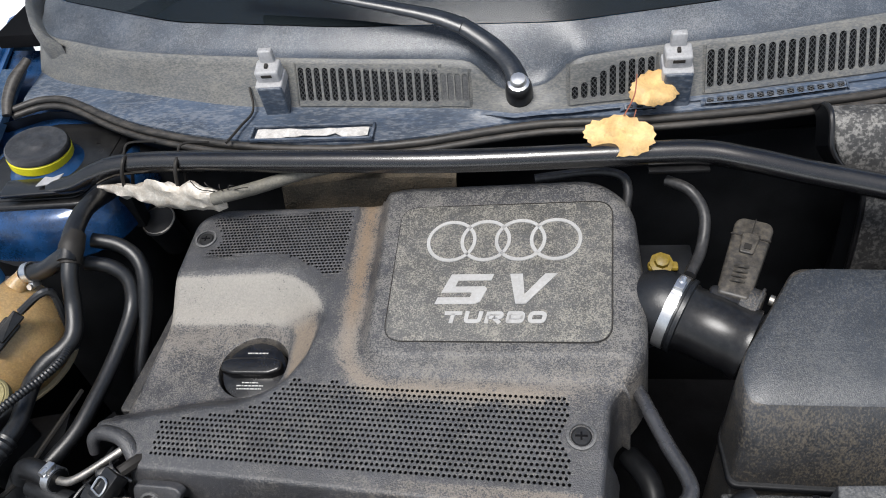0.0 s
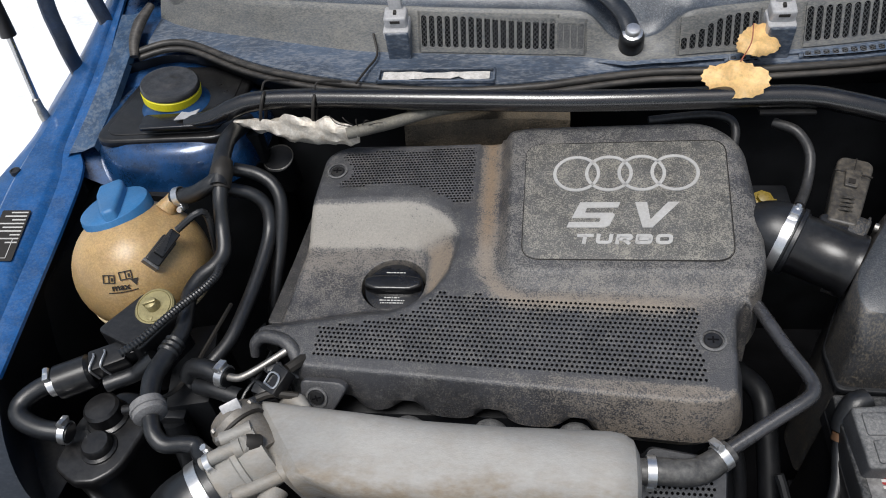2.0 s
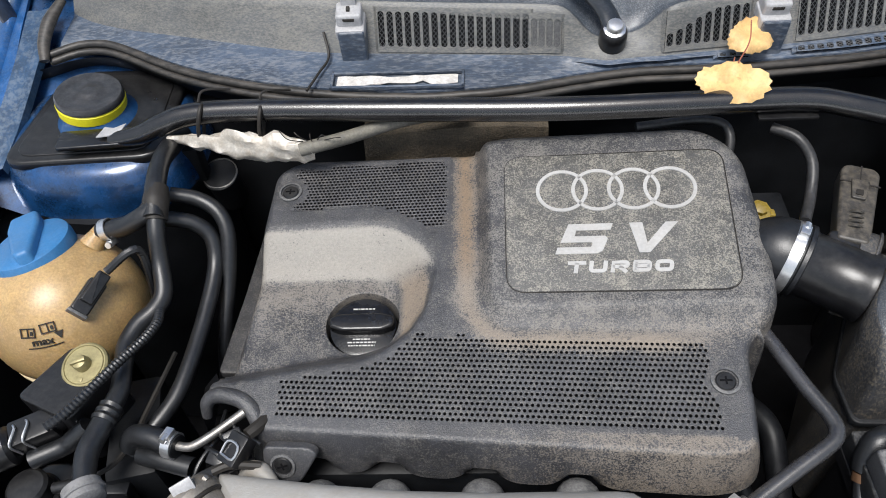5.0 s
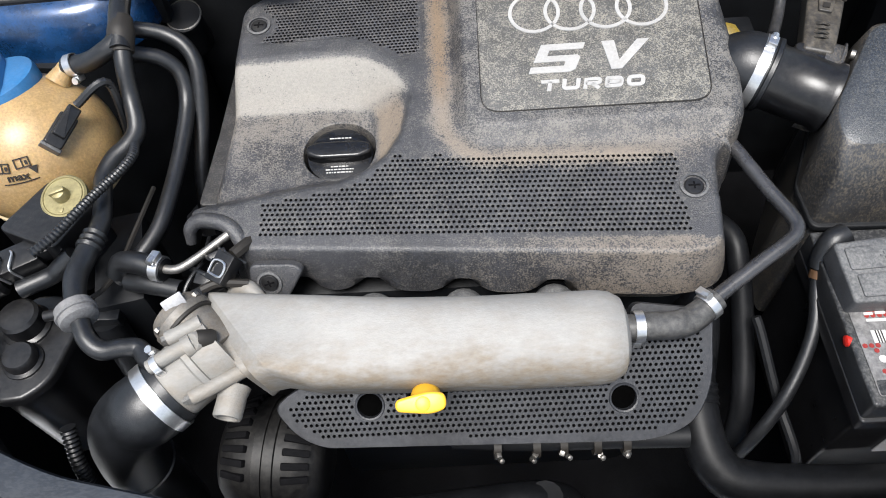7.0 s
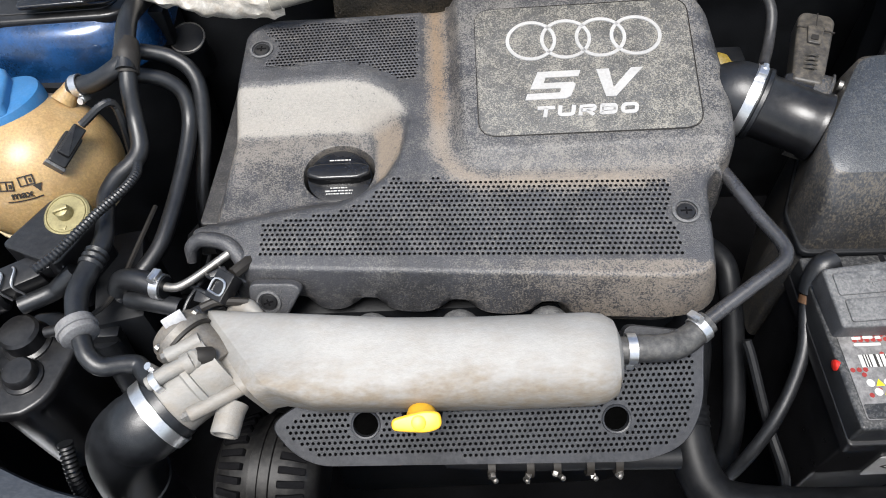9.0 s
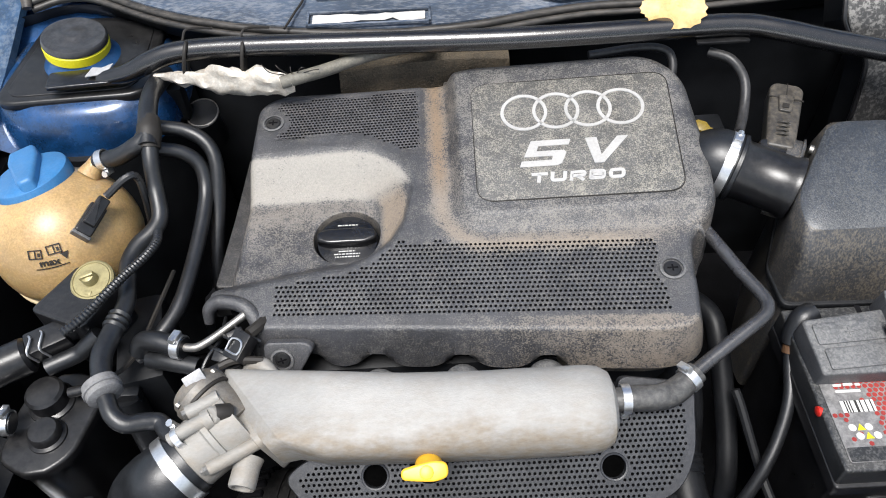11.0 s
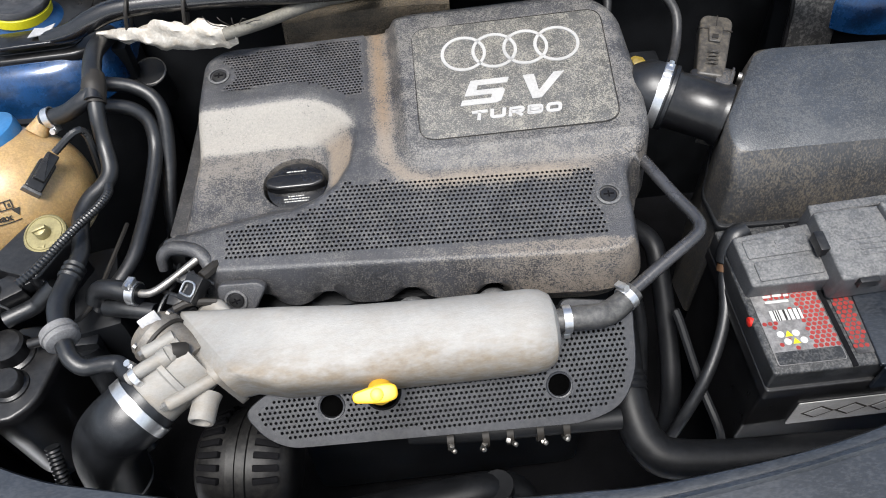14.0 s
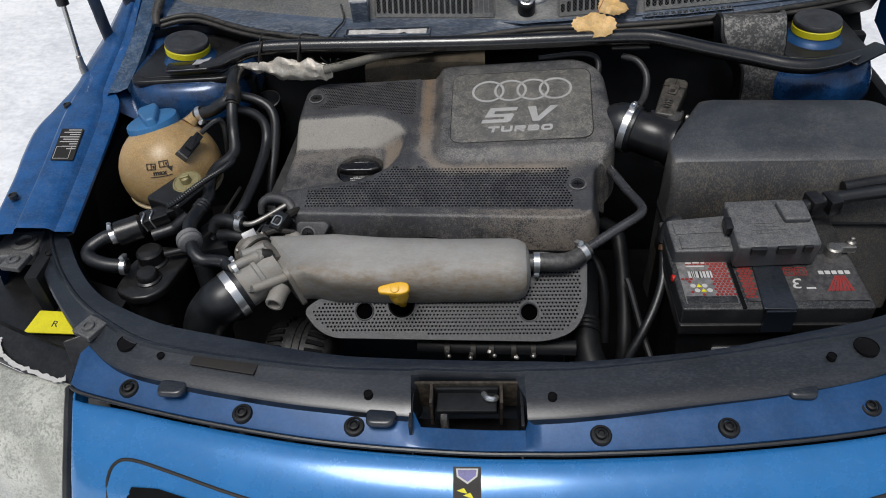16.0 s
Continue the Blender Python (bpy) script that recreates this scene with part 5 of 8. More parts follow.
# hollows in the lower front edge, over the intake runners
ARCHES = (-0.264, -0.196, -0.111, -0.026)
I0, I1 = int(-0.375 / PU), int(0.172 / PU)
J0, J1 = int(0.195 / PV), int(0.612 / PV)
J0 -= J0 % 2
vid, vco, vin = {}, [], []


def radius_at(x, y):
    return 0.015 if badge_sd(x, y) < 0 else (0.0055 if y < 0.29 else 0.008)


def grid_vertex(i, j):
    key = (i, j)
    if key not in vid:
        p = np.array((i * PU, j * PV - SLOPE * i * PU))
        q, nrm, ins = nearest(p)
        r = radius_at(*p)
        d = float(np.linalg.norm(p - q))
        inside = ins and d > r
        if not inside:
            p = q - nrm * SIGN * r
        dw = float(np.linalg.norm(p - WELL))
        if dw < WELL_R:
            inside = False
            p = WELL + (p - WELL) / max(dw, 1e-9) * WELL_R
        vid[key] = len(vco)
        vco.append((float(p[0]), float(p[1]), cover_height(*p)))
        vin.append(inside)
    return vid[key]


faces, edge_use, dark = [], {}, set()


def add_face(f):
    f = [v for k, v in enumerate(f) if v != f[k - 1]]
    if len(f) < 3:
        return
    a = 0.0
    for k in range(len(f)):
        p, q = vco[f[k]], vco[f[(k + 1) % len(f)]]
        a += p[0] * q[1] - p[1] * q[0]
    if abs(a) < 2e-8:
        return
    faces.append(f)


for cj in range(J0 // 2, J1 // 2):
    off = cj % 2
    for ci in range(I0 // 2 - 1, I1 // 2 + 1):
        i, j = 2 * ci + off, 2 * cj
        ids = [[grid_vertex(i + a, j + b) for a in range(3)] for b in range(3)]
        if not any(vin[v] for row in ids for v in row):
            continue
        cx, cy = (i + 1) * PU, (j + 1) * PV - SLOPE * (i + 1) * PU
        loop = [ids[0][0], ids[0][1], ids[0][2], ids[1][2], ids[2][2], ids[2][1], ids[2][0], ids[1][0]]
        if all(vin[v] for v in loop) and upper_band(cx, cy, 0.003):
            dropped.update(v for row in ids for v in row)
            continue
        if all(vin[v] for v in loop) and perforated(cx, cy):
            top, low = [], []
            for k in range(8):
                a = math.pi * (1.25 + 0.25 * k)
                hx, hy = cx + 0.00158 * math.cos(a), cy + 0.00158 * math.sin(a)
                top.append(len(vco)); vco.append((hx, hy, cover_height(hx, hy) - 0.0002)); vin.append(True)
                low.append(len(vco)); vco.append((hx, hy, cover_height(hx, hy) - 0.0035)); vin.append(True)
            for k in range(8):
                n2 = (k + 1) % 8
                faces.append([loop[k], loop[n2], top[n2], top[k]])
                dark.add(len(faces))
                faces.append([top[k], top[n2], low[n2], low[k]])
        else:
            for b in range(2):
                for a in range(2):
                    add_face([ids[b][a], ids[b][a + 1], ids[b + 1][a + 1], ids[b + 1][a]])
for f in faces:
    for k in range(len(f)):
        e = (f[k], f[(k + 1) % len(f)])
        edge_use[e] = edge_use.get(e, 0) + 1
skirt = {}


def skirt_chain(v):
    if v in skirt:
        return skirt[v]
    x, y, z = vco[v]
    p = np.array((x, y))
    if np.linalg.norm(p - WELL) < WELL_R + 0.002:
        d = (WELL - p) / max(np.linalg.norm(WELL - p), 1e-9)
        steps = [(0.0012, 0.0004), (0.0018, 0.002), (0.002, 0.016), (0.002, 0.03)]
    else:
        q, nrm, ins = nearest(p)
        d = nrm * SIGN
        r = radius_at(x, y)
        arc = [(r * math.sin(a), r * (1 - math.cos(a))) for a in (0.35, 0.7, 1.05, 1.35)]
        if x < -0.312 and y < 0.32:
            steps = [(0.6 * a, 0.8 * b) for a, b in arc] + [(r * 0.7, 0.012), (r * 0.5, 0.016)]
        elif x < -0.328 and y > 0.32:
            steps = arc[:3] + [(r + 0.002, 0.014), (r + 0.005, 0.034), (r + 0.006, 0.055)]
        elif y < 0.285:
            arch = max(math.exp(-((x - c) / 0.017) ** 2) for c in ARCHES)
            steps = arc + [(r + 0.004, 0.016), (r + 0.009 - 0.002 * arch, 0.034), (r + 0.012 - 0.013 * arch, 0.050 - 0.006 * arch), (r + 0.006 - 0.016 * arch, 0.056 - 0.006 * arch), (r - 0.004 - 0.012 * arch, 0.060), (r - 0.008 - 0.010 * arch, 0.09)]
        else:
            steps = arc + [(r + 0.002, r + 0.02), (r + 0.006, 0.09)]
    out = []
    for o, h in steps:
        out.append(len(vco))
        vco.append((x + d[0] * o, y + d[1] * o, z - h))
    skirt[v] = out
    return out


for (a, b), n in list(edge_use.items()):
    if n == 1 and (b, a) not in edge_use and vin[a] is not None:
        if a >= len(vin) or b >= len(vin) or (a in dropped and b in dropped):
            continue
        # edges of the small perforations stay open
        if vin[a] and vin[b] and not (np.linalg.norm(np.array(vco[a][:2]) - WELL) < WELL_R + 0.004) and float(np.linalg.norm(nearest(np.array(vco[a][:2]))[0] - np.array(vco[a][:2]))) > 0.022:
            continue
        if vco[a][2] < cover_height(vco[a][0], vco[a][1]) - 0.003:
            continue
        ca, cb = [a] + skirt_chain(a), [b] + skirt_chain(b)
        for k in range(min(len(ca), len(cb)) - 1):
            faces.append([cb[k], ca[k], ca[k + 1], cb[k + 1]])

cover = thing("engine_cover", (-0.1, 0.41, 0.76), "dusty black plastic engine cover with perforated bands", "engine cover")
me = bpy.data.meshes.new("shell")
base = np.array(BASE[cover])
me.from_pydata([tuple(np.array(c) - base) for c in vco], [], faces)
soil = [cover_grime(c[0], c[1]) for c in vco]
for k, key in enumerate(("grime", "rust")):
    me.attributes.new(key, "FLOAT", "POINT").data.foreach_set("value", [g[k] for g in soil])
shell = finish("shell", me, COVER, 40)
# walls of the perforations take the blackened hole colour
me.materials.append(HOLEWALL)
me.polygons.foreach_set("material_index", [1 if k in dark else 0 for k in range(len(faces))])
me.validate()
shell.parent = cover
BASE[shell] = BASE[cover]
# finer perforated field let into the back of the skin
GP = 0.0041
fv, ff, fdark, fid = [], [], [], {}


def field_vertex(i, j):
    if (i, j) not in fid:
        fid[(i, j)] = len(fv)
        x, y = i * GP / 2, j * GP / 2
        fv.append((x, y, cover_height(x, y) + 0.0004))
    return fid[(i, j)]


for cj in range(int(0.47 / GP), int(0.58 / GP)):
    for ci in range(int(-0.32 / GP), int(-0.135 / GP)):
        i, j = 2 * ci + cj % 2, 2 * cj
        cx, cy = (i + 1) * GP / 2, (j + 1) * GP / 2
        if not upper_band(cx, cy, -0.002):
            continue
        loop = [field_vertex(i + a, j + b) for a, b in ((0, 0), (1, 0), (2, 0), (2, 1), (2, 2), (1, 2), (0, 2), (0, 1))]
        if not upper_band(cx, cy, 0.002):
            ff.append(loop)
            fdark.append(0)
            continue
        z = cover_height(cx, cy)
        top = []
        for h in (0.0002, -0.0035):
            top.append([len(fv) + k for k in range(8)])
            fv += [(cx + 0.00160 * math.cos(math.pi * (1.25 + 0.25 * k)), cy + 0.00155 * math.sin(math.pi * (1.25 + 0.25 * k)), z + h) for k in range(8)]
        for k in range(8):
            n2 = (k + 1) % 8
            ff += [[loop[k], loop[n2], top[0][n2], top[0][k]], [top[0][k], top[0][n2], top[1][n2], top[1][k]]]
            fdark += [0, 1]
me = bpy.data.meshes.new("perforated_field")
me.from_pydata([tuple(np.array(c) - base) for c in fv], [], ff)
me.attributes.new("grime", "FLOAT", "POINT").data.foreach_set("value", [0.06] * len(fv))
me.attributes.new("rust", "FLOAT", "POINT").data.foreach_set("value", [0.3] * len(fv))
field = finish("perforated_field", me, COVER, 40)
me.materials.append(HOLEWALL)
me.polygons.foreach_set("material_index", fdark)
field.parent = cover
BASE[field] = BASE[cover]
# added near-black sheet closes the skin from below, as shade behind the holes
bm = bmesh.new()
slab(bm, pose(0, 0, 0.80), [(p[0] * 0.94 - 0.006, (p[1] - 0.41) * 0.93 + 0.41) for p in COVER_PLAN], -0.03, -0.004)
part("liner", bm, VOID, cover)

# rolled rim over the cable opening at the front corner
bm = bmesh.new()
sweep(bm, [(-0.3670, 0.2935, 0.808), (-0.3645, 0.300, 0.822), (-0.3530, 0.303, 0.8295), (-0.3310, 0.297, 0.8315), (-0.3180, 0.2865, 0.827), (-0.3115, 0.274, 0.815), (-0.3110, 0.266, 0.790)], [0.005, 0.0065, 0.0075, 0.0075, 0.0075, 0.007, 0.006], n=14)
part("opening_rim", bm, COVER, cover)
bm = bmesh.new()
sheet(bm, [[V(-0.371, 0.292, 0.815), V(-0.373, 0.290, 0.770)], [V(-0.3735, 0.32, 0.815), V(-0.376, 0.32, 0.765)], [V(-0.372, 0.345, 0.800), V(-0.376, 0.345, 0.765)]])
part("side_flap", bm, COVER, cover)
bm = bmesh.new()
slab(bm, pose(0, 0, 0.782), rounded([(-0.335, 0.566), (-0.360, 0.552), (-0.366, 0.45), (-0.375, 0.352), (-0.340, 0.350)], 0.006), 0, 0.008, 0.002)
slab(bm, pose(0, 0, 0.760), rounded([(-0.340, 0.352), (-0.377, 0.352), (-0.378, 0.335), (-0.340, 0.335)], 0.003), 0, 0.020, 0.002)
part("side_plate", bm, surface("dull black plastic side", (0.022, 0.022, 0.024), 0.5, dust=0.25, dust_col=(0.24, 0.22, 0.19), s1=40, speck_scale=600, crisp=True), cover, "dull lower side plate")
# badge panel, emblem and lettering
BM = basis((0.0, 0.4, z_badge(0, 0.4)), (1, -0.05, 0.060), (0.05, 1, 0.15))
bm = bmesh.new()
slab(bm, BM, rounded([(-0.0845, -0.0135), (0.1305, -0.0135), (0.1335, 0.1510), (-0.088, 0.1500)], 0.020, 8), -0.003, 0.0012, 0.0009)
badge = part("badge_panel", bm, PANEL, cover, "dusty rounded badge panel")
bm = bmesh.new()
rim = [BM @ V(p[0], p[1], 0.0006) for p in rounded([(-0.0852, -0.0142), (0.1312, -0.0142), (0.1342, 0.1517), (-0.0887, 0.1507)], 0.020, 8)]
sweep(bm, rim + rim[:1], 0.00045, n=6, smooth=False)
part("groove", bm, PRINT, badge, "dark groove round the panel")
for k in range(4):
    bm = bmesh.new()
    lathe(bm, BM @ pose(-0.0295 + 0.0357 * k, 0.1035, 0.0), [(0.0264, 0.0), (0.0262, 0.0022), (0.0226, 0.0022), (0.0224, 0.0)], n=48, cap0=False, cap1=False)
    part("ring", bm, BADGE, badge, "pale worn ring")


def glyph(name, pts, u, v, label=""):
    bm = bmesh.new()
    vs = [bm.verts.new(BM @ V(u + x, v + y, 0.0021)) for x, y in pts]
    f = bm.faces.new(vs)
    ex = bmesh.ops.extrude_face_region(bm, geom=[f])
    bmesh.ops.translate(bm, verts=[g for g in ex["geom"] if isinstance(g, bmesh.types.BMVert)], vec=(BM.to_3x3() @ V(0, 0, -0.002)))
    bmesh.ops.triangulate(bm, faces=bm.faces)
    part(name, bm, BADGE, badge, label, smooth=0)


def slant(pts, k=0.33):
    return [(x + y * k, y) for x, y in pts]


glyph("digit_five", slant([(0.0, 0.0), (0.040, 0.0), (0.0445, 0.003), (0.0455, 0.017), (0.042, 0.020), (0.0125, 0.020), (0.0125, 0.0270), (0.0455, 0.0270), (0.0455, 0.0345), (0.0025, 0.0345), (0.001, 0.0130), (0.0310, 0.0130), (0.0325, 0.0115), (0.032, 0.0075), (0.0, 0.0075)]), -0.0385, 0.027, "pale digit")
glyph("letter_v", slant([(0.0145, 0.0), (0.0245, 0.0), (0.0465, 0.0345), (0.0345, 0.0345), (0.0205, 0.0105), (0.0125, 0.0345), (0.0, 0.0345)], 0.22), 0.0265, 0.027, "pale letter")


def stroke(bm, pts, w, closed=False):
    """A flat letter stroke along slanted points."""
    p = [Vector((x + y * 0.16, y)) for x, y in pts]
    n = len(p)
    edge = []
    for i in range(n):
        a = p[i - 1] if i or closed else p[0]
        b = p[(i + 1) % n] if i < n - 1 or closed else p[-1]
        d = (b - a).normalized()
        q = Vector((-d.y, d.x)) * w / 2
        edge.append([BM @ V(*(p[i] + q), 0.0021), BM @ V(*(p[i] - q), 0.0021), BM @ V(*(p[i] - q), 0.0004), BM @ V(*(p[i] + q), 0.0004)])
    if closed:
        edge.append(edge[0])
    rings(bm, edge, not closed, not closed)


LH, LW, LT = 0.0130, 0.0172, 0.0040
h0, h1, w0, w1 = LT / 2, LH - LT / 2, LT / 2, LW - LT / 2
hm = LH * 0.48
LETTERS = [
    ("letter_t", [([(0, h1), (LW, h1)], False), ([(LW / 2, 0), (LW / 2, h1)], False)]),
    ("letter_u", [([(w0, LH)] + [tuple(q) for q in rounded([(w0, h1), (w0, h0), (w1, h0), (w1, h1)], 0.003)[6:18]] + [(w1, LH)], False)]),
    ("letter_r", [([(w0, 0)] + [(w0, h1)] + [tuple(q) for q in rounded([(w0, h1), (w1, h1), (w1, hm), (w0, hm)], 0.0025)[6:18]] + [(w0, hm)], False), ([(LW * 0.45, hm), (w1, 0)], False)]),
    ("letter_b", [([tuple(q) for q in rounded([(w0, h0), (w1, h0), (w1, h1), (w0, h1)], [0.0004, 0.003, 0.003, 0.0004])], True), ([(w0, hm + 0.0004), (w1, hm + 0.0004)], False)]),
    ("letter_o", [([tuple(q) for q in rounded([(w0, h0), (w1, h0), (w1, h1), (w0, h1)], 0.0035)], True)]),
]
for k, (name, strokes) in enumerate(LETTERS):
    bm = bmesh.new()
    for pts, closed in strokes:
        stroke(bm, [(x - 0.0295 + 0.0204 * k, y + 0.0055) for x, y in pts], LT, closed)
    part(name, bm, BADGE, badge, smooth=0)


def cross_screw(parent, p, axis, r=0.0105):
    m = along(p, axis)
    bm = bmesh.new()
    lathe(bm, m, [(r * 1.25, -0.003), (r * 1.22, 0.0012), (r * 1.0, 0.0016), (r * 0.98, -0.0015), (r * 0.9, -0.002)], n=24)
    seat = part("screw_seat", bm, GREYCOVER, parent)
    bm = bmesh.new()
    lathe(bm, m, [(r * 0.84, -0.003), (r * 0.84, 0.0002), (r * 0.74, 0.0012), (r * 0.2, 0.0014)], n=22)
    head = part("screw_head", bm, BLACK, seat)
    bm = bmesh.new()
    box(bm, m @ pose(0, 0, 0.0013, 0, 0, 20), (r * 1.0, r * 0.16, 0.0012), 0)
    box(bm, m @ pose(0, 0, 0.0012, 0, 0, 110), (r * 0.7, r * 0.16, 0.0012), 0)
    part("screw_slot", bm, VOID, seat)


for x, y in SCREWS:
    cross_screw(cover, (x, y, z_deck(x, y) + 0.0004), (-0.04, -0.1, 1))
bm = bmesh.new()
m = basis((-0.285, 0.247, 0.810), (1, -0.07, 0.03), (0, 0.55, 0.84))
slab(bm, m, rounded([(-0.020, -0.018), (0.012, -0.020), (0.030, 0.010), (0.022, 0.016), (-0.020, 0.016)], 0.008), -0.006, 0.004, 0.002)
part("screw_tab", bm, COVER, cover)
cross_screw(cover, m @ V(-0.002, -0.002, 0.0045), m.to_3x3() @ V(0, 0, 1), 0.0095)

# oil filler cap
CAPBLACK = surface("smooth black cap plastic", (0.006, 0.006, 0.007), 0.26, dust=0.04, dust_col=GREYDUST, spec=0.6)
cap = thing("oil_filler_cap", (WELL[0], WELL[1], 0.80), "black oil filler cap with a raised grip in a round well", "oil cap")
m = along((WELL[0], WELL[1], 0.792), (0.0, -0.10, 1))
bm = bmesh.new()
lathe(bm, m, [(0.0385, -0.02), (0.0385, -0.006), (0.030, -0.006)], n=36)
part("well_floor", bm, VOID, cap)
bm = bmesh.new()
lathe(bm, m, [(0.034, -0.006), (0.034, 0.018), (0.0328, 0.0215), (0.029, 0.0228), (0.004, 0.0235)], n=40)
part("disc", bm, CAPBLACK, cap)
bm = bmesh.new()
slab(bm, m, rounded([(-0.0325, -0.0045), (-0.020, -0.010), (0.020, -0.010), (0.0325, -0.0045), (0.0320, 0.006), (0.020, 0.0095), (-0.020, 0.0095), (-0.0320, 0.006)], 0.004), 0.022, 0.034, 0.003)
part("grip", bm, CAPBLACK, cap)
rng = random.Random(8)
for v, w in ((-0.0155, 0.018), (-0.0190, 0.028), (-0.0225, 0.026), (0.0190, 0.022)):
    u = -w / 2
    while u < w / 2:
        d = 0.0012 + 0.0035 * rng.random()
        bm = bmesh.new()
        slab(bm, m, rect(u, v, min(u + d, w / 2), v + 0.0013), 0.0228, 0.0236)
        part("print_bar", bm, WHITE, cap, smooth=0)
        u += d + 0.0009

# ---- cast aluminium intake pipe and throttle ----
intake = thing("intake_manifold", (-0.15, 0.175, 0.75), "grey cast aluminium intake manifold with oxide stains", "intake manifold")
bm = bmesh.new()


def squircle(cx, cy, cz, ry, rz, n=32, k=0.72, tilt=0.0):
    out = []
    for j in range(n):
        a = 2 * math.pi * j / n
        y = ry * math.copysign(abs(math.cos(a)) ** k, math.cos(a))
        z = rz * math.copysign(abs(math.sin(a)) ** k, math.sin(a))
        out.append(V(cx, cy + y * math.cos(tilt) - z * math.sin(tilt), cz + y * math.sin(tilt) + z * math.cos(tilt)))
    return out


SECT = [(-0.240, 0.1845, 0.7955, 0.0405, 0.0405, 0.42), (-0.17, 0.1805, 0.795, 0.0395, 0.0395, 0.52), (-0.10, 0.179, 0.795, 0.0395, 0.0395, 0.62), (-0.092, 0.179, 0.795, 0.040, 0.040, 0.72), (-0.06, 0.179, 0.795, 0.0405, 0.0405, 0.76), (0.0, 0.179, 0.795, 0.0405, 0.0405, 0.78),
        (0.012, 0.179, 0.795, 0.039, 0.039, 0.8), (0.021, 0.179, 0.795, 0.034, 0.034, 0.82), (0.026, 0.179, 0.795, 0.024, 0.024, 0.9), (0.028, 0.179, 0.795, 0.010, 0.010, 1.0)]
FINE = []
for a, b in zip(SECT, SECT[1:]):
    n = max(1, int((b[0] - a[0]) / 0.008))
    FINE += [tuple(p + (q - p) * k / n for p, q in zip(a, b)) for k in range(n)]
AX = V(-0.77, -0.60, -0.19).normalized()
E1 = V(-0.586, 0.804, -0.095)
E1 = (E1 - AX * E1.dot(AX)).normalized()
E2 = E1.cross(AX).normalized()
E2 = E2 if E2.z > 0 else -E2
FACE = V(-0.3165, 0.1865, 0.8185) + E1 * 0.001 - E2 * 0.0405


def face_ring(rw, rh, out, k, n=56):
    """A boxy ring in the plane of the cut end, moved out along the throttle's axis."""
    pts = []
    for j in range(n):
        a = 2 * math.pi * j / n
        c, v = math.copysign(abs(math.cos(a)) ** k, math.cos(a)), math.copysign(abs(math.sin(a)) ** k, math.sin(a))
        low = max(0.0, -v)
        pts.append(FACE + AX * out + E1 * rw * c * (1 - 0.22 * low) + E1 * 0.006 * low + E2 * rh * v * (1 - 0.30 * low))
    return pts


body_rings = [squircle(x, y, z, ry, rz, n=56, k=kk, tilt=0.28) for x, y, z, ry, rz, kk in FINE + [SECT[-1]]]
end = face_ring(0.0555, 0.0440, -0.009, 0.24)
blend = []
for k in range(1, 6):
    t = k / 6
    u = t * t * (3 - 2 * t)
    blend.append([p.lerp(q, t * 0.4 + u * 0.6) for p, q in zip(end, body_rings[0])])
rings(bm, [face_ring(0.030, 0.030, 0.004, 0.5), face_ring(0.0470, 0.0360, 0.004, 0.26), face_ring(0.0482, 0.0368, 0.003, 0.26), end] + blend + body_rings)
plen = part("plenum", bm, ALUPIPE, intake, smooth=24)
# road grime baked on low along the front of the pipe
low = plen.data.attributes.new("grime", "FLOAT", "POINT")
for v in plen.data.vertices:
    c = v.co + BASE[intake]
    edge = 0.1490 + 0.006 * noise.noise((c.x * 14, 3.0, 0)) + 0.006 * noise.noise((c.x * 45, 8.0, 0)) + 0.022 * float(smooth01(-0.25, -0.33, c.x))
    low.data[v.index].value = max(0.05, float(smooth01(edge + 0.020, edge - 0.012, c.y)))
bm = bmesh.new()
m = basis(FACE, E1, E2 if E1.cross(E2).dot(AX) > 0 else -E2)
VS = 1 if E1.cross(E2).dot(AX) > 0 else -1
slab(bm, m, rounded([(-0.038, -0.036), (0.036, -0.038), (0.039, 0.030), (0.030, 0.036), (-0.034, 0.034)], 0.010), 0.002, 0.010, 0.0015)
part("flange", bm, ALU, intake)
bm = bmesh.new()
sweep(bm, [(-0.324, 0.238, 0.800), (-0.314, 0.240, 0.809), (-0.304, 0.236, 0.811), (-0.292, 0.226, 0.809)], [0.006, 0.008, 0.008, 0.005], n=12)
part("cast_lug", bm, ALU, intake)
for u, v in ((0.031, 0.026 * VS),):
    bm = bmesh.new()
    lathe(bm, m @ pose(u, v, 0.010), [(0.009, 0), (0.009, 0.004), (0.0055, 0.0045), (0.0052, 0.009), (0.003, 0.0095)], n=12)
    part("flange_bolt", bm, DULLSTEEL, intake)
# runner domes behind the plenum
for x in (-0.258, -0.195, -0.1125, -0.029):
    bm = bmesh.new()
    lathe(bm, along((x, 0.222, 0.776), (0, -0.25, 1)), [(0.021, -0.02), (0.021, 0.004), (0.019, 0.012), (0.014, 0.017), (0.006, 0.019)], n=20)
    part("runner_dome", bm, GREYCOVER, intake, "dusty dark dome")
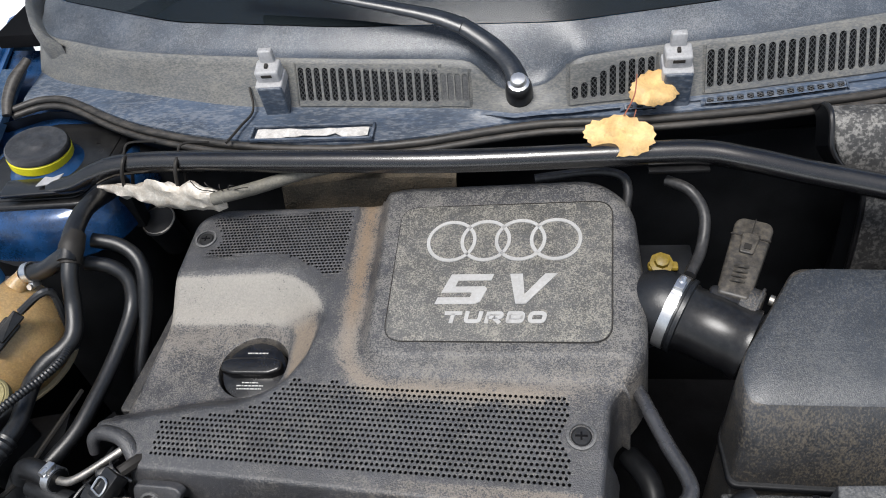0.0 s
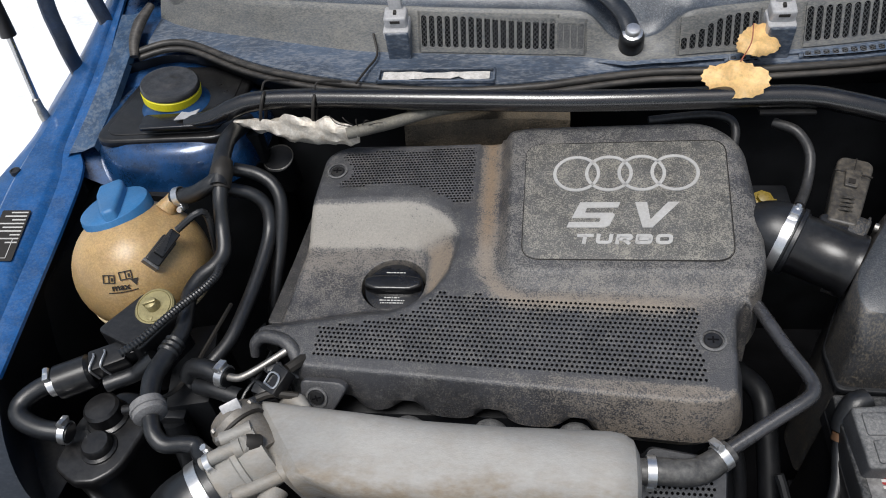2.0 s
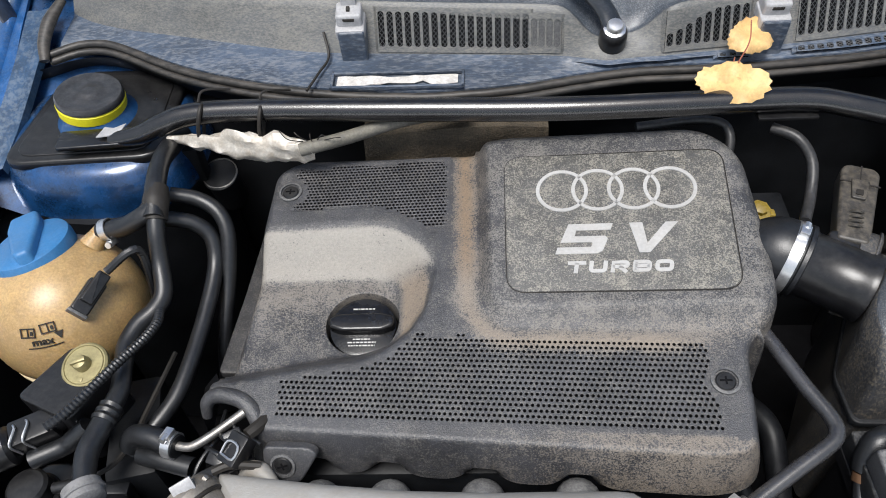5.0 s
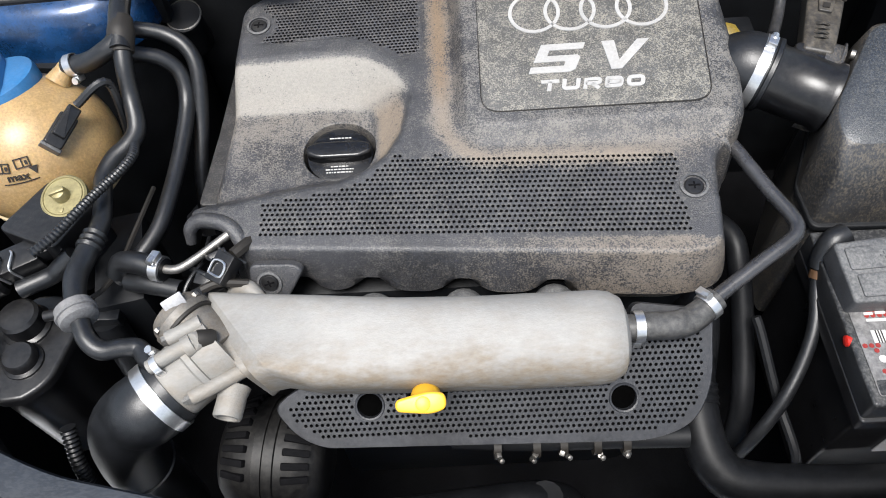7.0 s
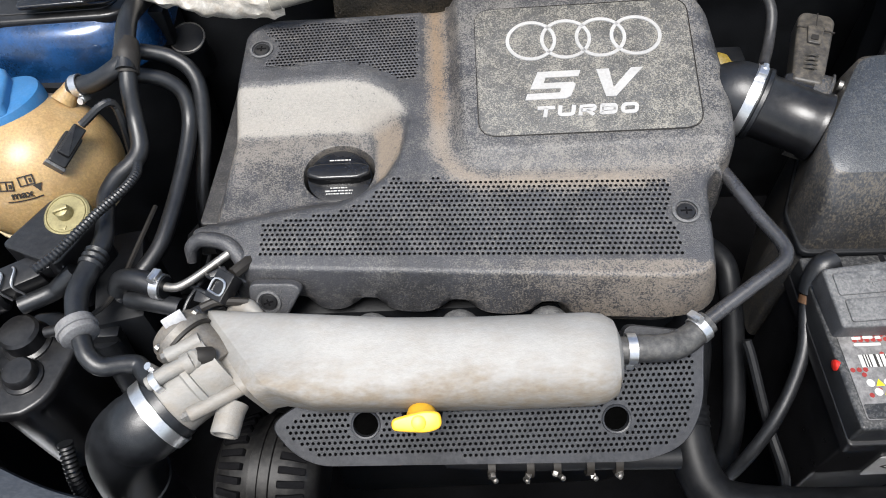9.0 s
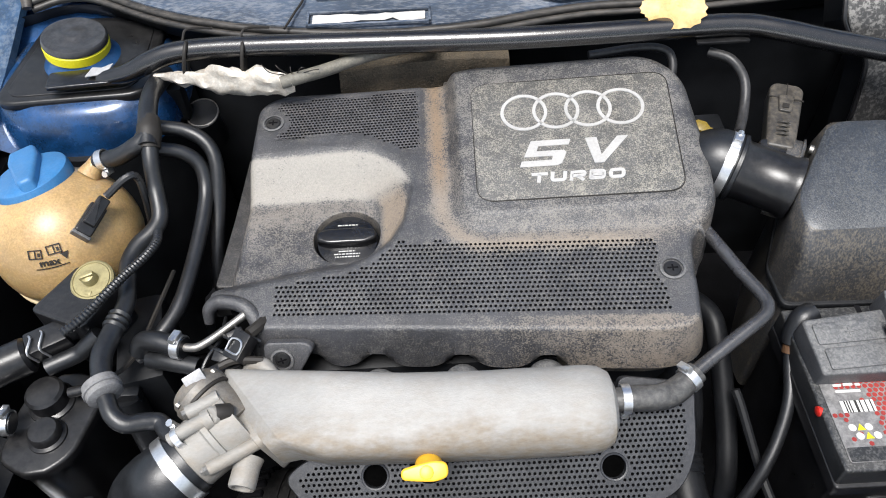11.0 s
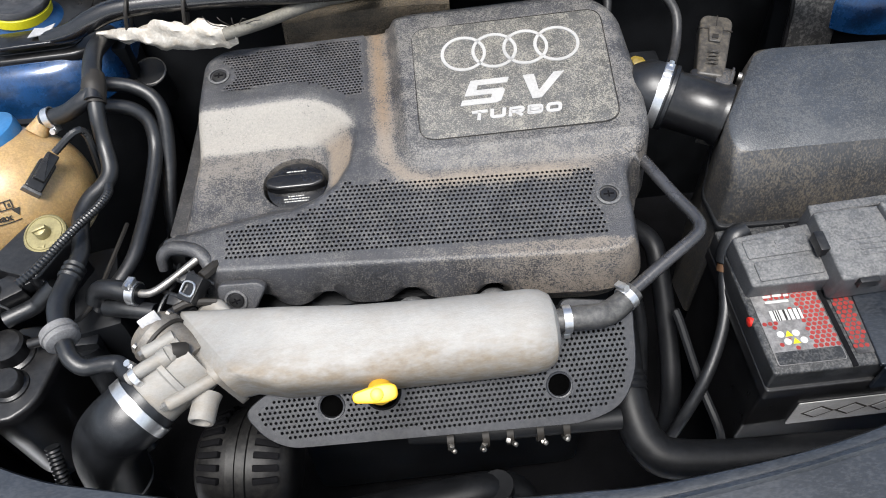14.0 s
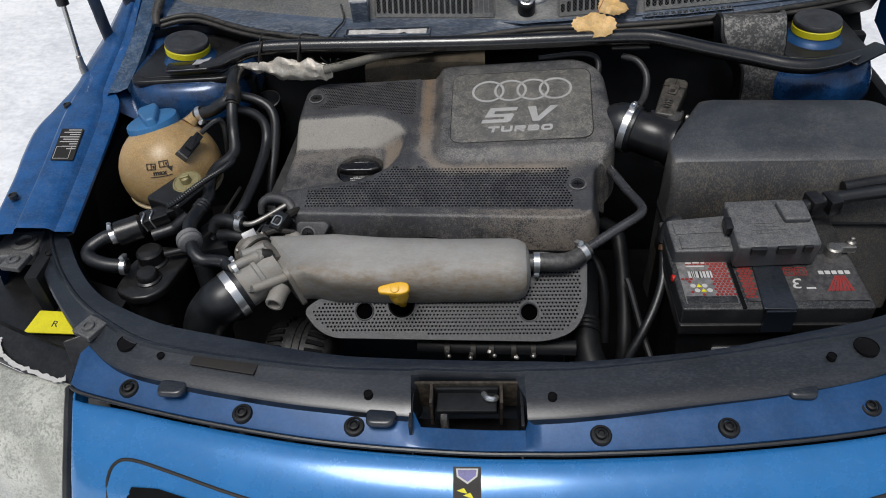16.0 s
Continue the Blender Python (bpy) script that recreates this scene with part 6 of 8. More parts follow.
# ribs cast on the left
for p, q, r in (((-0.345, 0.1365, 0.806), (-0.298, 0.162, 0.807), 0.0066),):
    bm = bmesh.new()
    sweep(bm, [p, tuple((a + b) / 2 for a, b in zip(p, q)), q], r, n=10, steps=3)
    rib = part("cast_rib", bm, ALU, intake)
    if r > 0.006:
        bm = bmesh.new()
        lathe(bm, along(p, V(*p) - V(*q)), [(0.0048, -0.001), (0.0048, 0.004), (0.0032, 0.0044), (0.003, 0.007)], n=6)
        part("rib_screw", bm, DULLSTEEL, rib)
bm = bmesh.new()
m = along((-0.314, 0.152, 0.790), (-0.16, -0.95, -0.10))
lathe(bm, m, [(0.014, 0), (0.0125, 0.008), (0.0125, 0.026), (0.0115, 0.028), (0.0088, 0.028), (0.0085, 0.008)], n=24, cap1=False)
part("open_stub", bm, ALU, intake)
bm = bmesh.new()
lathe(bm, m, [(0.0086, 0.012), (0.004, 0.012)], n=20)
part("stub_bore", bm, VOID, intake)

throttle = thing("throttle_body", (-0.35, 0.175, 0.76), "cast alloy throttle body with a round actuator", "throttle body")
m = along((-0.328, 0.187, 0.799), AX)
bm = bmesh.new()
lathe(bm, m, [(0.034, -0.004), (0.0345, 0.014), (0.0325, 0.018), (0.0310, 0.04), (0.0310, 0.055), (0.0310, 0.062)], n=36)
part("barrel", bm, ALU, throttle)
bm = bmesh.new()
m2 = along((-0.3585, 0.2065, 0.811), (-0.72, 0.62, 0.22)) @ Matrix.Diagonal((0.86, 0.86, 1, 1))
lathe(bm, m2, [(0.0255, -0.042), (0.0275, -0.022), (0.0285, -0.004), (0.0315, -0.003), (0.0325, 0.001), (0.0325, 0.004), (0.0305, 0.006), (0.0300, 0.010), (0.026, 0.015), (0.012, 0.017)], n=36)
act = part("actuator", bm, ACTUATOR, throttle, "round dusty actuator cover")
bm = bmesh.new()
box(bm, basis((-0.3605, 0.2105, 0.8385), (0.82, 0.5, 0.12), (-0.3, 0.6, 0.6)), (0.019, 0.012, 0.004), 0.0012)
part("plate", bm, SILVERLABEL, act, "bright label plate")
for a in (0.6, 2.4, 4.2):
    bm = bmesh.new()
    lathe(bm, m2 @ pose(0.0315 * math.cos(a), 0.0315 * math.sin(a), 0.003), [(0.004, 0), (0.004, 0.004), (0.002, 0.0045)], n=8)
    part("screw", bm, DULLSTEEL, act)
bm = bmesh.new()
sweep(bm, [(-0.378, 0.158, 0.823), (-0.360, 0.167, 0.828), (-0.338, 0.178, 0.829)], 0.0065, n=12)
lathe(bm, along((-0.345, 0.174, 0.828), (0.8, 0.45, 0.1)), [(0.0095, -0.004), (0.0095, 0.004)], n=14)
part("hose_barb", bm, ALU, throttle)
bm = bmesh.new()
lathe(bm, m2, [(0.0285, -0.0065), (0.0318, -0.006), (0.0318, -0.0035), (0.0285, -0.003)], n=32, cap0=False, cap1=False)
part("gasket", bm, PRINT, throttle, "black gasket ring")
bm = bmesh.new()
box(bm, pose(-0.345, 0.236, 0.806, 0, 0, 30), (0.034, 0.016, 0.016), 0.003)
box(bm, pose(-0.322, 0.248, 0.806, 0, 0, 30), (0.014, 0.012, 0.012), 0.002)
part("connector", bm, BLACK, throttle, "black electrical connector")
for p, q in (((-0.3655, 0.182, 0.826), (-0.338, 0.196, 0.828)), ((-0.372, 0.168, 0.795), (-0.345, 0.180, 0.806))):
    bm = bmesh.new()
    sweep(bm, [p, q], 0.0075, n=10, steps=2)
    part("cast_boss", bm, ALU, throttle)
    bm = bmesh.new()
    lathe(bm, along(p, V(*p) - V(*q)), [(0.0052, 0.0), (0.0052, 0.004), (0.0035, 0.0048), (0.003, 0.003)], n=6)
    part("boss_screw", bm, DULLSTEEL, throttle)
bm = bmesh.new()
lathe(bm, along((-0.338, 0.178, 0.832), (0.75, 0.2, -0.35)), [(0.0075, 0), (0.008, 0.002), (0.008, 0.013), (0.006, 0.0155)], n=14)
part("blanking_cap", bm, PRINT, throttle, "black rubber cap")
bm = bmesh.new()
lathe(bm, along((-0.340, 0.176, 0.831), (-0.45, -0.55, 0.7)), [(0.0085, -0.010), (0.0088, 0.001), (0.0075, 0.003), (0.003, 0.0034)], n=18)
part("plug_head", bm, ALU, throttle)
bm = bmesh.new()
lathe(bm, m, [(0.0320, 0.020), (0.0345, 0.021), (0.0345, 0.026), (0.0320, 0.028)], n=36, cap0=False, cap1=False)
part("raised_bead", bm, ALU, throttle)


elbow = thing("intake_elbow", (-0.43, 0.11, 0.55), "large black rubber elbow hose clamped to the throttle", "intake hose")
bm = bmesh.new()
c0 = V(-0.328, 0.187, 0.799) + AX * 0.052
sweep(bm, [c0, c0 + AX * 0.014, c0 + AX * 0.028, (-0.4035, 0.1385, 0.772), (-0.4205, 0.1365, 0.748), (-0.432, 0.1335, 0.710), (-0.440, 0.130, 0.650), (-0.445, 0.128, 0.52)],
      [0.0325, 0.0335, 0.0335, 0.0325, 0.0335, 0.0335, 0.0325, 0.0325], n=32)
part("hose", bm, RUBBER, elbow)
hose_clamp(elbow, c0 + AX * 0.013, AX, 0.0336, 0.011, turn=200)
for h in (0.668,):
    bm = bmesh.new()
    lathe(bm, (-0.4375, 0.1312, h), [(0.0325, -0.003), (0.0342, -0.002), (0.0342, 0.002), (0.0325, 0.003)], n=32, cap0=False, cap1=False)
    part("moulded_ridge", bm, RUBBER, elbow)
bm = bmesh.new()
lathe(bm, (-0.402, 0.075, 0.60), [(0.014, -0.04), (0.014, 0.0), (0.011, 0.003), (0.006, 0.003), (0.005, -0.001)], n=18)
solo("drain_plug", bm, BLACK, (-0.402, 0.075, 0.56), "small round black plastic plug", "plug")

# ---- perforated lower heat plate ----
plate = thing("lower_cover_plate", (-0.09, 0.14, 0.72), "perforated black plastic plate under the intake pipe", "cover plate")
PM = basis((0.0, 0.14, 0.752), (1, -0.004, 0.0), (0.004, 1, 0.75))
OUT2 = rounded([(-0.288, 0.004), (-0.268, -0.022), (-0.245, -0.034), (0.050, -0.040), (0.088, -0.026), (0.104, 0.008), (0.106, 0.075), (0.035, 0.085), (0.030, 0.040), (-0.20, 0.03), (-0.262, 0.024)],
               [0.012, 0.02, 0.02, 0.03, 0.02, 0.03, 0.012, 0.01, 0.02, 0.02, 0.02], 6)
PLAN2 = np.array([tuple(p) for p in OUT2])
CUTS = ((-0.2015, 0.003, 0.0115), (0.0255, 0.0, 0.0115), (-0.150, 0.012, 0.0165))


def in_plan(p, poly):
    a, b = poly, np.roll(poly, -1, axis=0)
    d = b[:, 1] - a[:, 1]
    c = ((a[:, 1] > p[1]) != (b[:, 1] > p[1])) & (p[0] < (b[:, 0] - a[:, 0]) * (p[1] - a[:, 1]) / np.where(np.abs(d) < 1e-12, 1e-12, d) + a[:, 0])
    return bool(c.sum() % 2)


def near_on(p, poly):
    a, b = poly, np.roll(poly, -1, axis=0)
    ab = b - a
    t = np.clip(((p - a) * ab).sum(1) / np.maximum((ab ** 2).sum(1), 1e-12), 0, 1)
    q = a + ab * t[:, None]
    k = int(((q - p) ** 2).sum(1).argmin())
    return q[k], float(np.linalg.norm(q[k] - p))


P2U, P2V = 0.0025, 0.0026
pv, pid, pin, pf, plate_dark = [], {}, [], [], set()


def plate_vertex(i, j):
    if (i, j) not in pid:
        p = np.array((i * P2U, j * P2V))
        ins = in_plan(p, PLAN2)
        if not ins:
            p = near_on(p, PLAN2)[0]
        for cx, cy, r in CUTS:
            d = math.hypot(p[0] - cx, p[1] - cy)
            if d < r:
                ins = False
                p = np.array((cx, cy)) + (p - np.array((cx, cy))) / max(d, 1e-9) * r
        pid[(i, j)] = len(pv)
        pv.append((float(p[0]), float(p[1]), 0.0))
        pin.append(ins)
    return pid[(i, j)]


for cj in range(-10, 19):
    for ci in range(-61, 24):
        i, j = 2 * ci + cj % 2, 2 * cj
        ids = [[plate_vertex(i + a, j + b) for a in range(3)] for b in range(3)]
        if not any(pin[v] for row in ids for v in row):
            continue
        loop = [ids[0][0], ids[0][1], ids[0][2], ids[1][2], ids[2][2], ids[2][1], ids[2][0], ids[1][0]]
        cx, cy = (i + 1) * P2U, (j + 1) * P2V
        ok = all(pin[v] for v in loop) and near_on(np.array((cx, cy)), PLAN2)[1] > 0.008 and all(math.hypot(cx - a, cy - b) > r + 0.004 for a, b, r in CUTS)
        if ok:
            top, low = [], []
            for k in range(8):
                a = math.pi * (1.25 + 0.25 * k)
                top.append(len(pv)); pv.append((cx + 0.0016 * math.cos(a), cy + 0.0016 * math.sin(a), 0.0)); pin.append(True)
                low.append(len(pv)); pv.append((cx + 0.0016 * math.cos(a), cy + 0.0016 * math.sin(a), -0.004)); pin.append(True)
            for k in range(8):
                n2 = (k + 1) % 8
                pf.append([loop[k], loop[n2], top[n2], top[k]])
                plate_dark.add(len(pf))
                pf.append([top[k], top[n2], low[n2], low[k]])
        else:
            for b in range(2):
                for a in range(2):
                    f = [ids[b][a], ids[b][a + 1], ids[b + 1][a + 1], ids[b + 1][a]]
                    ar = sum(pv[f[k]][0] * pv[f[(k + 1) % 4]][1] - pv[f[k]][1] * pv[f[(k + 1) % 4]][0] for k in range(4))
                    if abs(ar) > 2e-8:
                        pf.append(f)
me = bpy.data.meshes.new("perforated_sheet")
me.from_pydata([tuple(PM @ Vector(c) - BASE[plate]) for c in pv], [], pf)
sheet_ob = finish("perforated_sheet", me, surface("grey black perforated plastic", (0.022, 0.024, 0.029), 0.38, dust=0.12, dust_col=(0.24, 0.235, 0.23), bump=0.4, bump_scale=1300), 40)
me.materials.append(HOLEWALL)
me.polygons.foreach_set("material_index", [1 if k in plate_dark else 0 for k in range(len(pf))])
me.validate()
sheet_ob.parent = plate
BASE[sheet_ob] = BASE[plate]
PMAT = sheet_ob.data.materials[0]
bm = bmesh.new()
pts = [(p[0], p[1]) for p in OUT2]
loopo = [[PM @ V(x, y, 0.0) for x, y in pts], [PM @ V(x, y, 0.0) + (PM.to_3x3() @ V(0, 0, -0.002)) + (PM.to_3x3() @ (V(x + 0.09, y - 0.01, 0).normalized() * 0.0015)) for x, y in pts], [PM @ V(x, y, -0.012) for x, y in pts]]
rings(bm, loopo, False, False)
part("edge_flange", bm, PMAT, plate)
# added near-black sheet, the shade seen through the plate's holes
bm = bmesh.new()
slab(bm, PM, [(x * 0.96 - 0.004, y * 0.94) for x, y in pts], -0.016, -0.010)
part("backing", bm, VOID, plate)
for cx, cy, r in CUTS:
    bm = bmesh.new()
    lathe(bm, PM @ pose(cx, cy, 0), [(r + 0.0022, 0.0), (r + 0.0015, 0.0015), (r, 0.001), (r, -0.009)], n=24, cap0=False, cap1=False)
    part("hole_collar", bm, PMAT if r < 0.015 else VOID, plate)
    # black disc stands in for the shade down the hole
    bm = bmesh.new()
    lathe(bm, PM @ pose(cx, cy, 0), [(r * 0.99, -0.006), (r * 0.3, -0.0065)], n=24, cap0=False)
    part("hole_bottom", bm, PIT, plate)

# dipstick
dip = thing("dipstick_handle", (-0.152, 0.145, 0.745), "bright yellow plastic dipstick handle", "dipstick")
dax = V(0.0, -0.52, 0.85).normalized()
db = V(-0.149, 0.156, 0.757)
bm = bmesh.new()
lathe(bm, along(db, dax), [(0.0065, -0.012), (0.007, 0.030), (0.0115, 0.034), (0.0125, 0.040), (0.0125, 0.052), (0.0115, 0.058), (0.0085, 0.064), (0.006, 0.072), (0.006, 0.080)], n=24)
part("plug", bm, YELLOW, dip)
bm = bmesh.new()
m = basis(db + dax * 0.080 + V(-0.002, 0, 0), (1.0, 0.06, 0.03), (0.0, 0.90, 0.42))
slab(bm, m, rounded([(-0.021, -0.0045), (-0.004, -0.0075), (0.008, -0.0090), (0.0195, -0.006), (0.0195, 0.006), (0.008, 0.0090), (-0.004, 0.0075), (-0.021, 0.0045)], 0.005), -0.0035, 0.0035, 0.002)
part("finger_tab", bm, YELLOW, dip)
bm = bmesh.new()
lathe(bm, along(db + dax * 0.0835 + V(-0.001, 0, 0), m.to_3x3() @ V(0, 0, 1)), [(0.0062, -0.001), (0.0058, 0.0016), (0.0045, 0.002)], n=18)
part("raised_dot", bm, YELLOW, dip)

# ---- alternator ----
alt = thing("alternator", (-0.305, 0.115, 0.66), "dirty finned alternator with chalk marks", "alternator")
m = along((-0.300, 0.130, 0.668), (0.985, -0.12, 0.0))
bm = bmesh.new()
lathe(bm, m, [(0.026, -0.051), (0.040, -0.048), (0.049, -0.040), (0.0545, -0.027), (0.0570, -0.010), (0.0570, 0.010), (0.0545, 0.027), (0.049, 0.040), (0.040, 0.048), (0.026, 0.051)], n=40)
# dusty casting, its base darkened for the shade under the plate
part("casing", bm, surface("dirty alternator casting, bay shade in its colour", (0.007, 0.007, 0.008), 0.48, metal=0.2, dust=0.12, dust_col=(0.2, 0.19, 0.17), spec=0.4), alt)
for s in (-1, 1):
    for k in range(14):
        a = radians(-40 + k * 13)
        bm = bmesh.new()
        rad = V(0, math.cos(a), 0)
        mm = m @ pose(0.0525 * math.cos(a), 0.0525 * math.sin(a), s * 0.0285, 0, 0, math.degrees(a)) @ pose(0, 0, 0, 0, -22 * s, 0)
        box(bm, mm, (0.008, 0.0065, 0.025), 0.0012)
        part("vent_slot", bm, VOID, alt)
bm = bmesh.new()
lathe(bm, m, [(0.0565, -0.011), (0.0595, -0.010), (0.0595, -0.0016), (0.0575, -0.0010), (0.0575, 0.0010), (0.0595, 0.0016), (0.0595, 0.009), (0.0565, 0.010)], n=40, cap0=False, cap1=False)
part("clamp_band", bm, alt.children[0].data.materials[0], alt)
b = lettering("161", basis((-0.316, 0.066, 0.684), (1, -0.08, 0.05), (0.0, 0.5, 0.86)), 0.017, 0.9, 0.25, 0.0004)
bmesh.ops.translate(b, verts=b.verts, vec=(0, 0.005, 0.006))
part("chalk_marks", b, WHITE, alt, "hand-written chalk figures", smooth=0)

# small clamps and pipes below the plate
rail = thing("coolant_pipe", (-0.03, 0.118, 0.68), "dark coolant pipe with small bright clamps", "pipe")
bm = bmesh.new()
sweep(bm, [(-0.13, 0.13, 0.698), (-0.06, 0.124, 0.699), (0.02, 0.122, 0.700), (0.09, 0.12, 0.70)], 0.011, n=12)
part("pipe", bm, DARK, rail)
for x in (-0.088, -0.052, -0.027, 0.004, 0.031):
    bm = bmesh.new()
    lathe(bm, along((x, 0.1185, 0.7005), (1, 0, 0)), [(0.0112, -0.0035), (0.0124, -0.0035), (0.0124, 0.0035), (0.0112, 0.0035)], n=18, cap0=False, cap1=False)
    band = part("clip", bm, PRINT, rail, "small dark spring clip")
    bm = bmesh.new()
    box(bm, pose(x + 0.003 * math.sin(x * 500), 0.1065, 0.703 - 0.006 * math.sin(x * 300), 30 * math.sin(x * 170), 0, 900 * x), (0.005, 0.005, 0.006), 0.001)
    lathe(bm, along((x + 0.004 * math.sin(x * 400), 0.1045, 0.700 + 0.004 * math.sin(x * 900)), (0.3, -0.6, 0.6)), [(0.0026, -0.003), (0.0026, 0.003), (0.001, 0.004)], n=8)
    part("ear", bm, DULLSTEEL, band, "bright clip ear")
bm = bmesh.new()
sweep(bm, [(-0.34, 0.055, 0.60), (-0.22, 0.068, 0.625), (-0.10, 0.075, 0.642), (-0.050, 0.080, 0.640), (-0.02, 0.086, 0.60), (-0.01, 0.09, 0.52)], [0.024, 0.024, 0.024, 0.022, 0.022, 0.022], n=18)
sweep(bm, [(-0.044, 0.080, 0.66), (-0.038, 0.076, 0.60), (-0.036, 0.072, 0.5)], 0.017, n=14)
solo("lower_radiator_hose", bm, DEEPRUBBER, (-0.2, 0.065, 0.5), "thick black radiator hose low in the bay", "radiator hose")
big = thing("radiator_hose", (0.2, 0.06, 0.64), "thick black radiator hose bending towards the battery tray", "radiator hose")
bm = bmesh.new()
sweep(bm, [(0.118, 0.27, 0.71), (0.111, 0.20, 0.702), (0.107, 0.155, 0.692), (0.110, 0.122, 0.680), (0.119, 0.100, 0.671), (0.140, 0.085, 0.665), (0.205, 0.078, 0.660), (0.30, 0.075, 0.660), (0.42, 0.070, 0.655)], [0.018, 0.020, 0.0205, 0.021, 0.0215, 0.0215, 0.0215, 0.021, 0.021], n=22)
part("hose", bm, DEEPRUBBER, big)
bm = bmesh.new()
ribbed(bm, [(0.109, 0.172, 0.697), (0.107, 0.150, 0.691)], 0.0212, 0.006, 0.03, 18)
part("bellows", bm, DEEPRUBBER, big)

deep = thing("coolant_tube", (0.155, 0.20, 0.66), "dark coolant tubes dropping between engine and battery", "tube")
for pts, r in (([(0.150, 0.345, 0.735), (0.166, 0.315, 0.742), (0.1706, 0.286, 0.730), (0.1728, 0.218, 0.680), (0.1688, 0.167, 0.640), (0.164, 0.140, 0.590)], 0.0115), ([(0.120, 0.30, 0.72), (0.138, 0.27, 0.71), (0.146, 0.24, 0.68), (0.146, 0.20, 0.62)], 0.008)):
    bm = bmesh.new()
    sweep(bm, pts, r, n=14)
    part("tube", bm, DEEPRUBBER, deep)
bm = bmesh.new()
sweep(bm, [(0.172, 0.225, 0.73), (0.1767, 0.211, 0.72), (0.1912, 0.158, 0.68), (0.2051, 0.110, 0.65), (0.21, 0.10, 0.60)], 0.0048, n=8)
part("bracket_rod", bm, DARK, deep)

# vent pipe with its rubber joint
vent = thing("breather_pipe", (0.12, 0.25, 0.80), "black metal breather pipe with a clamped rubber joint", "pipe")
bm = bmesh.new()
sweep(bm, [(0.135, 0.400, 0.822), (0.150, 0.365, 0.832), (0.172, 0.305, 0.832), (0.186, 0.272, 0.831), (0.1865, 0.258, 0.830), (0.178, 0.248, 0.828), (0.150, 0.231, 0.821), (0.100, 0.200, 0.808)], 0.0068, n=14)
part("tube", bm, PIPE, vent)
bm = bmesh.new()
sweep(bm, [(0.024, 0.181, 0.806), (0.045, 0.182, 0.806), (0.070, 0.183, 0.804), (0.088, 0.190, 0.804), (0.108, 0.204, 0.810)], [0.0115, 0.0125, 0.0125, 0.0125, 0.011], n=16)
part("rubber_joint", bm, GREYHOSE, vent)
hose_clamp(vent, (0.036, 0.1818, 0.806), (1, 0, 0), 0.0128, 0.008, turn=-110)
hose_clamp(vent, (0.100, 0.1985, 0.8075), (0.8, 0.55, 0.2), 0.0118, 0.008, turn=60)

# ---- airbox ----
air = thing("airbox", (0.42, 0.39, 0.72), "large black plastic airbox lid stained with brown dust", "airbox")
def airbox_ring(inset, lift, drop=0.0):
    pts = [(0.237 + inset, 0.312 + inset), (0.58 - inset, 0.300 + inset), (0.60 - inset, 0.44 - inset), (0.575 - inset, 0.462 - inset), (0.305 + inset * 0.6, 0.468 - inset), (0.240 + inset, 0.350)]
    return pts, lift


bm = bmesh.new()
loops = []
base_pts = [(0.233, 0.298), (0.60, 0.284), (0.625, 0.44), (0.60, 0.482), (0.300, 0.486), (0.230, 0.345)]
mid_pts = [(0.236, 0.305), (0.585, 0.302), (0.610, 0.44), (0.585, 0.472), (0.303, 0.476), (0.232, 0.352)]
top_pts = [(0.234, 0.319), (0.570, 0.322), (0.585, 0.43), (0.560, 0.456), (0.300, 0.460), (0.236, 0.360)]


def ztop(x, y):
    return 0.870 + 0.13 * (y - 0.318) - 0.02 * (x - 0.24)


def lp(pts, r, zf):
    return [V(p.x, p.y, zf(p.x, p.y)) for p in rounded(pts, r, 6)]


def shrink(pts, d):
    c = (sum(p[0] for p in pts) / len(pts), sum(p[1] for p in pts) / len(pts))
    return [(p[0] + d * (1 if p[0] < c[0] else -1), p[1] + d * (1 if p[1] < c[1] else -1)) for p in pts]


LID = [lp(base_pts, 0.008, lambda x, y: 0.60), lp(base_pts, 0.008, lambda x, y: 0.775), lp(mid_pts, 0.012, lambda x, y: 0.80 + 0.5 * (ztop(x, y) - 0.80)), lp(top_pts, 0.012, lambda x, y: ztop(x, y) - 0.005),
       lp(shrink(top_pts, 0.0015), 0.022, lambda x, y: ztop(x, y) - 0.0025), lp(shrink(top_pts, 0.005), 0.02, lambda x, y: ztop(x, y)), lp(shrink(top_pts, 0.03), 0.015, lambda x, y: ztop(x, y) + 0.002)]
rings(bm, LID[:5], True, False)
part("lid_side", bm, BOXPLASTIC, air, "sides stained with brown dust", smooth=50)
bm = bmesh.new()
rings(bm, LID[4:], False, True)
part("lid_top", bm, BOXTOP, air, smooth=50)
bm = bmesh.new()
o = rounded([(0.230, 0.294), (0.61, 0.282), (0.635, 0.44), (0.61, 0.49), (0.298, 0.494), (0.228, 0.345)], 0.01)
slab(bm, pose(0, 0, 0.772), o, 0, 0.006, 0.002)
part("rim", bm, DARK, air)
# mounting plate of the duct on the slanted left side
m = basis((0.250, 0.403, 0.842), (0.47, 0.88, 0.05), (0, -0.05, 1))
bm = bmesh.new()
slab(bm, m, rounded([(-0.014, -0.038), (0.046, -0.040), (0.046, 0.030), (0.034, 0.036), (-0.016, 0.026)], 0.006), -0.014, 0.004, 0.002)
part("duct_plate", bm, BOXPLASTIC, air, "dusty duct mounting plate")
bm = bmesh.new()
slab(bm, m, rounded([(-0.012, -0.036), (0.048, -0.042), (0.048, 0.032), (0.036, 0.038), (-0.014, 0.028)], 0.006), 0.000, 0.0025, 0.001)
part("duct_plate_lip", bm, BOXPLASTIC, air)
